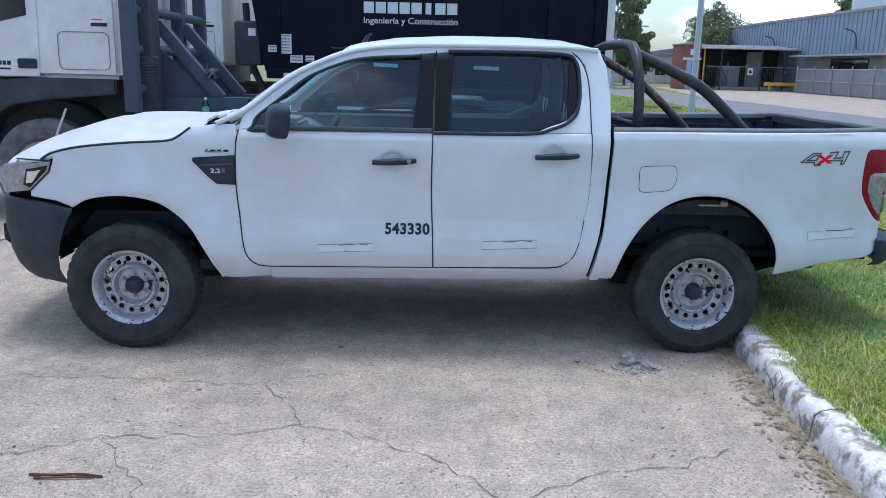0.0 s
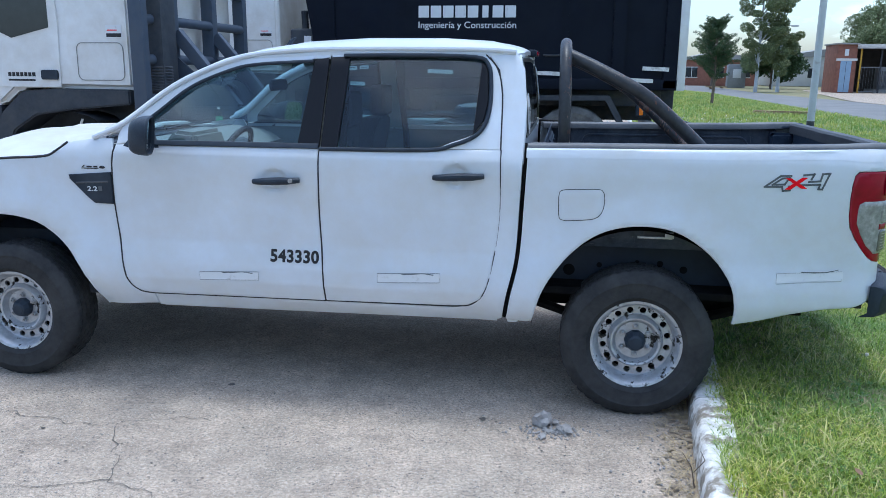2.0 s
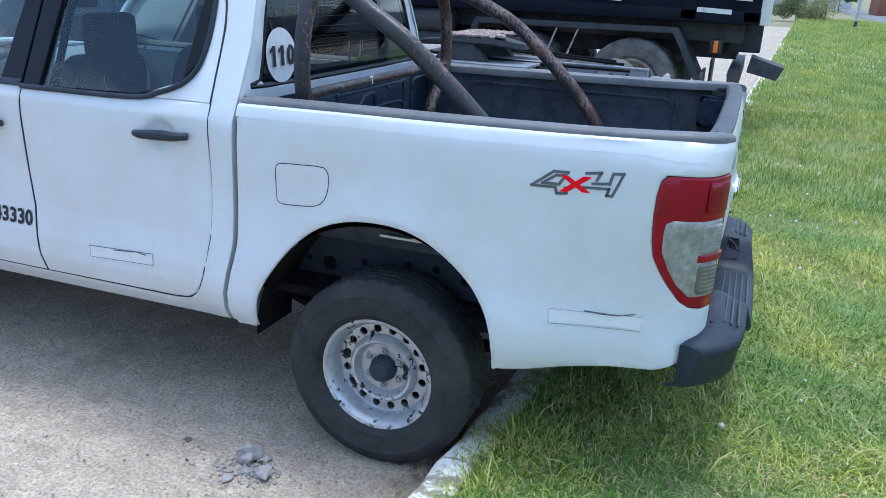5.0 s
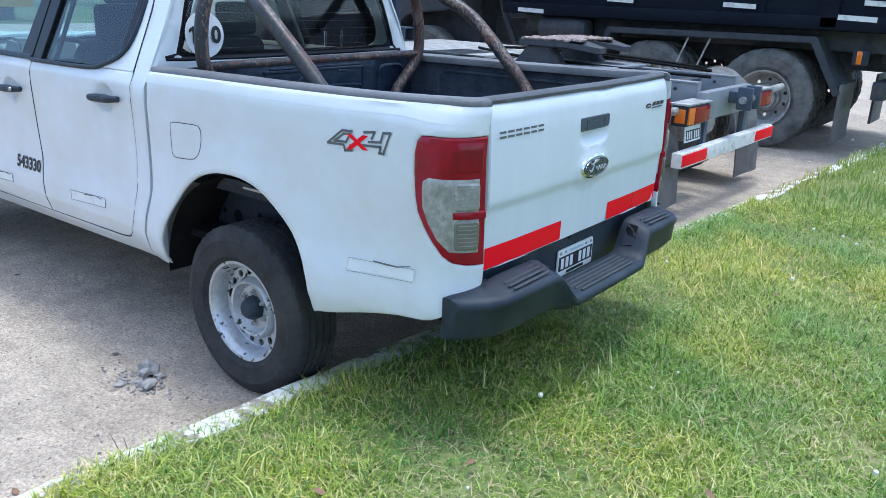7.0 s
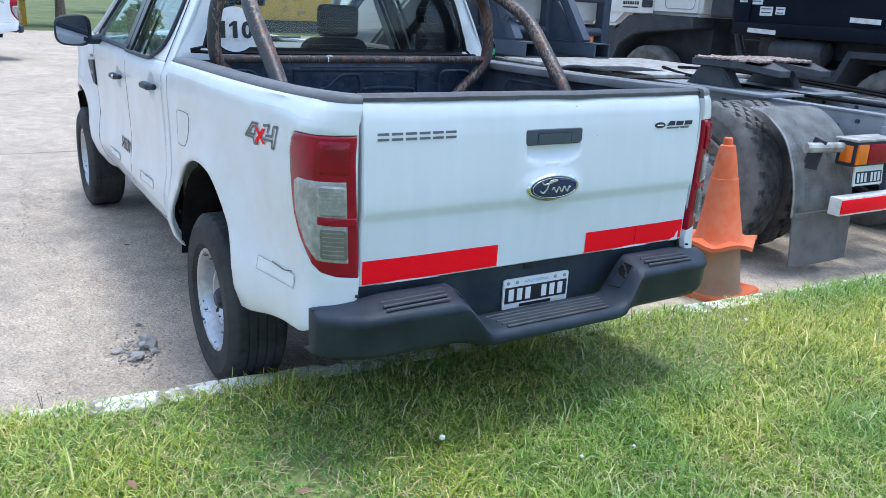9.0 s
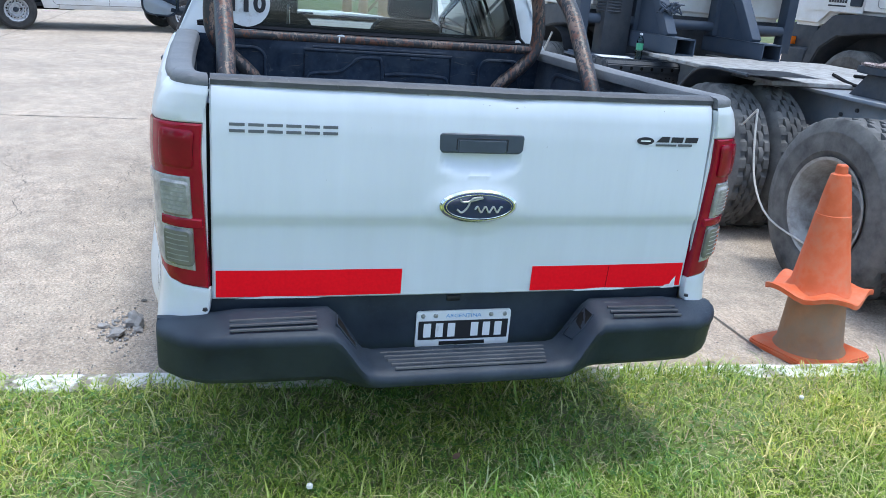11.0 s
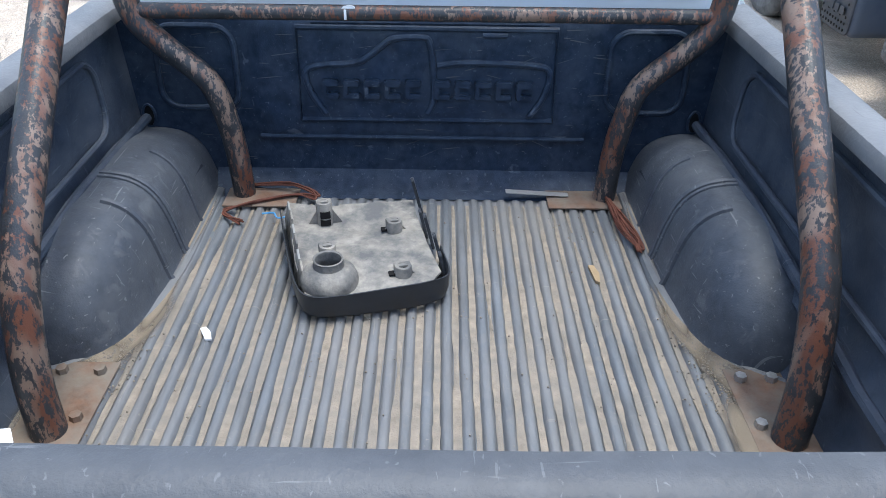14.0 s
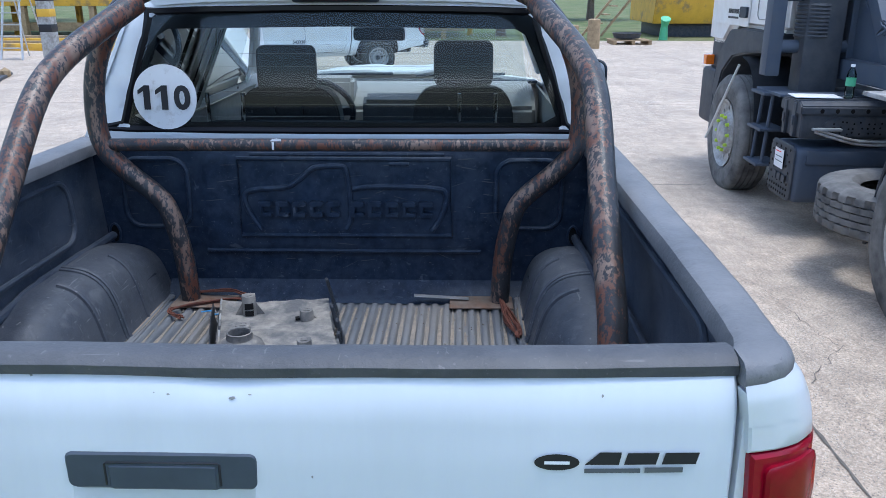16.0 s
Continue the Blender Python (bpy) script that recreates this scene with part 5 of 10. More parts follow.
def roof_z(x, y):
    c = float(np.interp(x, (1.10, 1.25, 1.45, 1.8, 2.2, 2.45, 2.58, 2.64), (1.690, 1.728, 1.756, 1.776, 1.776, 1.762, 1.742, 1.715)))
    e = float(np.interp(x, (1.10, 1.33, 1.69, 2.4, 2.64), (1.622, 1.676, 1.700, 1.700, 1.690)))
    t = min(1.0, abs(y) / 0.642)
    rib = 0.004 * max(0.0, math.cos(y * 2 * math.pi / 0.26)) if 1.4 < x < 2.5 and abs(y) < 0.5 else 0.0
    return e + (c - e) * (1 - t ** 3.2) + rib + 0.013


def roof():
    edge = [(1.13, 0.655), (1.33, 0.651), (1.69, 0.642), (2.4, 0.642), (2.60, 0.640)]
    poly = [(x, -y) for x, y in edge] + [(2.635, -0.55), (2.645, 0.0), (2.635, 0.55)] + [(x, y) for x, y in edge[::-1]] + [(1.17, 0.40), (1.185, 0.0), (1.17, -0.40)]
    return sheet([poly], lambda u, v, d: Vector((u, v, roof_z(u, v) + d)), 0.05, 0.02)


part("roof", roof(), PAINT, pickup)
both("roof_rail", lambda: tube([Vector((x, -half_width(x, z) + 0.002, z + 0.018)) for x, z in spline([(0.50, 1.262), (0.66, 1.338), (0.891, 1.515), (1.127, 1.629), (1.327, 1.680), (1.69, 1.704), (2.4, 1.705), (2.60, 1.695)], 5)], 0.013, 8), PAINT)


def windshield(u, v, d=0.0):
    """u across, v from the cowl (0) to the roof (1)."""
    w = 0.66 + (0.80 - 0.66) * (1 - v)
    bow = (abs(u) / w) ** 2
    x = 0.36 + v * 0.80 + bow * (0.20 * (1 - v) + 0.0 * v) - 0.03 * math.sin(math.pi * v)
    return Vector((x - d * 0.5, u, 1.238 + v * 0.485 - (0.02 + 0.045 * v) * bow + 0.03 * math.sin(math.pi * v) + d))


pane = sheet([[(-0.74, 0.02), (0.74, 0.02), (0.62, 0.99), (-0.62, 0.99)]], windshield, 0.07, 0.0, 0)
o = part("windscreen", pane, REARGLASS, pickup, "windscreen of the white cab")
o.visible_shadow = False
both("windscreen_pillar", lambda: tube([Vector((x, -half_width(x, z) + 0.026, z + 0.020)) for x, z in spline([(0.56, 1.285), (0.66, 1.334), (0.891, 1.510), (1.127, 1.622), (1.22, 1.648)], 4)], 0.024, 10), PAINT)


def hood(u, v, d=0.0):
    e = float(np.interp(u, (-0.79, -0.70, -0.58, -0.46, -0.40, -0.24, 0.0, 0.231, 0.40), (0.955, 1.010, 1.040, 1.060, 1.088, 1.128, 1.155, 1.172, 1.20)))
    w = half_width(u, 1.14) - 0.02
    t = min(1.0, abs(v) / w)
    crown = float(np.interp(u, (-0.72, -0.5, -0.2, 0.1, 0.35), (0.075, 0.125, 0.120, 0.090, 0.066)))
    z = e + crown * (1 - t ** 2.4) + (0.012 if 0.18 < abs(v) < 0.5 else 0.0) * min(1.0, max(0.0, (u + 0.6) / 0.5)) + (0.03 * max(0.0, (u - 0.15) / 0.3) ** 1.5)
    return Vector((u - 0.05 * min(1.0, max(0.0, (-0.40 - u) / 0.35)), v, z + d + 0.012))


def hood_poly():
    left = [(x, -(half_width(x, 1.14) - 0.018)) for x in (-0.70, -0.64, -0.56, -0.5, -0.4, -0.3, -0.15, 0.0, 0.15, 0.3)]
    return left + [(0.40, -0.80), (0.36, -0.5), (0.33, 0), (0.36, 0.5), (0.40, 0.80)] + [(x, -y) for x, y in left[::-1]] + [(-0.76, 0.35), (-0.785, 0.0), (-0.76, -0.35)]


part("bonnet", sheet([hood_poly()], hood, 0.06, 0.015, 0.012, 0.010), HOODPAINT, pickup, "dusty white bonnet")
part("cowl", sheet([[(0.32, -0.80), (0.52, -0.80), (0.47, -0.4), (0.45, 0), (0.47, 0.4), (0.52, 0.80), (0.32, 0.80), (0.27, 0)]], lambda u, v, d: Vector((u, v, 1.232 + 0.05 * (u - 0.3) + d)), 0.08), PLASTIC, pickup, "black cowl grille")
for y0 in (-0.55, 0.1):
    part("wiper", tube([(0.40, y0, 1.255), (0.43, y0 + 0.25, 1.268), (0.45, y0 + 0.52, 1.272)], 0.008, 6), PLASTIC, pickup, "black wiper arm")
# front end: one plan line round the nose
NOSE = [(-0.798, 0.612), (-0.855, 0.50), (-0.893, 0.34), (-0.910, 0.17), (-0.915, 0.0)]


def nose_line(x0, n=26):
    """Plan points from the wheel arch at x0 round to the middle, on the left side."""
    pts = [(x0 + (-0.715 - x0) * k / 5, -half_width(x0 + (-0.67 - x0) * k / 5, 0.72) - 0.004) for k in range(6)] + [(x, -y) for x, y in NOSE]
    return spline([(x, y, 0) for x, y in pts], 4)


def front_bumper():
    bm = bmesh.new()
    levels = [(0.36, -0.475, 0.13), (0.40, -0.465, 0.085), (0.46, -0.452, 0.045), (0.54, -0.425, 0.018), (0.62, -0.392, 0.004), (0.69, -0.360, 0.0), (0.76, -0.322, 0.002), (0.84, -0.300, 0.0), (0.855, -0.300, 0.006), (0.862, -0.300, 0.03)]
    rows = []
    for z, x0, inset in levels:
        left = [Vector(p) for p in nose_line(x0)]
        row = []
        for i, p in enumerate(left):
            d = left[min(i + 1, len(left) - 1)] - left[max(i - 1, 0)]
            n = Vector((d.y, -d.x, 0)).normalized()
            k = min(1.0, max(0.0, (-0.30 - p.x) / 0.20))
            zz = z - 0.042 * k - (0.062 * (1 - k) if z > 0.8 else 0.0)
            row.append((p.x + n.x * inset * -1 * min(1, k * 2 + 0.3) * (-1 if n.x > 0 else 1), p.y + abs(n.y) * inset * min(1, k * 2 + 0.3), zz))
        row = row + [(x, -y, zz) for x, y, zz in row[-2::-1]]
        rows.append([bm.verts.new(p) for p in row])
    for r, q in zip(rows, rows[1:]):
        for j in range(len(r) - 1):
            bm.faces.new((r[j], r[j + 1], q[j + 1], q[j]))
    return bm


fb = part("front_bumper", front_bumper(), PLASTIC, pickup, "black plastic front bumper", angle=45)
for s in (-1, 1):
    part("fog_lamp_recess", moved(prism(round_rect(-0.07, 0.07, -0.05, 0.05, 0.02, 3), -0.008, 0.004, "x", 0.003), Matrix.Translation((-0.829, s * 0.555, 0.59)) @ Euler((0, 0, radians(-s * 38))).to_matrix().to_4x4()), BLACKMATTE, fb, "dark fog lamp recess")
both("headlamp", lambda: sheet([[(-0.745, 1.005), (-0.70, 1.032), (-0.62, 1.046), (-0.42, 1.040), (-0.440, 0.985), (-0.56, 0.893), (-0.73, 0.858), (-0.765, 0.93)]], lambda u, v, d: side(u, v, d + 0.004), 0.03, 0.03), CLEARPLASTIC, label="hazed clear headlamp")
both("headlamp_reflector", lambda: sheet([[(-0.57, 1.014), (-0.438, 1.022), (-0.455, 0.990), (-0.56, 0.905), (-0.60, 0.92)]], lambda u, v, d: side(u, v, d + 0.0065), 0.03, 0.004, 0.006), GLOSSBLACK)
both("headlamp_reflector", lambda: sheet([[(-0.565, 0.998), (-0.475, 1.004), (-0.54, 0.935), (-0.58, 0.93)]], lambda u, v, d: side(u, v, d + 0.009), 0.03, 0.004, 0.004), CHROME)
both("headlamp_edge", lambda: tube([side(u, v, 0.003) for u, v in ((-0.62, 1.049), (-0.417, 1.042), (-0.438, 0.984), (-0.56, 0.890))], 0.0045, 6), DECALBLACK)
part("grille", sheet([[(-0.56, 0.855), (0.56, 0.855), (0.55, 1.035), (-0.55, 1.035)]], lambda u, v, d: Vector((-0.84 + 0.08 * (u / 0.55) ** 2 - d, u, v - 0.03)), 0.08, 0.02), PLASTIC, pickup, "black radiator grille")
for i in range(3):
    part("grille_bar", tube([(x - 0.05, y, 0.87 + i * 0.05) for x, y in ((-0.745, -0.46), (-0.795, -0.2), (-0.805, 0), (-0.795, 0.2), (-0.745, 0.46))], 0.012, 8), PAINT, pickup)

# rear wall of the cab with its window
def cab_back(u, v, d=0.0):
    x = float(np.interp(v, (1.20, 1.30, 1.45, 1.62, 1.70), (2.664, 2.668, 2.664, 2.646, 2.628)))
    w = float(np.interp(v, PROFILE_Z, PROFILE_Y))
    v -= 0.020 * float(np.interp(v, (1.60, 1.70), (1.0, 0.0)))
    return Vector((x - 0.03 * max(0.0, abs(u) / w - 0.6) ** 2 + d, u, v))


WIN = [(-0.690, 1.362), (-0.592, 1.655), (-0.555, 1.678), (0.0, 1.686), (0.555, 1.678), (0.592, 1.655), (0.690, 1.362), (0.65, 1.337), (-0.65, 1.337)]
back_polys = [[(-0.83, 1.22), (-0.84, 1.25), (-0.655, 1.67), (-0.60, 1.70), (-0.555, 1.678), (-0.592, 1.655), (-0.690, 1.362), (-0.65, 1.337)],
              [(-0.60, 1.70), (-0.3, 1.712), (0.0, 1.716), (0.3, 1.712), (0.60, 1.70), (0.555, 1.678), (0.0, 1.686), (-0.555, 1.678)],
              [(0.60, 1.70), (0.655, 1.67), (0.84, 1.25), (0.83, 1.22), (0.65, 1.337), (0.690, 1.362), (0.592, 1.655), (0.555, 1.678)],
              [(-0.83, 1.22), (-0.65, 1.337), (0.65, 1.337), (0.83, 1.22), (0.5, 1.10), (-0.5, 1.10)]]
part("cab_rear_wall", sheet(back_polys, cab_back, 0.06, 0.02, 0.005), PAINT, pickup)
part("lower_cab_wall", box(2.60, 2.655, -0.80, 0.80, 0.42, 1.24, 0.01), PAINT, pickup)
rw = part("rear_window", sheet([WIN], lambda u, v, d: cab_back(u, v, d - 0.004), 0.08, 0.0, 0), REARGLASS, pickup, "rear cab window")
rw.visible_shadow = False
part("window_border", tube([cab_back(u, v, -0.013) for u, v in spline(WIN + [WIN[0]], 4)][:-1], 0.016, 8, True), GLOSSBLACK, rw, "black ceramic window border")
for i in range(7):
    v = 1.38 + 0.038 * i
    part("heater_line", tube([cab_back(-0.55 + 0.02 * i / 2, v, -0.008), cab_back(0.55 - 0.02 * i / 2, v, -0.008)], 0.0005, 4), DASH, rw)
disc = part("speed_disc", sheet([ellipse(-0.550, 1.440, 0.099, 0.099, 40)], lambda u, v, d: cab_back(u, v, d + 0.004), 0.02, 0.0015, 0), DECALWHITE, pickup, "round white 110 speed limit sticker")
ONE = [(0.0, 0.80), (0.0, 0.62), (0.46, 0.76), (0.46, 0.0), (1.0, 0.0), (1.0, 1.0), (0.55, 1.0)]
for y0, y1 in ((-0.633, -0.595), (-0.578, -0.540)):
    part("digit", laid(flat([(y0 + (y1 - y0) * p, 1.402 + 0.074 * q) for p, q in ONE]), cab_back, 0.0085), DECALBLACK, disc, "black digit of 110")
part("digit", laid(fitted(letters("0", 0.1, 0.004), -0.521, -0.469, 1.401, 1.477), cab_back, 0.0085), DECALBLACK, disc, "black digit of 110")
inner = [(u * 0.955, 1.50 + (v - 1.50) * (0.76 if v > 1.5 else 0.84)) for u, v in WIN]
part("window_band", sheet([[WIN[k], WIN[(k + 1) % 9], inner[(k + 1) % 9], inner[k]] for k in range(9)], lambda u, v, d: cab_back(u, v, d - 0.007), 0.05, 0.0, 0), GLOSSBLACK, rw, "black ceramic window band")
third = part("third_brake_lamp", box(2.625, 2.675, -0.14, 0.12, 1.700, 1.735, 0.010), PLASTIC, pickup, "high brake lamp housing")
part("lamp_lens", box(2.668, 2.680, -0.115, 0.095, 1.706, 1.728, 0.004), REDLENS, third)
# door mirrors
def mirror_shell(s):
    """A rounded, tapered block with its flat face to the rear."""
    bm = bmesh.new()
    n, rows = 28, []

    def sg(v, e):
        return math.copysign(abs(v) ** e, v)
    for i in range(15):
        a = math.pi / 2 * (i / 14)
        k = math.sin(a) ** 0.45
        x = -0.100 * math.cos(a) ** 0.8
        ring = []
        for j in range(n):
            t = 2 * math.pi * j / n
            yy, zz = 0.108 * k * sg(math.cos(t), 0.55), 0.092 * k * sg(math.sin(t), 0.6)
            ring.append(bm.verts.new((0.905 + x + 0.10 * zz + 0.33 * s * yy, s * 1.012 + yy, 1.310 + zz * (1.0 - 0.5 * s * yy))))
        rows.append(ring)
    rows.append([bm.verts.new((v.co.x + 0.006, s * 1.012 + (v.co.y - s * 1.012) * 0.93, 1.31 + (v.co.z - 1.31) * 0.93)) for v in rows[-1]])
    rows.append([bm.verts.new((v.co.x - 0.014, s * 1.012 + (v.co.y - s * 1.012) * 0.96, 1.31 + (v.co.z - 1.31) * 0.96)) for v in rows[-1]])
    for r, q in zip(rows, rows[1:]):
        for j in range(n):
            bm.faces.new((r[j], r[(j + 1) % n], q[(j + 1) % n], q[j]))
    face = [v.co.copy() for v in rows[-1]]
    bm.faces.new(rows[0])
    return bm, face


for s in (-1, 1):
    shell_bm, face = mirror_shell(s)
    mir = part("door_mirror", shell_bm, PLASTIC, pickup, "black plastic door mirror")
    part("mirror_arm", tube([(0.80, s * 0.845, 1.258), (0.82, s * 0.90, 1.250), (0.85, s * 0.96, 1.262)], [0.034, 0.028, 0.026], 10), PLASTIC, mir)
    gl = bmesh.new()
    gl.faces.new([gl.verts.new(p) for p in face])
    part("mirror_glass", gl, MIRROR, mir)
    part("corner_trim", sheet([[(0.665, 1.245), (0.70, 1.235), (0.86, 1.238), (0.80, 1.33), (0.73, 1.32)]], lambda u, v, d, s=s: Vector((u, s * (half_width(u, v) + d + 0.004), v)), 0.05), PLASTIC, mir)

# inside the cab
part("cabin_floor", box(0.35, 2.60, -0.76, 0.76, 0.44, 0.50, 0.01), SEATFABRIC, pickup)
part("cabin_headliner", sheet([[(1.22, -0.60), (2.56, -0.60), (2.56, 0.60), (1.22, 0.60)]], lambda u, v, d: Vector((u, v, roof_z(u, v) - 0.035 + d)), 0.15, 0.01), TRIMGREY, pickup)
dash = part("dashboard", prism([(0.36, 1.20), (0.55, 1.245), (0.80, 1.215), (0.92, 1.14), (0.93, 0.98), (0.80, 0.80), (0.40, 0.80)], -0.76, 0.76, "y", 0.02), DASH, pickup, "grey moulded dashboard")
part("instrument_hood", prism([(0.70, 1.20), (0.78, 1.30), (0.90, 1.29), (0.94, 1.14)], -0.55, -0.20, "y", 0.02), DASH, dash)
part("centre_stack", prism([(0.86, 1.22), (0.96, 1.18), (0.99, 0.80), (0.80, 0.80)], -0.15, 0.17, "y", 0.02), PLASTIC, dash)
wheel_m = Matrix.Translation((1.03, -0.375, 1.14)) @ Euler((0, radians(-62), 0)).to_matrix().to_4x4()
st = part("steering_wheel", moved(tube([(0.185 * math.cos(a), 0.185 * math.sin(a), 0) for a in [2 * math.pi * k / 28 for k in range(28)]], 0.016, 8, True), wheel_m), PLASTIC, pickup, "dark steering wheel")
part("wheel_hub", moved(bm_join(box(-0.06, 0.07, -0.075, 0.075, -0.03, 0.02, 0.015), box(-0.02, 0.03, -0.18, 0.18, -0.015, 0.005, 0.006), box(-0.18, 0.0, -0.02, 0.02, -0.015, 0.005, 0.006)), wheel_m), PLASTIC, st)
part("steering_column", tube([(1.03, -0.375, 1.14), (0.80, -0.375, 1.02)], 0.035, 10), PLASTIC, st)
part("inner_mirror", box(1.17, 1.20, -0.155, 0.095, 1.50, 1.565, 0.02), PLASTIC, pickup, "black inside mirror")


def seat(x, y, w, back_h, lean):
    s = part("seat", bm_join(box(x - 0.48, x + 0.03, y - w / 2, y + w / 2, 0.72, 0.88, 0.05, 3)), SEATFABRIC, pickup, "dark fabric seat")
    b = prism(round_rect(-w / 2, w / 2, 0, back_h, 0.10, 4), -0.06, 0.06, "x", 0.010)
    for v in b.verts:
        v.co = Vector((x + v.co.x + lean * (v.co.z), y + v.co.y * (1 - 0.18 * v.co.z / back_h), 0.82 + v.co.z))
    part("backrest", b, SEATFABRIC, s)
    return s


def headrest(s, x, y, z, w=0.27, h=0.19):
    part("headrest", box(x - 0.05, x + 0.05, y - w / 2, y + w / 2, z, z + h, 0.04, 3), SEATFABRIC, s)
    for d in (-0.06, 0.06):
        part("headrest_post", tube([(x, y + d, z - 0.10), (x, y + d, z + 0.02)], 0.007, 6), CHROME, s)


for y in (-0.375, 0.375):
    s = seat(1.55, y, 0.50, 0.52, 0.22)
    headrest(s, 1.70, y, 1.345 if y > 0 else 1.325, 0.25)
s = seat(2.36, 0.0, 1.34, 0.49, 0.20)
for y in (-0.42, 0.42):
    for d in (-0.06, 0.06):
        part("headrest_post", tube([(2.47, y + d, 1.28), (2.475, y + d, 1.41)], 0.007, 6), CHROME, s)
for s in (-1, 1):
    part("seat_belt", sheet([[(1.74, 1.58), (1.78, 1.58), (1.80, 0.95), (1.76, 0.95)]], lambda u, v, d, s=s: Vector((u, s * (half_width(u, v) - 0.07 + d), v)), 0.1, 0.003), BLACKMATTE, pickup)
    part("door_card", sheet([[(0.66, 0.50), (2.52, 0.52), (2.52, 1.235), (0.66, 1.235)]], lambda u, v, d, s=s: Vector((u, s * (half_width(u, v) - 0.06 + d), v)), 0.2, 0.01), DASH, pickup)
    part("pillar_cover", sheet([[(1.62, 1.24), (1.76, 1.24), (1.74, 1.68), (1.64, 1.68)]], lambda u, v, d, s=s: Vector((u, s * (half_width(u, v) - 0.045 + d), v)), 0.1, 0.01), TRIMGREY, pickup)

# ---- the load bed ----
APRON = material("dusty_liner_edge", (0.09, 0.10, 0.115), 0.7, var=0.3, scale=22, second=(0.23, 0.19, 0.14), amount=0.5, spread=6, edge=0.25, bump=0.001, grain=200)
def bed_wall_y(z):
    return float(np.interp(z, (0.80, 0.86, 1.28), (0.700, 0.735, 0.764)))


def floor_profile():
    """Corrugated floor: trapezoid ribs across."""
    pts, pitch, y = [], 0.0375, -0.585
    while y < 0.60:
        pts += [(y, 0.800), (y + 0.0028, 0.8055), (y + 0.0052, 0.8098), (y + 0.0085, 0.8115), (y + 0.0165, 0.8115), (y + 0.0198, 0.8098), (y + 0.0222, 0.8055), (y + 0.025, 0.800)]
        y += pitch
    return pts


bm = bmesh.new()
rows = [[bm.verts.new((x, y, z)) for y, z in floor_profile()] for x in (2.812, 2.845, 3.1, 3.4, 3.7, 4.0, 4.18, 4.22)]
for r in (rows[0], rows[-1]):
    for v in r:
        v.co.z = 0.80
for r, s in zip(rows, rows[1:]):
    for j in range(len(r) - 1):
        bm.faces.new((r[j], r[j + 1], s[j + 1], s[j]))
liner_floor = part("liner_floor", bm, LINERFLOOR, pickup, "worn ribbed grey plastic bed floor with dust in the grooves", angle=60)
# dust lying in the grooves
bm = bmesh.new()
y, k = -0.585 + 0.03125, 0
while y < 0.60:
    last = None
    for i in range(89):
        x = 2.86 + 0.015 * i
        full = min(1.0, max(0.0, (x - 2.88) / 0.40)) * 0.5 + 0.5
        w = 0.0086 * full * (0.78 + 0.55 * noise.noise((x * 5.5, y * 40, 1.0)) + 0.25 * noise.noise((x * 34, y * 90, 4.0)))
        o = 0.0016 * noise.noise((x * 9, y * 50, 7.0))
        if w < 0.0022:
            last = None
            continue
        pair = (bm.verts.new((x, y + o - w, 0.8024 if w < 0.006 else 0.8036)), bm.verts.new((x, y + o, 0.8042)), bm.verts.new((x, y + o + w, 0.8024 if w < 0.006 else 0.8036)))
        if last:
            bm.faces.new((last[0], pair[0], pair[1], last[1]))
            bm.faces.new((last[1], pair[1], pair[2], last[2]))
        last = pair
    y += 0.0375
part("groove_dust", bm, DUST, liner_floor, "sandy dust in the grooves")
part("bed_pan", bm_join(box(2.70, 4.25, -0.57, 0.57, 0.75, 0.7985, 0.01), box(3.72, 4.25, -0.75, 0.75, 0.75, 0.7985, 0.01)), BLACKMATTE, pickup)


def liner_side(s):
    def place(u, v, d=0.0):
        y = bed_wall_y(v)
        y -= 0.018 * (1 if (0.93 < v < 0.955) else 0)
        y += 0.014 * min(1.0, max(0.0, min((u - 3.0) / 0.03, (3.95 - u) / 0.03, (v - 1.0) / 0.03, (1.2 - v) / 0.03)))
        return Vector((u, s * (y - d), v))
    return sheet([[(2.72, 0.80), (4.22, 0.80), (4.22, 1.10), (4.14, 1.285), (2.72, 1.275)]], place, 0.035, 0.006, 0)


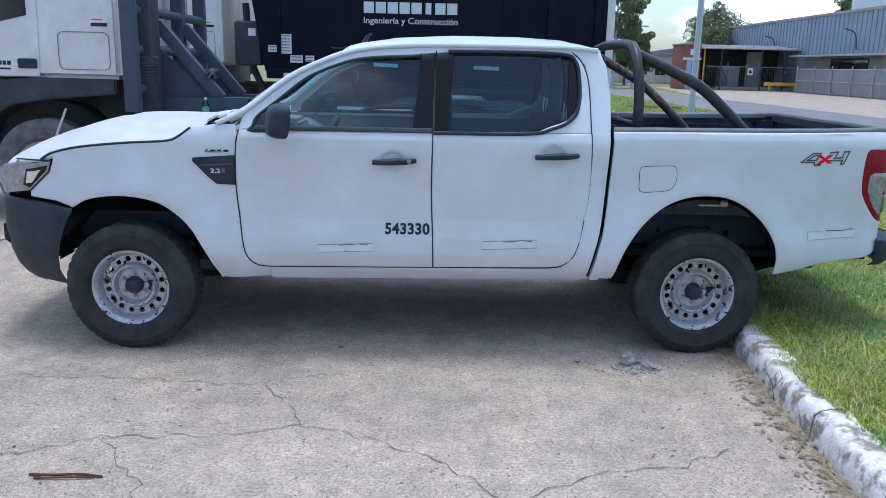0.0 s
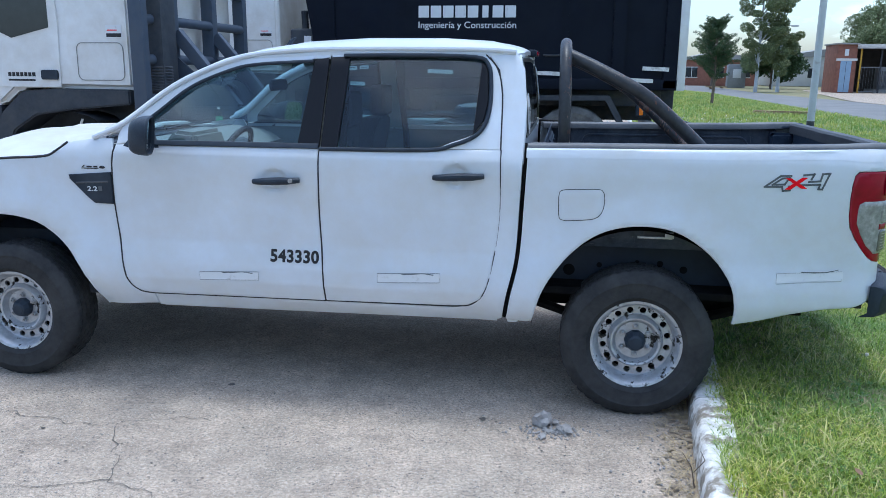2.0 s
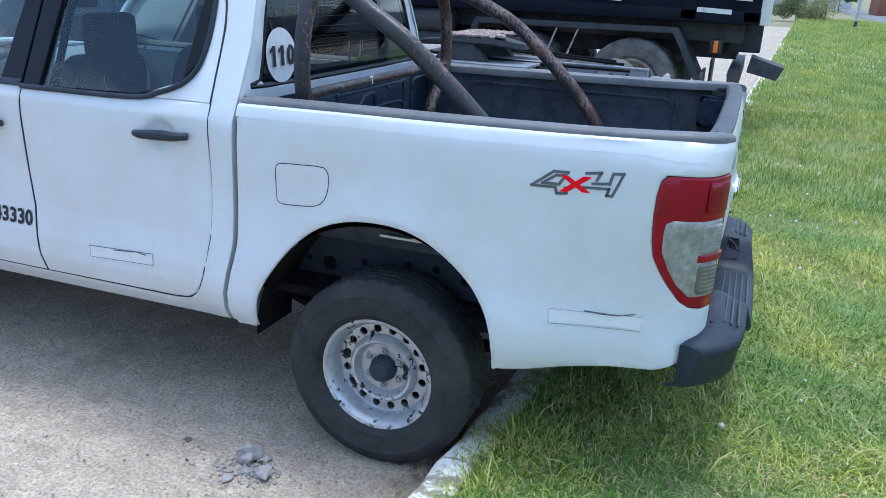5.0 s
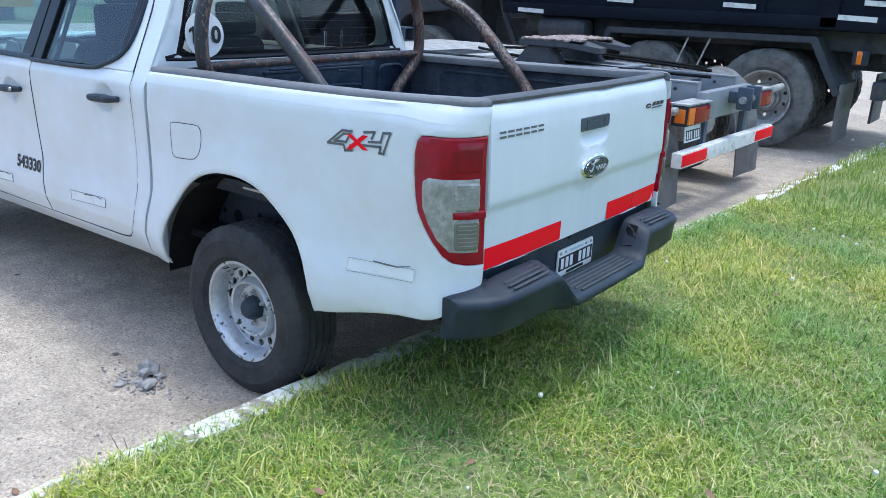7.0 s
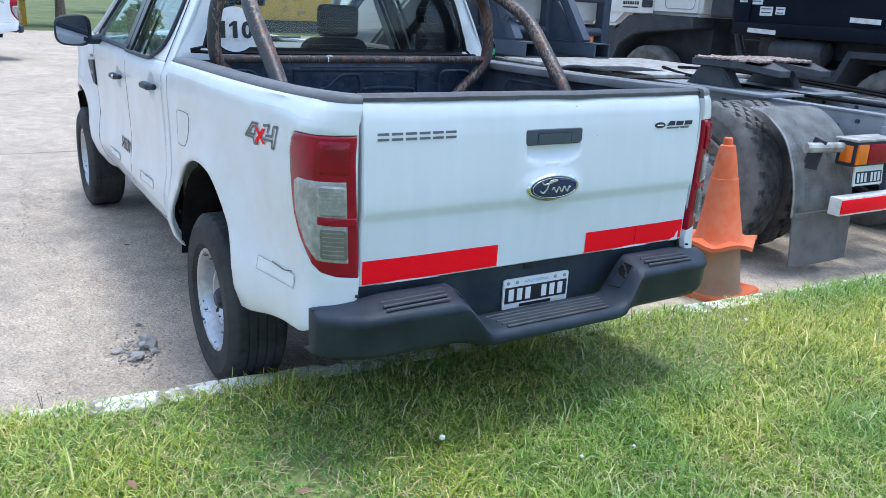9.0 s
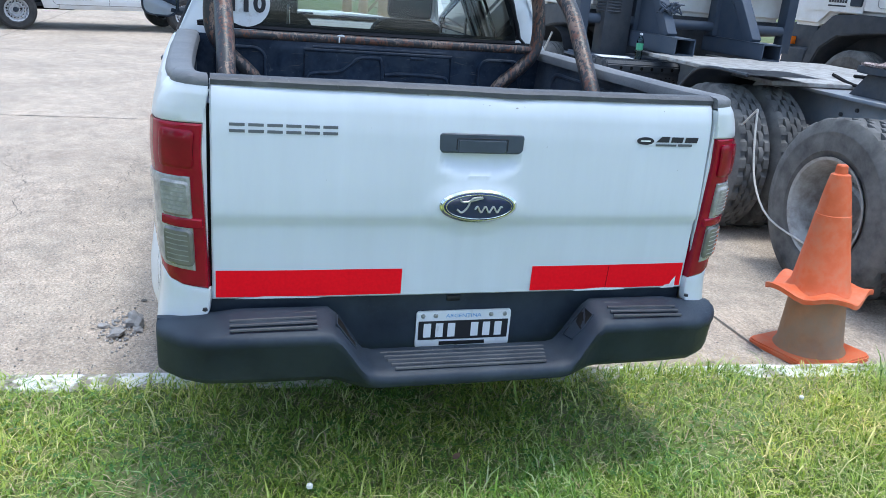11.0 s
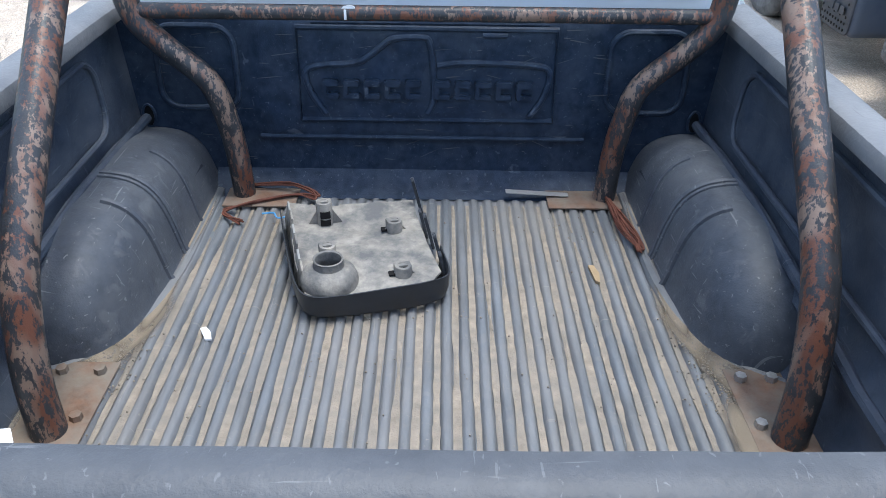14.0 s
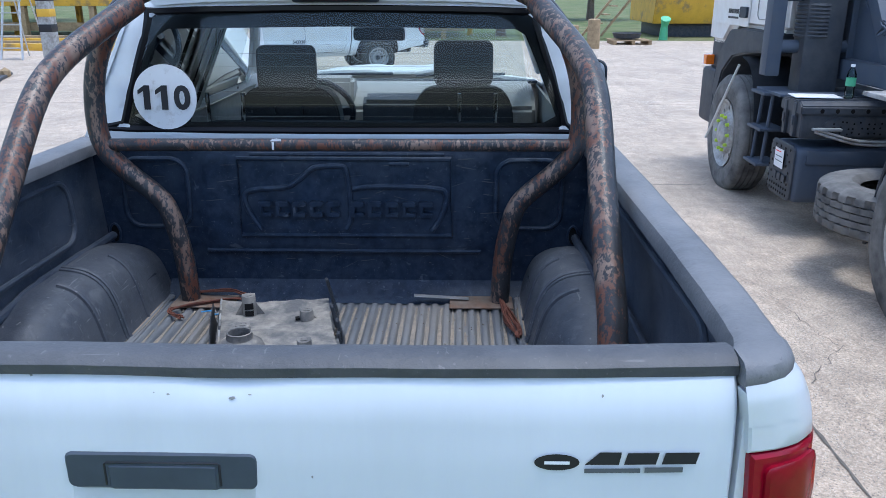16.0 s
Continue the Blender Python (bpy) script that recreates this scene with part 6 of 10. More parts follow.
for s in (-1, 1):
    part("liner_side", liner_side(s), LINERSIDE, pickup, "scratched black plastic bed liner side")

    # wheel arch bulge: flat top against the side, rounded over to a sloping inner face
    ARCH_W, ARCH_H = zip(*spline([(0.0, 1.0), (0.25, 0.99), (0.48, 0.95), (0.66, 0.86), (0.79, 0.72), (0.88, 0.52), (0.95, 0.28), (1.0, 0.10), (1.08, 0.0)], 2))
    bm = bmesh.new()
    rows = []
    for i in range(37):
        x = 2.74 + 0.80 * i / 36
        t = min(1.0, max(0.0, (x - 3.20) / 0.342))
        k = math.sqrt(max(0.0, 1 - t ** 2.7))
        ridge = 0.0
        drop = 0.05 * max(0.0, (3.0 - x) / 0.26) ** 2
        h, w = 0.012 + 0.206 * k + ridge * k - drop, 0.02 + 0.160 * k ** 0.8 + ridge
        rows.append([bm.verts.new((x, s * (0.735 - w * p), 0.80 + h * q)) for p, q in zip(ARCH_W, ARCH_H)])
    for r, q in zip(rows, rows[1:]):
        for j in range(len(r) - 1):
            bm.faces.new((r[j], r[j + 1], q[j + 1], q[j]))
    bm.faces.new(rows[0])
    bm.faces.new(rows[-1])
    part("liner_apron", sheet([[(3.44, 0.603), (4.22, 0.603), (4.22, 0.742), (3.60, 0.742), (3.572, 0.730), (3.52, 0.650)]], lambda u, v, d, s=s: Vector((u, s * v, 0.806 + d + 0.010 * max(0.0, (v - 0.66) / 0.08) ** 2)), 0.04, 0.004, 0), APRON, pickup, "flat dusty edge of the bed liner")
    foot = [(2.80, 0.548), (3.0, 0.545), (3.20, 0.545), (3.34, 0.562), (3.44, 0.600), (3.52, 0.650), (3.575, 0.735)]
    part("arch_flange", tube([(x, s * y, 0.804) for x, y in spline(foot, 5)], 0.016, 8), LINERFLOOR, pickup)
    cover = part("wheel_arch_cover", bm, ARCHLINER, pickup, "scuffed moulded wheel arch cover")
    for xr, a0, rr in ((2.98, 0.25, 0.006), (3.12, 0.12, 0.009), (3.135, 0.12, 0.006), (3.24, 0.2, 0.009)):
        t = min(1.0, max(0.0, (xr - 3.20) / 0.342))
        k = math.sqrt(max(0.0, 1 - t ** 2.7))
        h, w = 0.012 + 0.206 * k - 0.05 * max(0.0, (3.0 - xr) / 0.26) ** 2, 0.02 + 0.160 * k ** 0.8
        part("cover_rib", tube([(xr, s * (0.735 - w * p), 0.80 + h * q) for p, q in list(zip(ARCH_W, ARCH_H))[int(a0 * 16):-1]], rr, 6), ARCHLINER, cover)
    part("side_ledge", tube([(2.77, s * 0.722, 1.004), (3.2, s * 0.724, 1.012), (3.50, s * 0.728, 0.985), (3.75, s * 0.730, 0.955), (4.2, s * 0.732, 0.95)], 0.013, 8), LINERSIDE, pickup, "moulded ledge along the liner side")
    part("side_border", tube([(u, s * (bed_wall_y(v) - 0.003), v) for u, v in round_rect(2.95, 3.98, 1.045, 1.225, 0.06, 6)], 0.008, 8, True), LINERSIDE, pickup)
    part("front_border", tube([(2.756, s * u, v) for u, v in round_rect(0.475, 0.675, 1.03, 1.245, 0.05, 6)], 0.008, 8, True), LINER, pickup)
    part("corner_pocket", prism(round_rect(4.10, 4.235, 1.12, 1.262, 0.02), s * 0.755, s * 0.675, "y", 0.015), LINER, pickup)
    part("liner_rim", tube([(2.73, s * 0.762, 1.274), (3.6, s * 0.764, 1.281), (4.08, s * 0.748, 1.292), (4.22, s * 0.70, 1.298)], 0.010, 8), LINER, pickup)
    part("tie_down", prism(ellipse(s * 0.715, 1.010, 0.014, 0.028, 16), 2.7665, 2.7685, "x"), BLACKMATTE, pickup)
    part("tie_rim", tube([(2.768, s * 0.715 + u, 1.010 + v) for u, v in ellipse(0, 0, 0.016, 0.031, 16)], 0.004, 6, True), LINER, pickup)


def front_wall(u, v, d=0.0):
    x = 2.752 + 0.014 * min(1.0, max(0.0, min((0.45 - abs(u - 0.004)) / 0.02, (v - 0.945) / 0.02, (1.275 - v) / 0.02)))
    x += 0.007 * min(1.0, max(0.0, min((0.326 - abs(u - 0.012)) / 0.008, (v - 1.004) / 0.008, (1.252 - v) / 0.008)))
    return Vector((x + d, u, v))


wall = part("liner_front_wall", sheet([[(-0.76, 0.80), (0.76, 0.80), (0.765, 1.292), (-0.765, 1.292)]], front_wall, 0.02, 0.006, 0), LINER, pickup, "black plastic bed liner front wall with a raised panel")
part("wall_foot", prism([(2.750, 0.80), (2.750, 0.858), (2.763, 0.842), (2.782, 0.824), (2.804, 0.812), (2.832, 0.805)], -0.56, 0.58, "y"), LINER, wall)
panel = [(-0.312, 1.249), (-0.314, 1.008), (0.340, 1.010), (0.336, 1.250)]
part("panel_edge", tube([front_wall(u, v, 0.001) for u, v in panel], 0.0085, 8, True), LINER, wall)
emb = [(-0.250, 1.026), (-0.285, 1.085), (-0.296, 1.128), (-0.285, 1.148), (-0.245, 1.157), (-0.165, 1.164), (-0.125, 1.188), (-0.085, 1.220), (-0.055, 1.228), (0.000, 1.229), (0.016, 1.222), (0.024, 1.185), (0.030, 1.110), (0.028, 1.060), (0.014, 1.030)]
emb2 = [(0.038, 1.158), (0.10, 1.166), (0.20, 1.166), (0.295, 1.160), (0.320, 1.148), (0.322, 1.115), (0.305, 1.065), (0.279, 1.026)]
part("embossed_outline", bm_join(tube([front_wall(u, v, 0.003) for u, v in spline(emb, 4)], 0.0085, 8), tube([front_wall(u, v, 0.003) for u, v in spline(emb2, 4)], 0.0085, 8)), LINER, wall, "embossed outline of a truck cab")
for k in range(10):
    y0 = -0.255 + k * 0.0525 + (0.022 if k > 4 else 0)
    part("embossed_bar", bm_join(prism(round_rect(y0, y0 + 0.043, 1.102, 1.121, 0.006, 2), 2.768, 2.789, "x", 0.003), prism(round_rect(y0, y0 + 0.014, 1.070, 1.110, 0.005, 2), 2.768, 2.7885, "x", 0.003),
                                 prism(round_rect(y0 + 0.002, y0 + 0.043, 1.070, 1.085, 0.005, 2), 2.768, 2.788, "x", 0.003)), LINER, wall)
for y0, y1, z in ((-0.275, 0.315, 1.262), (0.15, 0.21, 1.236), (-0.43, 0.43, 0.955)):
    part("moulded_rib", tube([(front_wall(y0, z).x + 0.002, y0, z), (front_wall(y1, z).x + 0.002, y1, z)], 0.007, 8), LINER, wall)
part("gate_liner", sheet([[(-0.66, 0.80), (0.66, 0.80), (0.66, 1.29), (-0.66, 1.29)]], lambda u, v, d: Vector((4.228 - d - 0.010 * (1 if 0.9 < v < 1.2 and (abs(u) % 0.3) < 0.2 else 0), u, v)), 0.04, 0.006, 0), LINER, tailgate)

# roll bar in the bed
rollbar = thing("roll_bar", (3.2, 0, 0.80), "rusty black tubular roll bar bolted into the pickup bed", "roll bar")
hoop_l = [(2.830, -0.474, 0.812), (2.836, -0.480, 0.95), (2.84, -0.498, 1.06), (2.84, -0.528, 1.138), (2.84, -0.620, 1.222), (2.84, -0.676, 1.285), (2.84, -0.694, 1.37), (2.838, -0.682, 1.50), (2.836, -0.640, 1.61), (2.834, -0.57, 1.70), (2.832, -0.48, 1.748)]
hoop_r = [(x, -y + 0.016, z) for x, y, z in hoop_l]
hoop = spline(hoop_l, 4) + spline([(2.832, -0.3, 1.762), (2.832, 0.0, 1.766), (2.832, 0.28, 1.762)], 4) + spline(hoop_r, 4)[::-1]
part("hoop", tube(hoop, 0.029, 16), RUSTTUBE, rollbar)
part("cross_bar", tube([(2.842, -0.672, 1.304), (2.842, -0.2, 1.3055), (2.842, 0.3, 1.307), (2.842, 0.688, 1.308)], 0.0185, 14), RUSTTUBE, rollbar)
part("paint_blot", moved(prism([(-0.018, -0.002), (-0.010, -0.006), (0.004, -0.003), (0.017, -0.005), (0.013, 0.004), (0.002, 0.006), (-0.012, 0.004)], -0.002, 0.002, "x"), Matrix.Translation((2.853, -0.170, 1.320))), DECALWHITE, rollbar, "white paint blot on the cross bar")
part("paint_drip", moved(box(-0.0015, 0.0015, -0.003, 0.003, -0.012, 0.012, 0.001), Matrix.Translation((2.861, -0.178, 1.306))), DECALWHITE, rollbar)
BRACE_X = (2.850, 2.95, 3.08, 3.18, 3.27, 3.42, 3.54, 3.625, 3.67, 3.70, 3.715)
BRACE_Z = (1.700, 1.655, 1.590, 1.535, 1.468, 1.335, 1.215, 1.11, 1.02, 0.92, 0.812)
BRACE_W = (0.555, 0.590, 0.638, 0.660, 0.665, 0.658, 0.656, 0.658, 0.656, 0.652, 0.644)
for s in (-1, 1):
    pts = [(x, s * w + 0.018, z) for x, z, w in zip(BRACE_X, BRACE_Z, BRACE_W)]
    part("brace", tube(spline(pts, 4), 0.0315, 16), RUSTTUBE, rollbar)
for x0, x1, y0, y1 in ((2.80, 2.90, -0.52, -0.33), (2.79, 2.89, 0.335, 0.53), (3.53, 3.76, -0.69, -0.565), (3.53, 3.76, 0.600, 0.712)):
    pl = part("foot_plate", box(x0, x1, y0, y1, 0.8125, 0.8175, 0.002), RUSTPLATE, rollbar, "rusty bolted foot plate")
    inner = -1 if y0 < 0 else 1
    for bx, by in ((x0 + 0.03, y0 + 0.025), (x0 + 0.03, y1 - 0.028), (x1 - 0.075, y1 - 0.025 if y0 < 0 else y0 + 0.022)):
        if x1 - x0 > 0.2:
            part("bolt", moved(lathe([(0, 0.012), (0.011, 0.012), (0.012, 0.0)], 6, "z"), Matrix.Translation((bx, by, 0.8175))), BOLT if by > 0 else RUSTPLATE, pl)
# rust-wire hanks and litter on the bed floor
def hank(pts, n, seed, label):
    rnd = random.Random(seed)
    h = thing("wire_hank", pts[0], label, "wire", "rusty wire hanks")
    for _ in range(n):
        part("wire", tube(spline([(x + rnd.uniform(-1, 1) * 0.008, y + rnd.uniform(-1, 1) * 0.008, z + rnd.uniform(0, 0.01)) for x, y, z in pts], 4), 0.0028, 5), RUSTWIRE, h)


hank([(2.80, -0.46, 0.822), (2.815, -0.36, 0.835), (2.84, -0.29, 0.828), (2.87, -0.28, 0.822), (2.85, -0.34, 0.82), (2.90, -0.46, 0.82), (2.95, -0.50, 0.82), (2.99, -0.45, 0.818)], 4, 4, "rusty wire hank lying by the roll bar foot")
hank([(2.83, 0.49, 0.83), (2.90, 0.50, 0.82), (3.0, 0.505, 0.82), (3.08, 0.525, 0.82), (3.11, 0.53, 0.818), (3.06, 0.535, 0.82), (2.96, 0.515, 0.82), (2.86, 0.495, 0.825)], 6, 6, "twisted rusty wire hank lying on the bed floor")
tagged(part("metal_strip", moved(box(-0.085, 0.085, -0.010, 0.010, 0, 0.003, 0.001), pose(2.828, 0.309, 0.826, 0, 4, 92)), ALU), "thin grey metal strip on the bed floor", "metal strip")
tagged(part("wood_chip", moved(prism([(-0.035, -0.006), (0.03, -0.008), (0.036, 0.0), (0.0, 0.01), (-0.033, 0.006)], 0, 0.007, "z"), pose(3.203, 0.406, 0.813, 0, 0, 8)), WOOD), "small pale wood chip on the bed floor", "wood chip")
tagged(part("paper_scrap", moved(prism([(-0.022, -0.006), (0.02, -0.008), (0.024, 0.004), (0.0, 0.009), (-0.02, 0.006)], 0, 0.004, "z"), pose(3.436, -0.425, 0.813, 0, 0, 30)), DECALWHITE), "torn white paper scrap on the bed floor", "paper")
tagged(part("cable_tie", moved(tube(spline([(0, 0, 0), (0.03, 0.01, 0.006), (0.05, 0.0, 0.003), (0.065, 0.02, 0.0)], 4), 0.0025, 5), pose(2.95, -0.405, 0.822, 0, 0, 60)), DECALBLUE), "short blue cable tie on the bed floor", "cable tie")
cup_bm = lathe([(0.0, 0.0), (0.032, 0.0), (0.040, 0.085), (0.042, 0.088), (0.038, 0.086), (0.031, 0.004)], 20, "z")
tagged(part("plastic_cup", moved(cup_bm, pose(3.78, -0.652, 0.845, 78, 12, 30)), DECALWHITE), "crushed white plastic cup in the bed corner", "cup")
rnd = random.Random(21)
bm = bmesh.new()
for _ in range(1100):
    s = rnd.choice((-1, 1))
    x, yy = (rnd.gauss(3.52, 0.07), s * rnd.gauss(0.60, 0.035)) if rnd.random() < 0.75 else (rnd.uniform(2.9, 4.1), rnd.uniform(-0.58, 0.58))
    r = rnd.uniform(0.0008, 0.0028)
    bmesh.ops.create_icosphere(bm, subdivisions=1, radius=r, matrix=Matrix.Translation((x, yy, 0.812 + r)))
tagged(part("grit", bm, DUST), "sandy grit scattered on the bed floor", "grit", kind="stuff")
disc = bmesh.new()
bmesh.ops.create_circle(disc, cap_ends=True, segments=32, radius=1.0)
DISC = mesh_of("dust_patch", disc, SANDFILM)
for s in (-1, 1):
    for k, (cx, cy, rx, ry, turn) in enumerate(((3.47, 0.585, 0.20, 0.045, 20), (3.56, 0.630, 0.13, 0.06, 25), (3.33, 0.552, 0.13, 0.022, 4), (3.72, 0.59, 0.14, 0.03, 0), (3.62, 0.655, 0.13, 0.055, 10), (3.92, 0.60, 0.16, 0.03, 0), (3.0, 0.55, 0.2, 0.02, 0))):
        m = Matrix.Translation((cx, s * cy, 0.8142 + 0.0007 * k)) @ Matrix.Rotation(radians(s * turn), 4, "Z") @ Matrix.Diagonal((rx, ry, 0.004, 1))
        tagged(part("dust_patch", DISC, None, None, "", m), "patch of sandy dust on the bed floor beside the roll bar foot", "dust", kind="stuff")
# pale scratches on the liner
rnd = random.Random(77)
bm = bmesh.new()
for _ in range(90):
    y, z, ln, a = rnd.uniform(-0.70, 0.70), rnd.uniform(0.88, 1.25), abs(rnd.gauss(0, 0.03)) + 0.004, rnd.gauss(0, 0.2)
    w = rnd.uniform(0.0004, 0.0012)
    p, d = Vector((front_wall(y, z, 0.0018).x + 0.0015, y, z)), Vector((0, math.cos(a), math.sin(a))) * ln
    n = Vector((0, -math.sin(a), math.cos(a))) * w
    bm.faces.new([bm.verts.new(q) for q in (p - n, p + d * 0.5 - n * 1.4, p + d, p + d * 0.5 + n * 1.4, p + n)])
for _ in range(160):
    s = rnd.choice((-1, 1))
    x, z, ln, a, w = rnd.uniform(2.8, 4.2), rnd.uniform(1.0, 1.25), abs(rnd.gauss(0, 0.02)) + 0.004, rnd.uniform(0, 3.14), rnd.uniform(0.0004, 0.0012)
    p, d = Vector((x, s * (bed_wall_y(z) - 0.003 + (0.014 if 3.03 < x < 3.92 and 1.03 < z < 1.17 else 0)), z)), Vector((math.cos(a), 0, math.sin(a))) * ln
    n = Vector((-math.sin(a), 0, math.cos(a))) * w
    bm.faces.new([bm.verts.new(q) for q in (p - n, p + d * 0.5 - n * 1.4, p + d, p + d * 0.5 + n * 1.4, p + n)])
tagged(part("scratch", bm, CAPPLASTIC, pickup, "pale scratches on the liner"), "pale scratches on the liner", kind="stuff")

# broken plastic bumper end lying in the bed
shell = thing("bumper_fragment", (3.10, -0.16, 0.815), "broken dark grey plastic bumper end lying upside down in the bed", "bumper end")
SM = pose(3.155, -0.128, 0.813, 0, 0, 14.6) @ Matrix.Scale(0.92, 4)


def frag(u, v, d=0.0):
    return SM @ Vector((u, v, 0.057 + 0.006 * math.sin(u * 18) * math.cos(v * 14) + 0.005 * noise.noise((u * 22, v * 22, 3.0)) + 0.012 * max(0.0, (-u - 0.10) / 0.13) ** 2 + d))


FRAG = material("dusty_inner_plastic", (0.235, 0.218, 0.190), 0.75, var=0.3, scale=30, second=(0.100, 0.100, 0.100), amount=0.46, spread=13, edge=0.2, bump=0.004, grain=34)
FRAGDARK = material("dark_outer_plastic", (0.022, 0.025, 0.03), 0.4, var=0.2, scale=12)
outline = [(-0.236, -0.165), (-0.208, -0.11), (-0.192, -0.04), (-0.192, 0.04), (-0.188, 0.11), (-0.180, 0.168), (-0.10, 0.160), (0.05, 0.158), (0.175, 0.158), (0.215, 0.12), (0.222, 0.0), (0.215, -0.12), (0.195, -0.165), (0.05, -0.175)]
part("inner_skin", sheet([outline], frag, 0.018, 0.004, 0), FRAG, shell)
wallp = [(-0.20, -0.19), (0.0, -0.192), (0.17, -0.185), (0.222, -0.16), (0.238, -0.10), (0.242, 0.02), (0.236, 0.12), (0.20, 0.172), (0.08, 0.182)]
bm = bmesh.new()
rows = []
for i, (u, v) in enumerate(spline(wallp, 4)):
    top = 0.074 + 0.004 * math.sin(i * 0.35)
    rows.append([bm.verts.new(SM @ Vector((u * a, v * a, z))) for a, z in ((0.90, 0.0), (0.965, 0.010), (0.99, 0.03), (1.0, top), (0.985, top), (0.975, 0.05))])
for r, q in zip(rows, rows[1:]):
    for j in range(5):
        bm.faces.new((r[j], r[j + 1], q[j + 1], q[j]))
part("outer_wall", bm, FRAGDARK, shell, "dark outer skin")
NECK = SM @ Matrix.Translation((0.152, -0.104, 0))
part("lamp_neck", moved(lathe([(0.066, 0.040), (0.068, 0.058), (0.066, 0.072), (0.060, 0.086), (0.046, 0.096), (0.036, 0.100), (0.034, 0.114), (0.0355, 0.119), (0.033, 0.121), (0.030, 0.118), (0.0295, 0.10), (0.034, 0.085), (0.04, 0.062)], 32, "z"), NECK), FRAG, shell, "round lamp socket")
part("socket_bore", moved(lathe([(0.0, 0.075), (0.036, 0.075)], 20, "z"), NECK), BLACKMATTE, shell)
for u, v, h in ((-0.122, -0.079, 0.056), (0.066, -0.096, 0.040), (-0.042, 0.089, 0.024), (0.163, 0.068, 0.020)):
    body = bm_join(lathe([(0.021, 0.045), (0.0205, 0.060 + h), (0.019, 0.0625 + h), (0.012, 0.0625 + h), (0.011, 0.055 + h), (0.0, 0.055 + h)], 20, "z"), box(-0.019, 0.0, -0.020, 0.020, 0.045, 0.0615 + h, 0.003, 2))
    boss = part("screw_boss", moved(body, SM @ Matrix.Translation((u, v, 0))), FRAG, shell)
    part("boss_hole", moved(lathe([(0.0, 0.0556 + h), (0.0075, 0.0556 + h)], 12, "z"), SM @ Matrix.Translation((u, v, 0))), BLACKMATTE, boss)
    if h > 0.05:
        for z0, z1 in ((0.058, 0.074), (0.079, 0.098)):
            part("boss_slot", moved(box(0.010, 0.0222, -0.013, 0.013, z0, z1, 0.001), SM @ Matrix.Translation((u, v, 0))), BLACKMATTE, boss)
    else:
        part("boss_slot", moved(box(-0.012, 0.006, -0.034, -0.016, 0.0585, 0.0635, 0.001), SM @ Matrix.Translation((u, v, 0))), BLACKMATTE, boss)
    for q in (-1, 1):
        part("boss_rib", moved(prism([(q * 0.020, 0.05), (q * (0.028 + 0.35 * h), 0.05), (q * 0.020, 0.05 + h * 0.8)], -0.002, 0.002, "x"), SM @ Matrix.Translation((u, v, 0))), FRAG, boss)
for u, v, h in ((-0.150, 0.196, 0.118), (-0.085, 0.186, 0.058), (-0.03, 0.190, 0.075), (0.05, 0.192, 0.062), (0.12, 0.186, 0.05)):
    tab = moved(prism([(-0.016, 0.012), (0.034, 0.012), (0.026, 0.030), (0.010, 0.03 + h * 0.55), (0.008, 0.022 + h), (0.0, 0.03 + h), (-0.010, 0.026 + h), (-0.014, 0.03 + h * 0.5)], -0.004, 0.004, "y", 0.0015), SM @ Matrix.Translation((u, v, 0)) @ Euler((radians(14), 0, radians(-8))).to_matrix().to_4x4())
    part("clip_tab", tab, FRAGDARK, shell)
for k in range(6):
    part("clip_tab", moved(box(-0.024, 0.024, -0.003, 0.003, 0.02, 0.078 + 0.006 * (k % 2), 0.002), SM @ Matrix.Translation((-0.20 + 0.062 * k, -0.180, 0)) @ Euler((radians(-12), 0, 0)).to_matrix().to_4x4()), FRAG if k % 2 else DASH, shell)

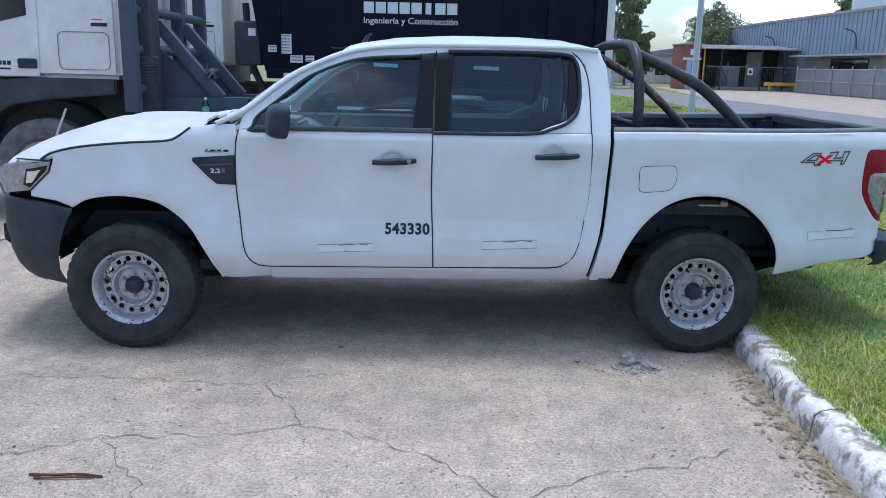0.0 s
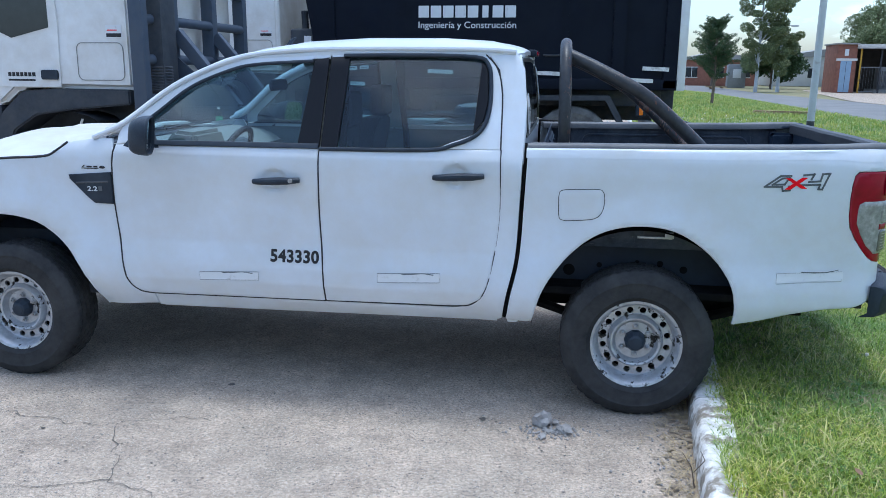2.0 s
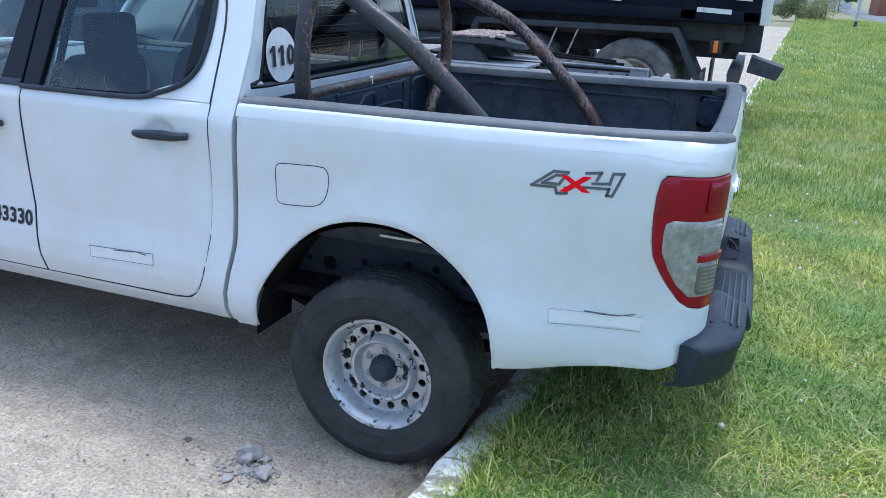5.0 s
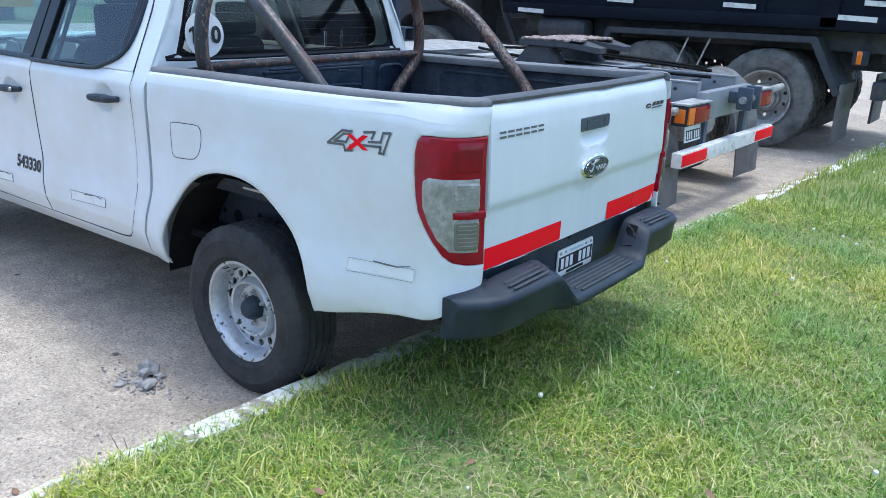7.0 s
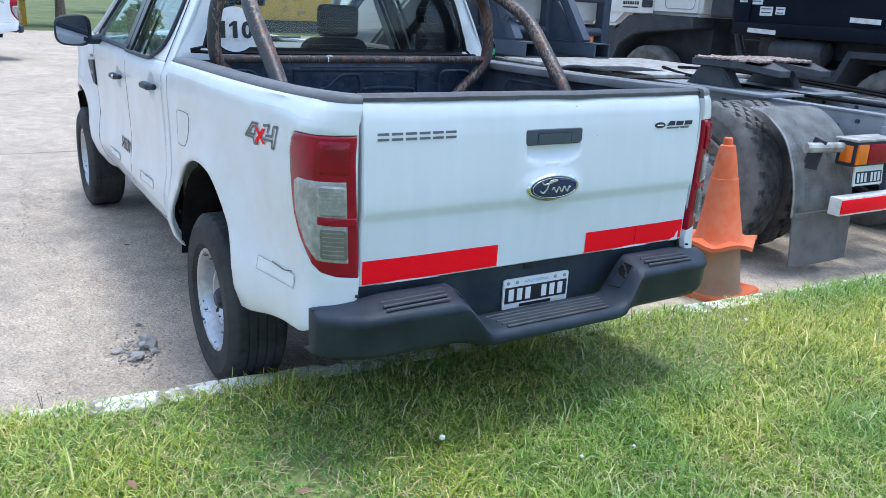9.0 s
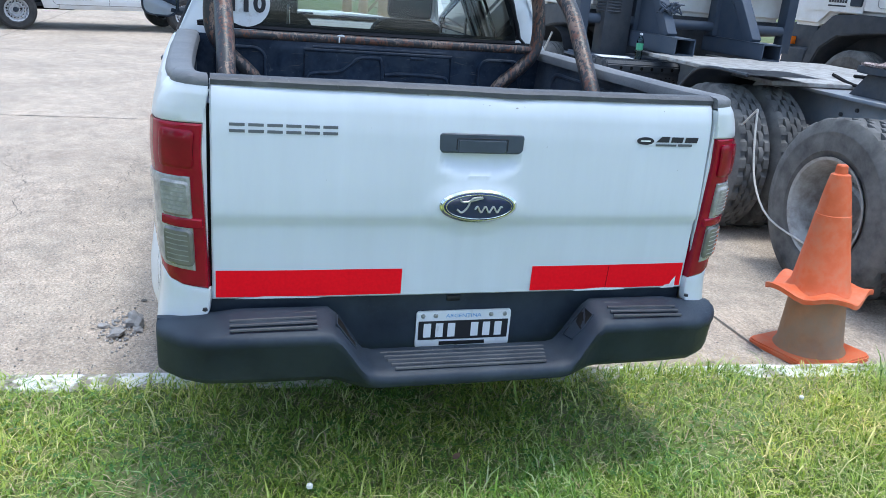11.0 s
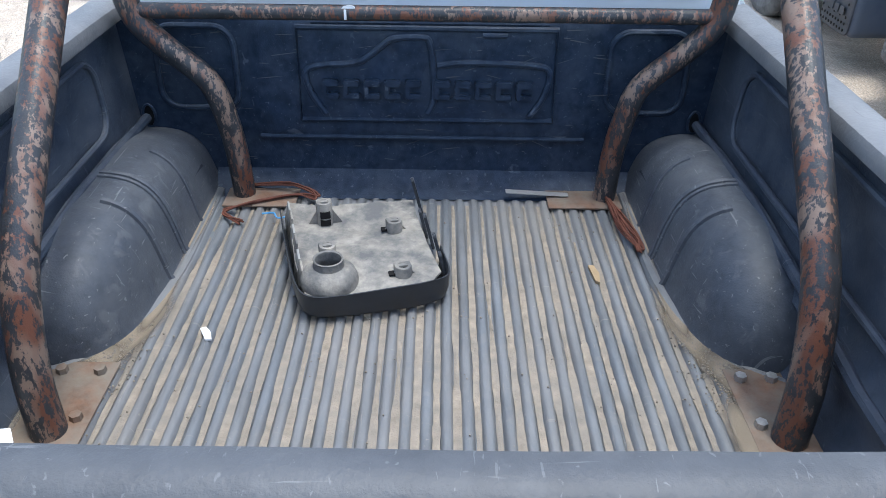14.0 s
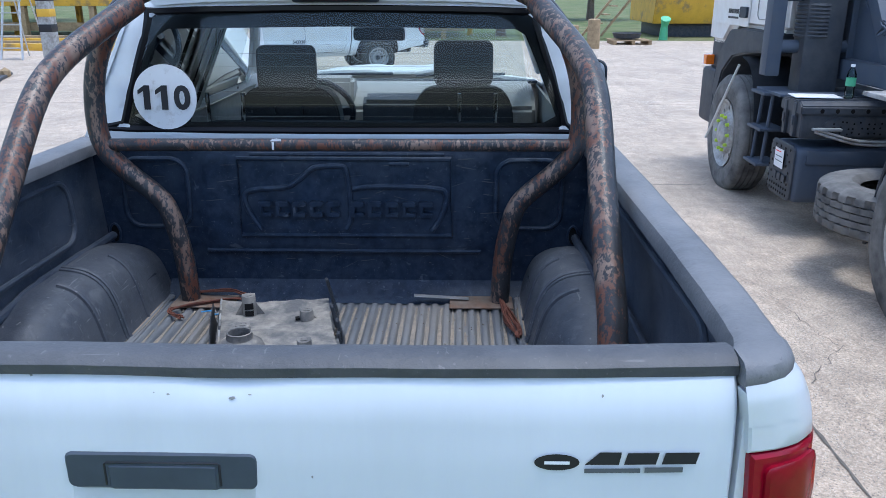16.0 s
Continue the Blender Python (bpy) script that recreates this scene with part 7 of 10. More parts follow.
# wheels
def tyre_mesh(name, r, rim, w, blocks, mat, depth=0.010, n=None, lug=True, shoulder=0.2):
    """A tyre lying on the y axis, with grooves and lugs."""
    n = n or blocks * 4
    half = w / 2
    prof = [(rim - 0.005, -half * 0.72), (rim + 0.012, -half * 0.86), (rim + (r - rim) * 0.18, -half * 0.945), (rim + (r - rim) * 0.20, -half * 0.975), (rim + (r - rim) * 0.24, -half * 0.972), (rim + (r - rim) * 0.30, -half * 0.985), (rim + (r - rim) * 0.5, -half * 1.0), (rim + (r - rim) * 0.62, -half * 0.992), (rim + (r - rim) * 0.64, -half * 1.006), (rim + (r - rim) * 0.67, -half * 0.996), (rim + (r - rim) * 0.72, -half * 0.97),
            (r - 0.026, -half * 0.90), (r - 0.008, -half * 0.80)]
    tread = []
    lanes = 5
    for k in range(lanes):
        a, b = -0.76 + 1.52 * k / lanes, -0.76 + 1.52 * (k + 1) / lanes
        tread += [(r, half * (a + 0.03), k), (r, half * (b - 0.03), k), (r - depth, half * (b - 0.025), -1), (r - depth, half * (b + 0.025), -1)]
    tread = tread[:-2]
    full = [(a, b, -2) for a, b in prof] + tread + [(a, -b, -2) for a, b in prof[::-1]]
    bm = bmesh.new()
    rings = []
    for rr, s, lane in full:
        ring = []
        for k in range(n):
            q = rr
            if lane >= 0 and lug:
                ph = (k + 2 * lane) % 4
                if ph == 0:
                    q -= depth * (0.9 if lane in (0, lanes - 1) else 0.55)
            if lane == -2 and r - 0.03 < rr < r - 0.01 and lug and k % 4 == 0:
                q -= depth * shoulder
            ang = 2 * math.pi * k / n
            ring.append(bm.verts.new((q * math.cos(ang), s, q * math.sin(ang))))
        rings.append(ring)
    for u, v in zip(rings, rings[1:]):
        for k in range(n):
            bm.faces.new((u[k], u[(k + 1) % n], v[(k + 1) % n], v[k]))
    return mesh_of(name, bm, mat, 40)


def holed_disc(r0, r1, y, holes, rh, nseg=6):
    """A flat ring with round holes through it."""
    bm = bmesh.new()
    rm = (r0 + r1) / 2
    for k in range(holes):
        a0, a1 = 2 * math.pi * k / holes, 2 * math.pi * (k + 1) / holes
        am = (a0 + a1) / 2
        c = Vector((rm * math.cos(am), rm * math.sin(am)))
        er, et = Vector((math.cos(am), math.sin(am))), Vector((-math.sin(am), math.cos(am)))
        pin = [c + rh * (math.cos(t) * er + math.sin(t) * et) for t in [math.pi * j / nseg for j in range(nseg + 1)]]
        pim = [c + rh * (math.cos(t) * er - math.sin(t) * et) for t in [math.pi * j / nseg for j in range(nseg + 1)]]
        A = lambda r, ang: Vector((r * math.cos(ang), r * math.sin(ang)))
        p1 = [A(r1, am), A(r1, a1), A(r0, a1), A(r0, am)] + pin[::-1]
        p2 = [A(r1, am), A(r1, a0), A(r0, a0), A(r0, am)] + pim[::-1]
        for p in (p1, p2):
            bm.faces.new([bm.verts.new((q.x, y, q.y)) for q in p])
    ex = bmesh.ops.extrude_face_region(bm, geom=bm.faces[:], use_keep_orig=True)
    bmesh.ops.translate(bm, vec=(0, 0.012, 0), verts=[v for v in ex["geom"] if isinstance(v, bmesh.types.BMVert)])
    return bm


TYRE = tyre_mesh("tyre", 0.360, 0.205, 0.238, 44, RUBBER, 0.007)
RIM = mesh_of("rim", bm_join(lathe([(0.200, 0.10), (0.192, 0.0), (0.192, -0.075), (0.206, -0.086), (0.216, -0.092), (0.219, -0.097), (0.214, -0.101), (0.203, -0.098), (0.193, -0.086), (0.186, -0.070), (0.181, -0.046), (0.178, -0.030), (0.174, -0.026)], 48),
                              holed_disc(0.132, 0.175, -0.028, 16, 0.0155),
                              lathe([(0.134, -0.028), (0.127, -0.049), (0.118, -0.060), (0.109, -0.057), (0.100, -0.036), (0.092, -0.026), (0.040, -0.026)], 48)), STEELRIM, 30)
HUB = mesh_of("hub_cap", lathe([(0.0, -0.084), (0.026, -0.083), (0.036, -0.077), (0.043, -0.064), (0.050, -0.050), (0.052, -0.026)], 10), PLASTIC, 20)
NUT = mesh_of("wheel_nut", lathe([(0.0, -0.052), (0.006, -0.052), (0.0065, -0.044), (0.010, -0.043), (0.0115, -0.038), (0.0115, -0.030), (0.015, -0.028), (0.016, -0.024)], 12), BOLT, 20)
DRUM = mesh_of("brake_drum", lathe([(0.0, 0.022), (0.165, 0.022), (0.168, 0.07), (0.0, 0.07)], 36), BLACKMATTE)


def car_wheel(x, s, parent):
    m = Matrix.Translation((x, s * (0.795 if x < 1 else 0.750), 0.360)) @ (Matrix.Identity(4) if s < 0 else Matrix.Rotation(math.pi, 4, "Z"))
    w = part("wheel", TYRE, None, parent, "dusty tyre on a chipped silver steel rim", m)
    rim = part("rim", RIM, None, w, "chipped silver steel rim with round holes")
    rim.matrix_parent_inverse = Matrix.Identity(4)
    for me, nm, lab in ((HUB, "hub_cap", "black hub cap"), (DRUM, "brake_drum", "")):
        o = part(nm, me, None, w, lab)
        o.matrix_parent_inverse = Matrix.Identity(4)
    for k in range(6):
        o = part("wheel_nut", NUT, None, w, "", Matrix.Rotation(2 * math.pi * (k + 0.5) / 6, 4, "Y") @ Matrix.Translation((0.0700, 0, 0)))
        o.matrix_parent_inverse = Matrix.Identity(4)
    return w


for x in (0.0, 3.22):
    for s in (-1, 1):
        car_wheel(x, s, pickup)

# underbody
for s in (-1, 1):
    part("chassis_rail", box(-0.4, 4.05, s * 0.45 - 0.05, s * 0.45 + 0.05, 0.44, 0.58, 0.01), BLACKMATTE, pickup)
    for xc, r in ((3.22, 0.50), (0.05, 0.46)):
        bm = bmesh.new()
        rows = []
        for k in range(25):
            a = math.pi * (0.06 + (0.945 if xc > 1 else 0.88) * k / 24)
            rows.append([bm.verts.new((xc + r * math.cos(a), s * y, 0.42 + r * math.sin(a) * (0.985 if r > 0.48 else 0.97))) for y in ((0.60 if r * math.cos(a) < 0.06 else min(0.70, 0.60 + (r * math.cos(a) - 0.06) * 0.9), 0.72, 0.845) if xc > 1 else (0.66, 0.76, 0.845))])
        for p, q in zip(rows, rows[1:]):
            for j in range(2):
                bm.faces.new((p[j], p[j + 1], q[j + 1], q[j]))
        part("arch_liner", bm, BLACKMATTE, pickup, "dark muddy wheel arch liner")
        if xc < 1:
            part("arch_inner", prism([(xc - 0.46, 0.45), (xc + 0.46, 0.45), (xc + 0.44, 0.62), (xc + 0.38, 0.74), (xc, 0.744), (xc - 0.38, 0.74), (xc - 0.44, 0.62)], s * 0.585, s * 0.60, "y"), ARCHSTEEL, pickup)
            continue
        inner = part("arch_inner", prism([(2.75, 0.54), (3.70, 0.54), (3.70, 0.79), (3.31, 0.79), (3.27, 0.90), (2.84, 0.905), (2.75, 0.84)], s * 0.575, s * 0.59, "y"), ARCHSTEEL, pickup, "dark inner bed panel with round holes")
        for hx, hz, hr in ((2.892, 0.650, 0.028), (3.041, 0.680, 0.013), (3.225, 0.700, 0.012), (3.336, 0.698, 0.015), (3.45, 0.672, 0.018), (2.80, 0.66, 0.012)):
            part("panel_hole", moved(lathe([(0.0, 0.0), (hr, 0.0), (hr * 1.05, 0.002)], 20), Matrix.Translation((hx, s * 0.5925, hz))), BLACKMATTE, inner)
part("rear_axle", tube([(3.22, -0.72, 0.37), (3.22, 0.72, 0.37)], 0.05, 12), BLACKMATTE, pickup)
part("front_axle", tube([(0.0, -0.72, 0.36), (0.0, 0.72, 0.36)], 0.04, 12), BLACKMATTE, pickup)
part("differential", moved(lathe([(0, -0.12), (0.11, -0.09), (0.14, 0.0), (0.11, 0.09), (0, 0.12)], 20), Matrix.Translation((3.22, 0.05, 0.37))), BLACKMATTE, pickup)
for s in (-1, 1):
    part("leaf_spring", tube(spline([(2.62, s * 0.55, 0.50), (2.95, s * 0.55, 0.40), (3.22, s * 0.55, 0.36), (3.55, s * 0.55, 0.42), (3.92, s * 0.55, 0.53)], 4), 0.026, 6), BLACKMATTE, pickup)
part("drive_shaft", tube([(0.8, 0.05, 0.50), (3.1, 0.05, 0.40)], 0.04, 10), BLACKMATTE, pickup)
part("floor_pan", box(-0.45, 4.2, -0.74, 0.74, 0.56, 0.60, 0.01), BLACKMATTE, pickup)
part("fuel_tank", box(1.6, 2.5, 0.0, 0.42, 0.36, 0.52, 0.04), BLACKMATTE, pickup)
part("gearbox", box(0.3, 1.2, -0.18, 0.22, 0.34, 0.56, 0.05), BLACKMATTE, pickup)
bracket = part("arch_bracket", bm_join(box(3.20, 3.36, -0.80, -0.785, 0.866, 0.876, 0.003), box(3.325, 3.365, -0.80, -0.785, 0.868, 0.900, 0.003)), BOLT, pickup, "zinc bracket under the bed side")
part("bracket_plate", box(3.23, 3.33, -0.788, -0.776, 0.872, 0.905, 0.003), DECALBLACK, bracket)
part("aerial", tube([(1.24, 0.0, 1.738), (1.26, 0.0, 1.78), (1.29, 0.0, 1.80)], [0.02, 0.012, 0.005], 8), PLASTIC, pickup, "short black roof aerial")

# ---- the tractor unit beside it ----
YN, YF = 2.59, 5.06
YC = (YN + YF) / 2
tractor = thing("truck_tractor", (0.0, YC, 0), "white and slate-blue tractor truck with no trailer parked beside the pickup", "truck")
TTYRE = tyre_mesh("truck_tyre", 0.528, 0.292, 0.285, 28, DUSTYRUBBER, 0.026, shoulder=1.1)
STYRE = tyre_mesh("steer_tyre", 0.52, 0.292, 0.295, 30, DUSTYRUBBER, 0.010, lug=False)
RIM_OUT = mesh_of("dished_rim", bm_join(lathe([(0.29, 0.12), (0.275, 0.10), (0.275, -0.10), (0.292, -0.125), (0.305, -0.135), (0.305, -0.142), (0.288, -0.135), (0.266, -0.10), (0.258, -0.02), (0.245, 0.055), (0.22, 0.075)], 48),
                                    holed_disc(0.165, 0.222, 0.072, 10, 0.019), lathe([(0.167, 0.072), (0.15, 0.06), (0.145, 0.02), (0.12, 0.01), (0.115, -0.05), (0.085, -0.065), (0.0, -0.07)], 36)), TRUCKRIM, 30)
RIM_FLAT = mesh_of("steer_rim", bm_join(lathe([(0.29, 0.12), (0.275, 0.10), (0.275, -0.10), (0.292, -0.125), (0.305, -0.135), (0.305, -0.142), (0.288, -0.135), (0.268, -0.11), (0.255, -0.105)], 48),
                                    holed_disc(0.19, 0.257, -0.105, 10, 0.021), lathe([(0.192, -0.105), (0.17, -0.135), (0.13, -0.14), (0.11, -0.13), (0.10, -0.16), (0.075, -0.175), (0.0, -0.178)], 36)), TRUCKRIM, 30)
TNUT = mesh_of("wheel_nut", lathe([(0.0, -0.165), (0.012, -0.165), (0.015, -0.16), (0.017, -0.135)], 6), GREENLENS, 20)
TNUT2 = mesh_of("wheel_nut", lathe([(0.0, 0.03), (0.012, 0.03), (0.015, 0.035), (0.017, 0.07)], 6), TRUCKRIM, 20)


def truck_wheel(parent, x, y, s, z, tyre, rim, nuts, label):
    m = Matrix.Translation((x, y, z)) @ (Matrix.Identity(4) if s < 0 else Matrix.Rotation(math.pi, 4, "Z"))
    w = part("wheel", tyre, None, parent, label, m)
    if rim:
        part("rim", rim, None, w).matrix_parent_inverse = Matrix.Identity(4)
    for k in range(10 if nuts else 0):
        part("wheel_nut", nuts, None, w, "", Matrix.Rotation(2 * math.pi * k / 10, 4, "Y") @ Matrix.Translation((0.155 if nuts is TNUT else 0.145, 0, 0))).matrix_parent_inverse = Matrix.Identity(4)
    return w


AX1, AX2, AXF = 1.22, 2.62, -2.13
for ax in (AX1, AX2):
    for s, y0 in ((-1, YN + 0.14), (1, YF - 0.14)):
        truck_wheel(tractor, ax, y0, s, 0.515, TTYRE, RIM_OUT, TNUT2, "worn dusty drive tyre on a grey dished rim")
        truck_wheel(tractor, ax, y0 - s * 0.32, s, 0.515, TTYRE, None, None, "worn dusty inner drive tyre")
    part("axle", tube([(ax, YN + 0.3, 0.515), (ax, YF - 0.3, 0.515)], 0.09, 12), CHASSIS, tractor)
    part("differential", moved(lathe([(0, -0.25), (0.18, -0.2), (0.24, 0), (0.18, 0.2), (0, 0.25)], 20), Matrix.Translation((ax, YC, 0.515))), CHASSIS, tractor)
for s, y0 in ((-1, YN + 0.15), (1, YF - 0.15)):
    truck_wheel(tractor, AXF, y0, s, 0.51, STYRE, RIM_FLAT, TNUT, "dusty steer tyre with yellow-green nut markers")
for y in (YC - 0.42, YC + 0.42):
    part("chassis_rail", bm_join(box(-3.1, 3.42, y - 0.04, y + 0.04, 0.80, 1.04, 0.008), box(-3.1, 3.42, y - 0.05, y + 0.05, 1.03, 1.045, 0.003)), RAILSTEEL, tractor)
    for k in range(12):
        part("rail_bolt", moved(lathe([(0, -0.012), (0.014, -0.012), (0.016, 0)], 6), Matrix.Translation((1.7 + 0.14 * k, y - 0.041 if y < YC else y - 0.041, 0.93 + 0.05 * (k % 2)))), CHASSIS, tractor)
for x in (-0.2, 1.0, 2.0, 3.05):
    part("cross_member", box(x - 0.06, x + 0.06, YC - 0.4, YC + 0.4, 0.84, 1.0, 0.01), CHASSIS, tractor)
part("end_member", box(3.44, 3.52, YC - 0.52, YC + 0.52, 0.76, 0.98, 0.012), RAILSTEEL, tractor)
hook = part("tow_coupling", bm_join(box(3.47, 3.62, YC - 0.02, YC + 0.16, 0.86, 0.96, 0.02), box(3.60, 3.72, YC - 0.06, YC - 0.02, 0.82, 1.0, 0.01), box(3.60, 3.72, YC + 0.14, YC + 0.18, 0.82, 1.0, 0.01)), SLATE, tractor, "slate tow coupling")
part("coupling_pin", tube([(3.66, YC - 0.1, 0.9), (3.66, YC + 0.22, 0.9)], 0.03, 10), BOLT, hook)
part("air_tank", moved(lathe([(0.0, -0.24), (0.09, -0.235), (0.125, -0.2), (0.125, 0.2), (0.09, 0.235), (0.0, 0.24)], 24), Matrix.Translation((3.25, YC - 0.05, 0.66))), TRUCKRIM, tractor, "grey air tank")
# rear bumper bar with reflective ends, lamps, plate
bar = part("underrun_bar", box(3.50, 3.585, 2.82, 4.92, 0.46, 0.575, 0.012), WHITETAPE, tractor, "white underrun bar with red ends")
for y0, y1 in ((2.825, 3.30), (4.44, 4.915)):
    part("red_reflector", box(3.584, 3.590, y0, y1, 0.475, 0.562, 0.001), REDTAPE, bar)
for y in (3.42, 4.32):
    part("bar_hanger", box(3.46, 3.51, y - 0.03, y + 0.03, 0.52, 0.85, 0.005), SLATE, bar)
for y0 in (2.92, 4.42):
    lamp = part("rear_lamp", box(3.42, 3.545, y0, y0 + 0.42, 0.755, 0.91, 0.012), PLASTIC, tractor, "rear lamp cluster")
    part("amber_lens", box(3.54, 3.558, y0 + 0.012, y0 + 0.12, 0.770, 0.895, 0.006), AMBER, lamp)
    part("red_lens", box(3.54, 3.558, y0 + 0.125, y0 + 0.41, 0.770, 0.895, 0.006), REDLENS, lamp)
    part("side_lens", box(3.45, 3.53, y0 - 0.008, y0 + 0.002, 0.780, 0.885, 0.004), AMBER, lamp)
    part("lamp_shade", box(3.40, 3.56, y0 - 0.01, y0 + 0.43, 0.91, 0.925, 0.004), TRUCKRIM, lamp)
tp = part("number_plate", moved(box(-0.006, 0.006, -0.15, 0.15, -0.065, 0.065, 0.003), pose(3.50, 3.17, 0.685, 0, -6, 0)), DECALWHITE, tractor, "number plate with plain bars")
part("plate_field", moved(box(0.005, 0.008, -0.135, 0.135, -0.05, 0.025, 0.0005), pose(3.50, 3.17, 0.685, 0, -6, 0)), DECALBLACK, tp)
for k in range(6):
    y0 = -0.12 + k * 0.038 + (0.025 if k > 2 else 0)
    part("plate_bar", moved(box(0.007, 0.0095, y0, y0 + 0.022, -0.042, 0.015, 0.0003), pose(3.50, 3.17, 0.685, 0, -6, 0)), DECALWHITE, tp)


def checker_guard(y0, y1):
    """A bent checker-plate mudguard with raised tread bars."""
    path = spline([(2.95, 1.045), (3.03, 1.035), (3.12, 0.995), (3.25, 0.885), (3.335, 0.715), (3.375, 0.555), (3.385, 0.42)], 6)
    bm = bmesh.new()
    rows = [[bm.verts.new((x, y, z)) for y in (y0, y1)] for x, z in path]
    for r, q in zip(rows, rows[1:]):
        bm.faces.new((r[0], r[1], q[1], q[0]))
    bmesh.ops.solidify(bm, geom=bm.faces[:], thickness=0.006)
    lugs = bmesh.new()
    length = 0.0
    row = 0
    for (xa, za), (xb, zb) in zip(path, path[1:]):
        d = Vector((xb - xa, 0, zb - za))
        seg = d.length
        d.normalize()
        nrm = Vector((-d.z, 0, d.x))
        if nrm.x < 0:
            nrm = -nrm
        pos = 0.0
        while pos < seg:
            y, col = y0 + 0.02, 0
            while y < y1 - 0.02:
                c = Vector((xa, y, za)) + d * pos + nrm * 0.008
                t = (d if (row + col) % 2 else -d) * 0.013 + Vector((0, 0.011, 0))
                w = t.cross(nrm).normalized() * 0.0035
                lugs.faces.new([lugs.verts.new(c + a) for a in (t, w, -t, -w)])
                y += 0.034
                col += 1
            pos += 0.032
            row += 1
    rim_edge = tube([(x, y0, z) for x, z in path], 0.008, 6)
    return bm_join(bm, rim_edge), lugs


for y0, y1 in ((2.65, 3.24), (4.52, 5.11)):
    plate_bm, lugs = checker_guard(y0, y1)
    gd = part("mudguard", plate_bm, CHECKER, tractor, "grey checker-plate mudguard")
    part("tread_lug", lugs, TRUCKRIM, gd)["kind"] = "stuff"
    part("mud_flap", sheet([[(y0 + 0.02, 0.10), (y1 - 0.0, 0.10), (y1, 0.43), (y0, 0.43)]], lambda u, v, d: Vector((3.405 + 0.05 * (0.47 - v) + 0.01 * math.sin(u * 9) + d, u, v)), 0.06, 0.012, 0), FLAP, tractor, "worn grey rubber mud flap")
    part("flap_clamp", box(3.375, 3.41, y0, y1, 0.415, 0.445, 0.003), FLAP, tractor)
    arm_y = y0 + 0.05
    part("guard_stay", bm_join(tube([(3.38, y0 + 0.02, 0.86), (3.46, y0 + 0.30, 0.865), (3.46, y1 + 0.3, 0.88)], 0.032, 10)), TRUCKRIM, tractor)
    part("stay_plate", prism([(3.30, 0.72), (3.40, 0.72), (3.44, 0.90), (3.36, 0.92)], y0 + 0.12, y0 + 0.135, "y"), CHASSIS, tractor)
for y0, y1 in ((2.62, 3.22), (4.54, 5.14)):
    path = spline([(0.66, 0.34), (0.70, 0.62), (0.80, 0.93), (0.98, 1.10), (1.20, 1.15), (1.62, 1.15)], 5)
    bm = bmesh.new()
    rows = [[bm.verts.new((x, y, z)) for y in (y0, y1)] for x, z in path]
    for r, q in zip(rows, rows[1:]):
        bm.faces.new((r[0], r[1], q[1], q[0]))
    bmesh.ops.solidify(bm, geom=bm.faces[:], thickness=0.012)
    fd = part("front_guard", bm, CABGREY, tractor, "dark plastic half mudguard")
    part("guard_edge", tube([(x, y0, z) for x, z in path], 0.012, 6), CABGREY, fd)
# fifth wheel coupling and deck
fifth = part("fifth_wheel", bm_join(prism([(1.72, YC - 0.44), (1.80, YC - 0.48), (2.20, YC - 0.44), (2.46, YC - 0.30), (2.46, YC - 0.18), (2.22, YC - 0.07), (2.14, YC), (2.22, YC + 0.07), (2.46, YC + 0.18), (2.46, YC + 0.30), (2.20, YC + 0.44), (1.80, YC + 0.48), (1.72, YC + 0.44)], 1.225, 1.270, "z")), CHASSIS, tractor, "fifth wheel plate with dried grease")
for v in fifth.data.vertices:
    if v.co.x > 2.2:
        v.co.z -= 0.16 * (v.co.x - 2.2)
greased = sheet([[(1.735, YC - 0.43), (1.80, YC - 0.465), (2.19, YC - 0.43), (2.28, YC - 0.28), (2.20, YC - 0.07), (2.12, YC), (2.20, YC + 0.07), (2.28, YC + 0.28), (2.19, YC + 0.43), (1.80, YC + 0.465), (1.735, YC + 0.43)]],
                lambda u, v, d: Vector((u, v, 1.284 + d + 0.016 * abs(noise.noise((u * 16, v * 16, 3))) + 0.008 * noise.noise((u * 40, v * 40, 1)))), 0.014, 0.014, 0)
part("grease", greased, GREASE, fifth, "dried brown grease")
for y in (YC - 0.36, YC + 0.36):
    part("coupling_stand", prism([(1.66, 1.06), (2.16, 1.06), (2.02, 1.225), (1.80, 1.225)], y - 0.06, y + 0.06, "y", 0.01), CHASSIS, fifth)
part("coupling_base", box(1.30, 2.55, YC - 0.56, YC + 0.56, 1.046, 1.068, 0.004), RAILSTEEL, tractor)
part("red_label", box(1.712, 1.72, YC - 0.40, YC - 0.26, 1.23, 1.268, 0.001), REDTAPE, fifth)
part("deck_plate", box(-0.35, 1.45, 2.95, 4.80, 1.075, 1.105, 0.006), TRUCKRIM, tractor, "grey deck plate")
for k, pts in enumerate(([(0.9, 4.1, 1.12), (1.5, 4.15, 1.14), (2.2, 4.35, 1.10), (3.2, 4.2, 1.07)], [(0.9, 3.9, 1.12), (1.6, 3.6, 1.10), (2.6, 3.75, 1.06), (3.3, 3.95, 1.04)], [(1.2, 4.4, 1.12), (2.0, 4.42, 1.12), (3.1, 4.35, 1.08)])):
    part("air_hose", tube(spline(pts, 6), 0.014, 6), BLACKMATTE, tractor, "black air hose")
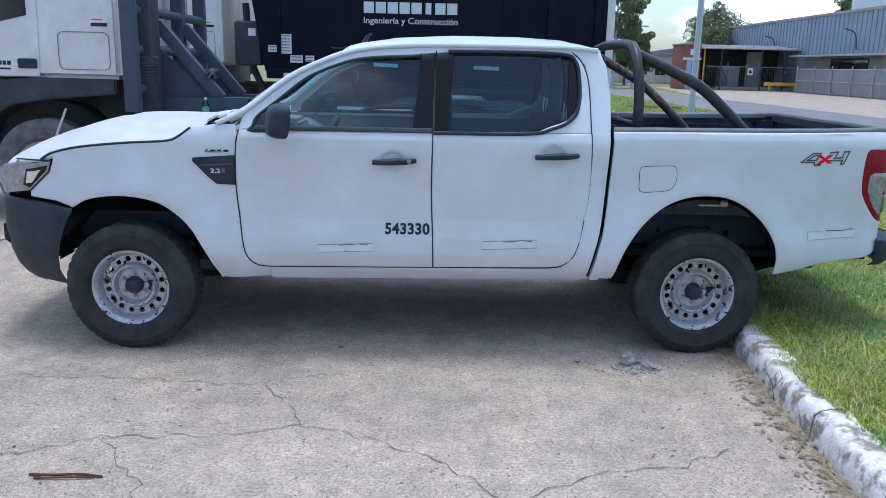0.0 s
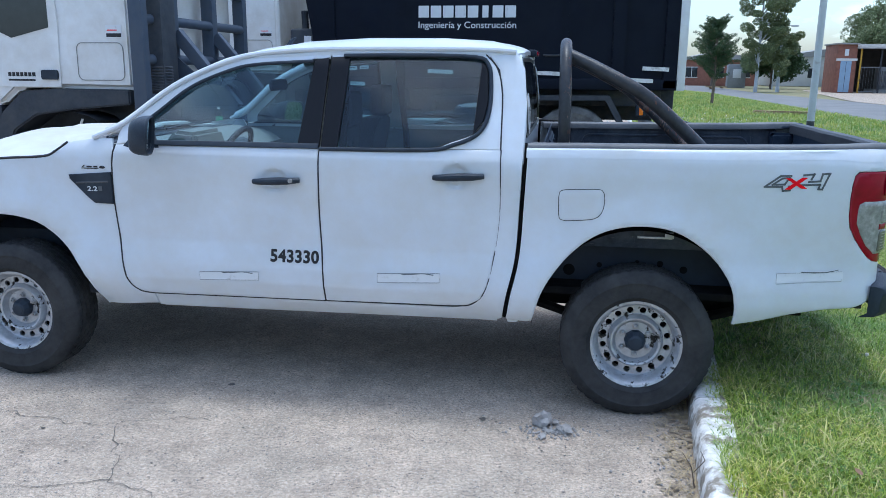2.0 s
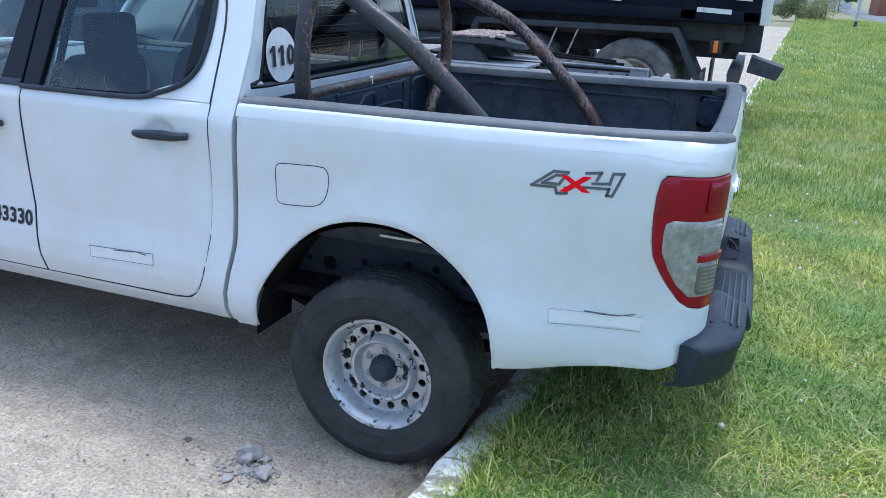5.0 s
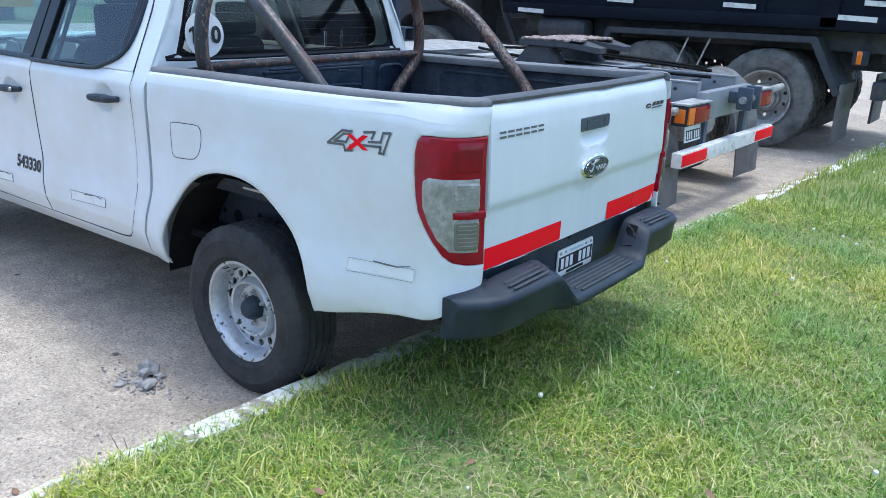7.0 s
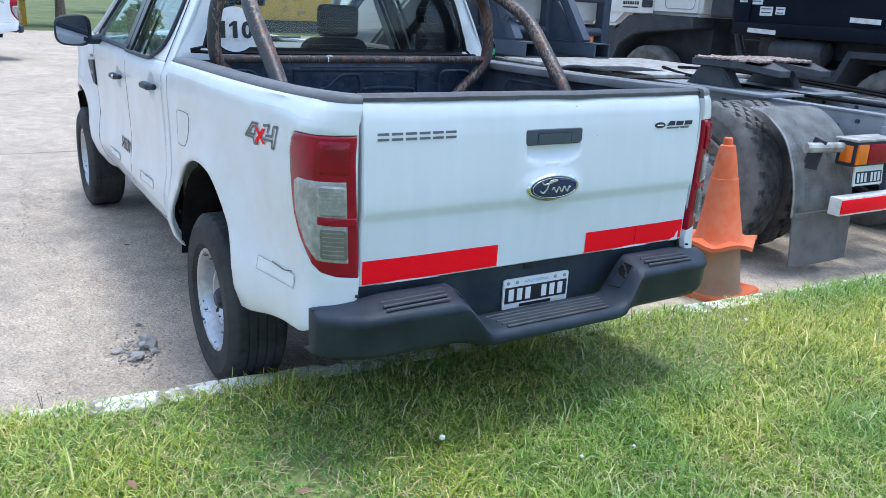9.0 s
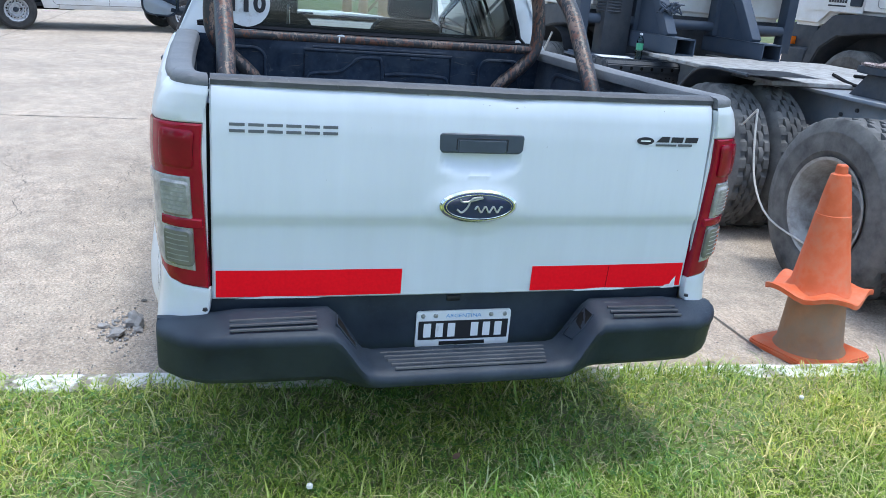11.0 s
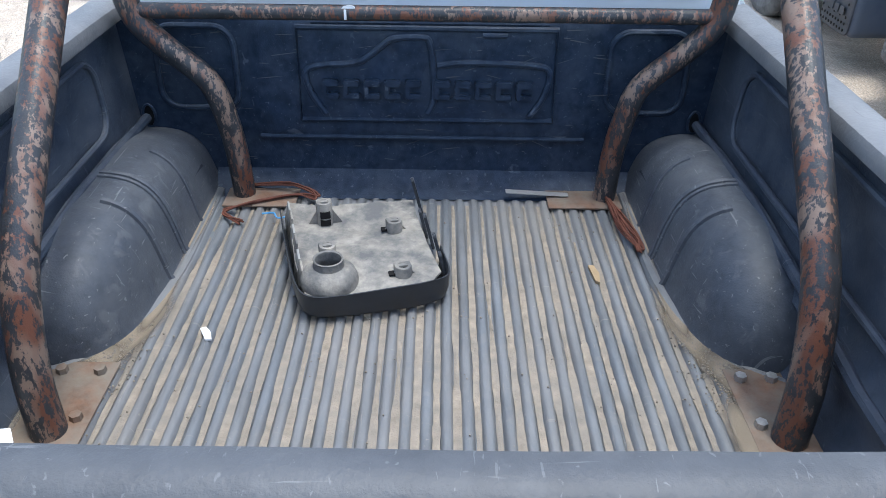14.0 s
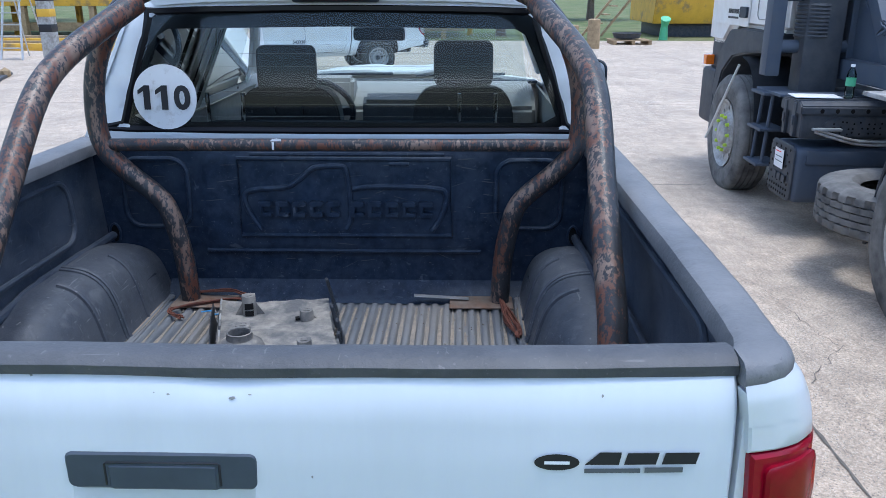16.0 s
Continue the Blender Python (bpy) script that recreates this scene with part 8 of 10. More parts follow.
# headache rack behind the cab
rack = thing("headache_rack", (-1.0, YC, 1.10), "slate-blue tubular cab guard rack on the tractor chassis", "rack")
XR = -1.22
for y, w in ((2.62, 0.055), (3.22, 0.06), (4.12, 0.06), (4.95, 0.055)):
    part("post", box(XR - 0.07, XR + 0.07, y - w, y + w, 1.12, 2.75, 0.012), SLATE, rack)
for z in (1.34, 1.72, 2.10, 2.48):
    part("rail", tube([(XR + 0.02, 2.60, z), (XR + 0.02, 5.0, z)], 0.05, 12), SLATE, rack)
for y in (3.22, 4.12):
    part("brace", bm_join(moved(box(-0.06, 0.06, -0.05, 0.05, 0, 0.98, 0.01), pose(-0.52, y, 1.24, 0, -40, 0))), SLATE, rack)
    beam = part("base_beam", bm_join(box(-1.25, -0.22, y - 0.10, y - 0.088, 1.105, 1.255), box(-1.25, -0.22, y + 0.088, y + 0.10, 1.105, 1.255), box(-1.25, -0.22, y - 0.10, y + 0.10, 1.105, 1.117), box(-1.25, -0.22, y - 0.10, y + 0.10, 1.243, 1.255)), SLATE, rack)
    part("gusset", prism([(-1.15, 1.255), (-0.6, 1.255), (-1.15, 1.75)], y - 0.012, y + 0.012, "y"), SLATE, rack)
straps = tagged(part("rope_coil", bm_join(*[tube([(-0.62 + 0.05 * math.sin(k * 2.1 + j), 3.22 + 0.10 * math.cos(k * 1.1 + j) + 0.02 * j, 1.50 + 0.05 * math.sin(k * 1.7 + j)) for k in range(16)], 0.008, 5) for j in range(3)]), SLATE), "dark tangled straps hung on the rack", "straps")
# cab
def cab(parent, x0, y0, y1, lettered, zoff=0.0):
    """A forward-control cab: x0 is its rear wall, the front is 2 m ahead of it."""
    def P(x, z):
        return (x0 + x, z + zoff)
    prof = [P(0, 1.42), P(0, 2.95), P(-0.25, 3.02), P(-1.5, 3.0), P(-1.80, 2.75), P(-1.98, 1.95), P(-2.0, 1.25), P(-1.5, 1.25), P(-1.28, 1.43)]
    body = part("cab_body", prism(prof, y0, y1, "y", 0.05, 3), CABPAINT, parent, "white cab body")
    for s, yy in ((-1, y0), (1, y1)):
        d = s * 0.006
        door = [P(-0.80, 1.44), P(-0.78, 2.0), P(-0.80, 2.86), P(-1.38, 2.86), P(-1.62, 2.3), P(-1.76, 1.92), P(-1.78, 1.44)]
        dr = part("door", prism(door, yy + d * 0.2, yy + d * 2.2, "y", 0.004), CABPAINT, body)
        glass = [P(-0.88, 2.02), P(-0.88, 2.78), P(-1.36, 2.78), P(-1.56, 2.32), P(-1.66, 2.08), P(-1.3, 1.92)]
        part("door_window", prism(glass, yy + d * 2.3, yy + d * 3, "y"), WINDOWDARK, dr, "dark door window")
        part("door_handle", prism(round_rect(P(-1.00, 0)[0], P(-0.815, 0)[0], 1.515 + zoff, 1.610 + zoff, 0.02), yy + d * 2, yy + d * 6, "y", 0.004), PLASTIC, dr, "black door handle")
        part("side_hatch", tube([(x, yy + d * 0.8, z) for x, z in [(x0 - 0.60 + u, 1.515 + zoff + v) for u, v in round_rect(0, 0.50, 0, 0.36, 0.06)]], 0.004, 5, True), DASH, body, "outline of a side hatch")
        part("arch_band", prism([P(-0.05, 1.28), P(-0.05, 1.425), P(-0.80, 1.43), P(-1.24, 1.40), P(-1.50, 1.18), P(-1.62, 0.78), P(-1.5, 0.70), P(-1.36, 1.0), P(-1.10, 1.16), P(-0.7, 1.22)], yy + s * 0.03, yy - s * 0.35, "y", 0.015), CABGREY, body, "dark plastic wheel arch")
        if s < 0:
            part("side_sticker", prism(rect(x0 - 0.27, x0 - 0.10, 1.925 + zoff, 2.045 + zoff), yy + d * 0.3, yy + d * 0.8, "y"), DECALWHITE, body)
            part("sticker_bar", prism(rect(x0 - 0.265, x0 - 0.105, 1.93 + zoff, 1.965 + zoff), yy + d * 0.8, yy + d, "y"), DECALBLACK, body)
            part("sticker_bar", prism(rect(x0 - 0.255, x0 - 0.15, 1.99 + zoff, 2.0 + zoff), yy + d * 0.8, yy + d, "y"), REDTAPE, body)
            if lettered:
                for k in range(7):
                    part("name_bar", prism(rect(x0 - 1.38 + 0.045 * k, x0 - 1.345 + 0.045 * k, 1.545 + zoff, 1.585 + zoff), yy + d * 2.2, yy + d * 2.6, "y"), DECALBLACK, dr)
                part("name_bar", prism(rect(x0 - 1.38, x0 - 1.08, 1.50 + zoff, 1.518 + zoff), yy + d * 2.2, yy + d * 2.6, "y"), DECALBLACK, dr)
    part("front_bumper", box(x0 - 2.06, x0 - 1.60, y0 - 0.02, y1 + 0.02, 0.45, 1.0, 0.05, 3), CABGREY, parent, "dark front bumper")
    part("front_panel", box(x0 - 2.02, x0 - 1.55, y0 + 0.05, y1 - 0.05, 0.95, 1.30, 0.03), CABGREY, parent)
    part("corner_lamp", box(x0 - 2.0, x0 - 1.9, y0 - 0.035, y0 + 0.05, 1.02, 1.12, 0.01), AMBER, parent)
    part("under_cab", box(x0 - 1.5, x0 - 0.05, y0 + 0.35, y1 - 0.35, 0.65, 1.45, 0.05), CABGREY, parent)
    part("windscreen", moved(box(-0.01, 0.01, y0 + 0.12, y1 - 0.12, 0, 0.88, 0.005), pose(x0 - 1.985, 0, 1.98 + zoff, 0, 12.5, 0)), WINDOWDARK, body)
    for s, yy in ((-1, y0 - 0.13), (1, y1 + 0.13)):
        mr = part("door_mirror", box(x0 - 1.92, x0 - 1.82, yy - 0.09, yy + 0.09, 2.0 + zoff, 2.5 + zoff, 0.03), PLASTIC, parent, "black door mirror")
        part("mirror_stay", tube([(x0 - 1.85, yy, 2.45 + zoff), (x0 - 1.8, yy - s * 0.15, 2.5 + zoff)], 0.015, 6), PLASTIC, mr)
    return body


cab_t = cab(tractor, -1.37, 2.74, 5.02, True)
for z, r in ((1.0, 0.03), (1.35, 0.025), (1.6, 0.025)):
    part("bull_bar", tube([(-3.40, 2.95, z), (-3.52, 3.1, z), (-3.52, 4.66, z), (-3.40, 4.80, z)], r, 8), WHITEWALL, tractor)
for y in (3.1, 3.85, 4.66):
    part("bull_bar", tube([(-3.52, y, 0.85), (-3.52, y, 1.62)], 0.03, 8), WHITEWALL, tractor)
# arch flap, stick on the hub, exhaust stack and ribbed intake behind the cab
for s, yy in ((-1, 2.66), (1, 5.10)):
    path = [(-1.52, 0.34), (-1.54, 0.66), (-1.62, 0.94), (-1.80, 1.14), (-2.02, 1.20)]
    bm = bmesh.new()
    rows = [[bm.verts.new((x, yy - s * 0.02 * 0 + o, z)) for o in (0.0, -s * 0.40)] for x, z in spline(path, 4)]
    for r, q in zip(rows, rows[1:]):
        bm.faces.new((r[0], r[1], q[1], q[0]))
    bmesh.ops.solidify(bm, geom=bm.faces[:], thickness=0.014)
    part("wheel_shroud", bm, CABGREY, tractor, "dark plastic wheel shroud")
part("hub_stick", tube([(-2.10, 2.44, 0.47), (-1.88, 2.60, 1.14)], 0.012, 6), ROPE, tractor, "pale stick leaning on the hub")
part("intake_duct", bm_join(box(-1.30, -1.08, 2.80, 3.10, 0.95, 2.7, 0.04)), CABGREY, tractor)
for k in range(9):
    part("bellows", tube([(-1.19 + 0.12 * math.cos(a), 2.90 + 0.12 * math.sin(a), 1.42 + 0.028 * k) for a in [2 * math.pi * j / 16 for j in range(16)]], 0.015, 6, True), CABGREY, tractor)
# steps, tool box, tank
step_y = 2.64
for x in (-1.42, -1.20):
    part("step_side", tube([(x, step_y, 0.42), (x + 0.03, step_y + 0.02, 0.98)], 0.016, 8), SLATE, tractor)
for z in (0.42, 0.70, 0.98):
    part("step_tread", box(-1.45, -1.15, step_y - 0.06, step_y + 0.14, z - 0.012, z + 0.012, 0.004), SLATE, tractor)
part("step_platform", box(-1.45, -0.92, step_y - 0.02, 3.5, 0.985, 1.008, 0.004), SLATE, tractor, "slate checker step platform")
tool = part("tool_box", bm_join(box(-0.86, -0.50, 2.63, 3.80, 0.745, 0.985, 0.025, 3), prism([(-0.875, 0.915), (-0.875, 0.975), (-0.84, 1.008), (-0.52, 1.008), (-0.485, 0.975), (-0.485, 0.915)], 2.615, 3.82, "y", 0.008)), CABGREY, tractor, "dark grey plastic tool box with a ribbed lid")
for k in range(9):
    part("vent_hole", prism(ellipse(2.76 + 0.105 * k, 0.945, 0.014, 0.016, 10), -0.4845, -0.481, "x"), BLACKMATTE, tool)
for x in (-0.79, -0.62):
    part("box_strap", bm_join(box(x, x + 0.05, 2.607, 2.63, 0.75, 0.99, 0.004), box(x + 0.008, x + 0.042, 2.598, 2.61, 0.83, 0.90, 0.004)), CABGREY, tool)
for x in (-0.74, -0.57):
    part("lid_rib", box(x, x + 0.02, 2.62, 3.80, 1.004, 1.016, 0.004), CABGREY, tool)
cover = part("cover_plate", prism([(2.72, 0.80), (2.76, 0.765), (3.70, 0.765), (3.70, 0.905), (2.86, 0.905), (2.80, 0.87)], -0.502, -0.490, "x", 0.004), CHASSIS, tool, "perforated dark plate")
rnd = random.Random(3)
for k in range(46):
    y0, z0 = 2.86 + 0.046 * (k % 16) + rnd.uniform(-0.012, 0.012), 0.79 + 0.036 * (k // 16) + rnd.uniform(-0.008, 0.008)
    part("punch_hole", prism(ellipse(y0, z0, 0.007, 0.007, 8), -0.4895, -0.4885, "x"), BLACKMATTE, cover)
for o in (0.0, 0.022):
    part("box_cable", tube(spline([(-0.47, 2.72, 0.80 + o), (-0.45, 2.86, 0.76 + o), (-0.44, 3.0, 0.725 + o), (-0.43, 3.2, 0.72 + o), (-0.42, 3.45, 0.75 + o), (-0.42, 3.7, 0.82 + o)], 5), 0.010, 6), TRUCKRIM, tool)
part("cable_clamp", box(-0.485, -0.44, 2.70, 2.90, 0.81, 0.83, 0.006), CHECKER, tool)
tank = part("fuel_tank", box(-0.96, -0.50, 2.63, 3.80, 0.27, 0.68, 0.06, 4), SLATE, tractor, "slate-blue side tank with a perforated end plate")
part("tank_band", box(-0.50, -0.485, 2.70, 3.74, 0.56, 0.66, 0.006), SLATE, tank)
endp = part("perforated_plate", sheet([round_rect(-0.97, -0.52, 0.275, 0.685, 0.06)], lambda u, v, d: Vector((u, 2.622 - d, v)), 0.06, 0.010), CABGREY, tank)
for i in range(9):
    for j in range(9):
        if not (2 < i < 7 and 3 < j < 8) and (i + j) % 2 == 0 or j < 2:
            part("punch_hole", prism(ellipse(-0.93 + 0.046 * i, 0.315 + 0.042 * j, 0.010, 0.010, 8), 2.611, 2.608, "y"), BLACKMATTE, endp)
part("tank_label", prism(rect(-0.84, -0.67, 0.49, 0.63), 2.608, 2.606, "y"), DECALWHITE, tank)
for k in range(3):
    part("label_bar", prism(rect(-0.82, -0.72 + 0.02 * k, 0.605 - 0.035 * k, 0.612 - 0.035 * k), 2.606, 2.605, "y"), REDTAPE if k == 0 else DECALGREY, tank)
    part("raised_bar", prism(round_rect(-0.84 + 0.085 * k, -0.775 + 0.085 * k, 0.40, 0.455, 0.006), 2.612, 2.605, "y", 0.002), CABGREY, endp)
part("exhaust_pipe", bm_join(lathe([(0.075, 0.0), (0.075, 0.25), (0.062, 0.25), (0.062, 0.02)], 20, "x")), CHASSIS, tractor, "", Matrix.Translation((-0.48, 2.98, 0.31)))
spare = tagged(part("spare_tyre", TTYRE, None, None, "", Matrix.Translation((0.42, 2.98, 0.50)) @ Matrix.Rotation(math.pi / 2, 4, "X")), "dusty spare tyre lying flat under the truck frame", "tyre")
part("tyre_carrier", box(-0.05, 0.9, 2.9, 3.2, 0.325, 0.352, 0.004), CHASSIS, tractor)
part("carrier_hanger", box(0.40, 0.46, 3.12, 3.18, 0.30, 0.82, 0.004), CHASSIS, tractor)
part("lashing_cord", bm_join(tube([(1.22, 2.62, 0.40), (1.78, 2.64, 0.95)], 0.0065, 6), tube(spline([(1.78, 2.64, 0.95), (1.84, 2.62, 0.76), (1.96, 2.60, 0.50), (2.20, 2.58, 0.33), (2.62, 2.60, 0.27)], 4), 0.0065, 6)), ROPE, tractor, "pale cord tied between the wheels")
# bottle and papers on the tool box
bottle = thing("water_bottle", (-0.62, 2.985, 1.016), "half-full clear bottle with a green label on the tool box", "bottle")
BOTTLEGLASS = glass_material("bottle_plastic", (0.80, 0.90, 0.86), 1.4)
part("bottle_body", moved(lathe([(0.0, 0.0), (0.030, 0.002), (0.033, 0.02), (0.033, 0.07), (0.031, 0.10), (0.033, 0.16), (0.026, 0.19), (0.013, 0.215), (0.013, 0.23)], 20, "z"), Matrix.Translation((-0.62, 2.985, 1.016))), BOTTLEGLASS, bottle)
part("bottle_label", moved(lathe([(0.0336, 0.09), (0.0336, 0.15)], 20, "z"), Matrix.Translation((-0.62, 2.985, 1.016))), GREENLABEL, bottle)
part("bottle_cap", moved(lathe([(0.0145, 0.222), (0.0145, 0.24), (0.0, 0.241)], 16, "z"), Matrix.Translation((-0.62, 2.985, 1.016))), DECALWHITE, bottle)
papers = tagged(part("papers", moved(box(-0.16, 0.16, -0.11, 0.11, 0, 0.006, 0.001), pose(-0.74, 2.80, 1.017, 0, 0, 84)), DECALWHITE), "white papers lying on the tool box", "papers")

# ---- the tipper truck behind ----
TY = 6.18
# the tractor's stance
STANCE = Matrix.Translation((0.0, YC + 0.128, -0.020)) @ Matrix.Rotation(-0.016, 4, "Z") @ Matrix.Translation((0.0, -YC, 0.0))
for ob in (tractor, rack, bottle, spare, straps, papers):
    ob.matrix_basis = STANCE @ ob.matrix_basis
tipper = thing("tipper_truck", (1.0, TY + 1.25, 0), "dark navy tipper truck with a white cab parked beyond the tractor", "truck")
tub = part("tipper_body", bm_join(prism([(-0.86, 2.75), (-0.62, 1.36), (-0.3, 1.27), (4.02, 1.27), (4.10, 1.36), (4.10, 2.95), (-0.90, 2.95)], TY, TY + 2.5, "y", 0.02)), NAVY, tipper, "dark navy steel tipper body")
for x in (3.27, 3.92):
    part("tub_rib", prism([(x, 1.30), (x + 0.17, 1.30), (x + 0.17, 2.92), (x, 2.92)], TY - 0.05, TY + 0.01, "y", 0.01), NAVY, tub)
for x in (-0.45, 2.65):
    part("tub_rib", prism([(x, 1.30), (x + 0.06, 1.30), (x + 0.06, 2.92), (x, 2.92)], TY - 0.025, TY + 0.01, "y", 0.008), NAVY, tub)
part("top_rail", box(-0.92, 4.12, TY - 0.06, TY + 0.04, 2.88, 3.02, 0.02), NAVY, tub)
part("bottom_rail", box(-0.60, 4.10, TY - 0.05, TY + 0.03, 1.28, 1.42, 0.02), NAVY, tub)
part("rear_post", box(4.09, 4.20, TY - 0.04, TY + 0.12, 1.28, 2.98, 0.015), CABPAINT, tub, "white rear post")
part("tailboard", box(4.12, 4.18, TY + 0.12, TY + 2.4, 1.30, 2.9, 0.015), NAVY, tub)
part("rear_post", box(4.09, 4.20, TY + 2.38, TY + 2.54, 1.28, 2.98, 0.015), CABPAINT, tub, "white rear post")
for x0, x1, z in ((-0.36, 0.02, 1.31), (0.884, 1.218, 1.475), (2.27, 2.62, 1.465), (3.44, 3.80, 1.385), (3.66, 3.99, 1.53)):
    part("reflective_strip", prism([(x0, z), (x1, z - 0.012), (x1, z + 0.038), (x0, z + 0.05)], TY - 0.053, TY - 0.058, "y"), WHITETAPE, tub, "white reflective strip")
for x0, x1, z0, z1 in ((-0.57, -0.42, 1.64, 1.73), (-0.41, -0.25, 1.62, 1.88), (-0.27, -0.10, 1.50, 1.60), (-0.06, 0.06, 1.52, 1.60)):
    st2 = part("notice_sticker", prism(rect(x0, x1, z0, z1), TY - 0.003, TY - 0.006, "y"), DECALWHITE, tub, "white notice sticker with plain bars")
    for k in range(int((z1 - z0) / 0.04)):
        part("notice_bar", prism(rect(x0 + 0.015, x1 - 0.02, z1 - 0.03 - 0.04 * k, z1 - 0.018 - 0.04 * k), TY - 0.006, TY - 0.0075, "y"), DECALGREY, st2)
# the company mark as plain white blocks, and its second line in words
for k in range(8):
    x0 = 0.745 + k * 0.163
    shape = [(x0, 2.185), (x0 + 0.14, 2.185), (x0 + 0.14, 2.335), (x0, 2.335)] if k != 5 else [(x0 + 0.03, 2.185), (x0 + 0.11, 2.185), (x0 + 0.11, 2.335), (x0 + 0.03, 2.335)]
    part("company_mark", prism(shape, TY - 0.003, TY - 0.008, "y", 0.002), DECALWHITE, tub, "plain white block mark")
words = fitted(letters("Ingeniería y Construcción", 0.1, 0.001), 0.745, 2.035, 2.025, 2.135)
for v in words.verts:
    v.co = Vector((v.co.x, TY - 0.006, v.co.y))
part("company_line", words, DECALWHITE, tub, "white words Ingeniería y Construcción")
for k, x in enumerate((0.3, 1.6, 2.4)):
    part("tub_catch", tube([(x, TY - 0.01, 1.72), (x + 0.03, TY - 0.03, 1.71), (x + 0.18, TY - 0.03, 1.71), (x + 0.21, TY - 0.01, 1.72)], 0.012, 6), CHASSIS, tub)
for y in (TY + 0.85, TY + 1.65):
    part("chassis_rail", box(-3.0, 3.9, y - 0.05, y + 0.05, 0.85, 1.20, 0.01), CHASSIS, tipper)
for ax in (1.45, 2.80):
    for s, y0 in ((-1, TY + 0.16), (1, TY + 2.34)):
        truck_wheel(tipper, ax, y0, s, 0.53, TTYRE, RIM_OUT, None, "dusty drive tyre")
        truck_wheel(tipper, ax, y0 - s * 0.32, s, 0.53, TTYRE, None, None, "dusty inner drive tyre")
    part("axle", tube([(ax, TY + 0.3, 0.52), (ax, TY + 2.2, 0.52)], 0.09, 10), CHASSIS, tipper)
for s, y0 in ((-1, TY + 0.17), (1, TY + 2.33)):
    truck_wheel(tipper, -2.0, y0, s, 0.53, STYRE, RIM_FLAT, None, "dusty steer tyre")
part("wheel_guard", prism([(0.72, 0.62), (0.95, 1.12), (3.22, 1.14), (3.52, 0.62), (3.58, 0.66), (3.27, 1.21), (0.90, 1.19), (0.66, 0.64)], TY - 0.02, TY + 0.55, "y", 0.006), CABGREY, tipper, "angular dark mudguard")
for x in (1.9, 2.15):
    part("guard_stay", tube([(x, TY + 0.02, 1.12), (x - 0.12, TY + 0.02, 0.80)], 0.012, 6), TRUCKRIM, tipper)
part("mud_flap", box(3.56, 3.59, TY, TY + 0.6, 0.15, 0.75, 0.006), FLAP, tipper)
part("mud_flap", box(3.56, 3.59, TY + 1.9, TY + 2.5, 0.15, 0.75, 0.006), FLAP, tipper)
lampb = part("rear_lamp", box(3.62, 3.75, TY + 0.05, TY + 0.20, 0.95, 1.10, 0.01), PLASTIC, tipper, "rear side lamp")
part("amber_lens", box(3.66, 3.71, TY + 0.035, TY + 0.06, 0.96, 1.09, 0.006), AMBER, lampb)
part("bumper_beam", box(3.85, 3.98, TY + 0.05, TY + 2.45, 0.62, 0.80, 0.012), CHASSIS, tipper)
part("beam_tape", box(3.84, 3.85, TY + 0.1, TY + 0.5, 0.70, 0.76, 0.002), WHITETAPE, tipper)
part("rear_step", prism([(4.04, 0.77), (4.36, 0.70), (4.42, 0.84), (4.07, 0.94)], TY + 0.15, TY + 0.60, "y", 0.006), CHASSIS, tipper, "dark steel rear box")
part("sub_frame", box(-0.45, 3.95, TY + 0.30, TY + 2.2, 1.06, 1.30, 0.02), CHASSIS, tipper)
part("hinge_block", box(3.80, 4.15, TY + 0.6, TY + 0.9, 0.95, 1.28, 0.02), CHASSIS, tipper)
part("side_tank", box(-0.2, 0.75, TY + 0.05, TY + 0.6, 0.45, 0.98, 0.06, 3), CHASSIS, tipper, "dark side tank")
part("air_cleaner", box(-1.05, -0.68, TY + 0.05, TY + 0.5, 1.45, 2.05, 0.05, 3), CABGREY, tipper, "dark box air cleaner")
part("cleaner_label", prism(rect(-0.85, -0.75, 1.85, 1.95), TY + 0.05, TY + 0.045, "y"), DECALWHITE, tipper)
part("air_tank", moved(lathe([(0.0, -0.35), (0.12, -0.33), (0.15, -0.28), (0.15, 0.28), (0.12, 0.33), (0.0, 0.35)], 20, "x"), Matrix.Translation((0.25, TY + 0.12, 1.13))), CHASSIS, tipper)
part("hydraulic_pipe", tube(spline([(-0.95, TY + 0.4, 2.3), (-0.9, TY + 0.35, 1.6), (-0.75, TY + 0.3, 1.2), (-0.6, TY + 0.3, 0.9)], 5), 0.05, 8), CABGREY, tipper)
cab(tipper, -1.22, TY + 0.08, TY + 2.44, True, 0.02)

tipper.scale = (1.07, 1.07, 1.07)
tipper.location = (0.973, 8.2375, 0.0)

# ---- across the road ----
road = part("road", flat([(13.0, -40), (19.2, -40), (19.4, 20), (19.0, 45), (17.6, 62), (19.5, 140), (13.0, 140), (12.6, 62), (13.2, 24)]), ASPHALT, m=pose(0, 0, 0.006))
tagged(road, "worn grey asphalt road beyond the lawn", "road", kind="structure")
apron = part("forecourt", flat([(19.4, 20), (44, 20), (44, 76), (24.4, 76), (19.2, 46)]), CONCRETE, m=pose(0, 0, 0.004))
tagged(apron, "pale concrete forecourt before the shed", "pavement", kind="structure")


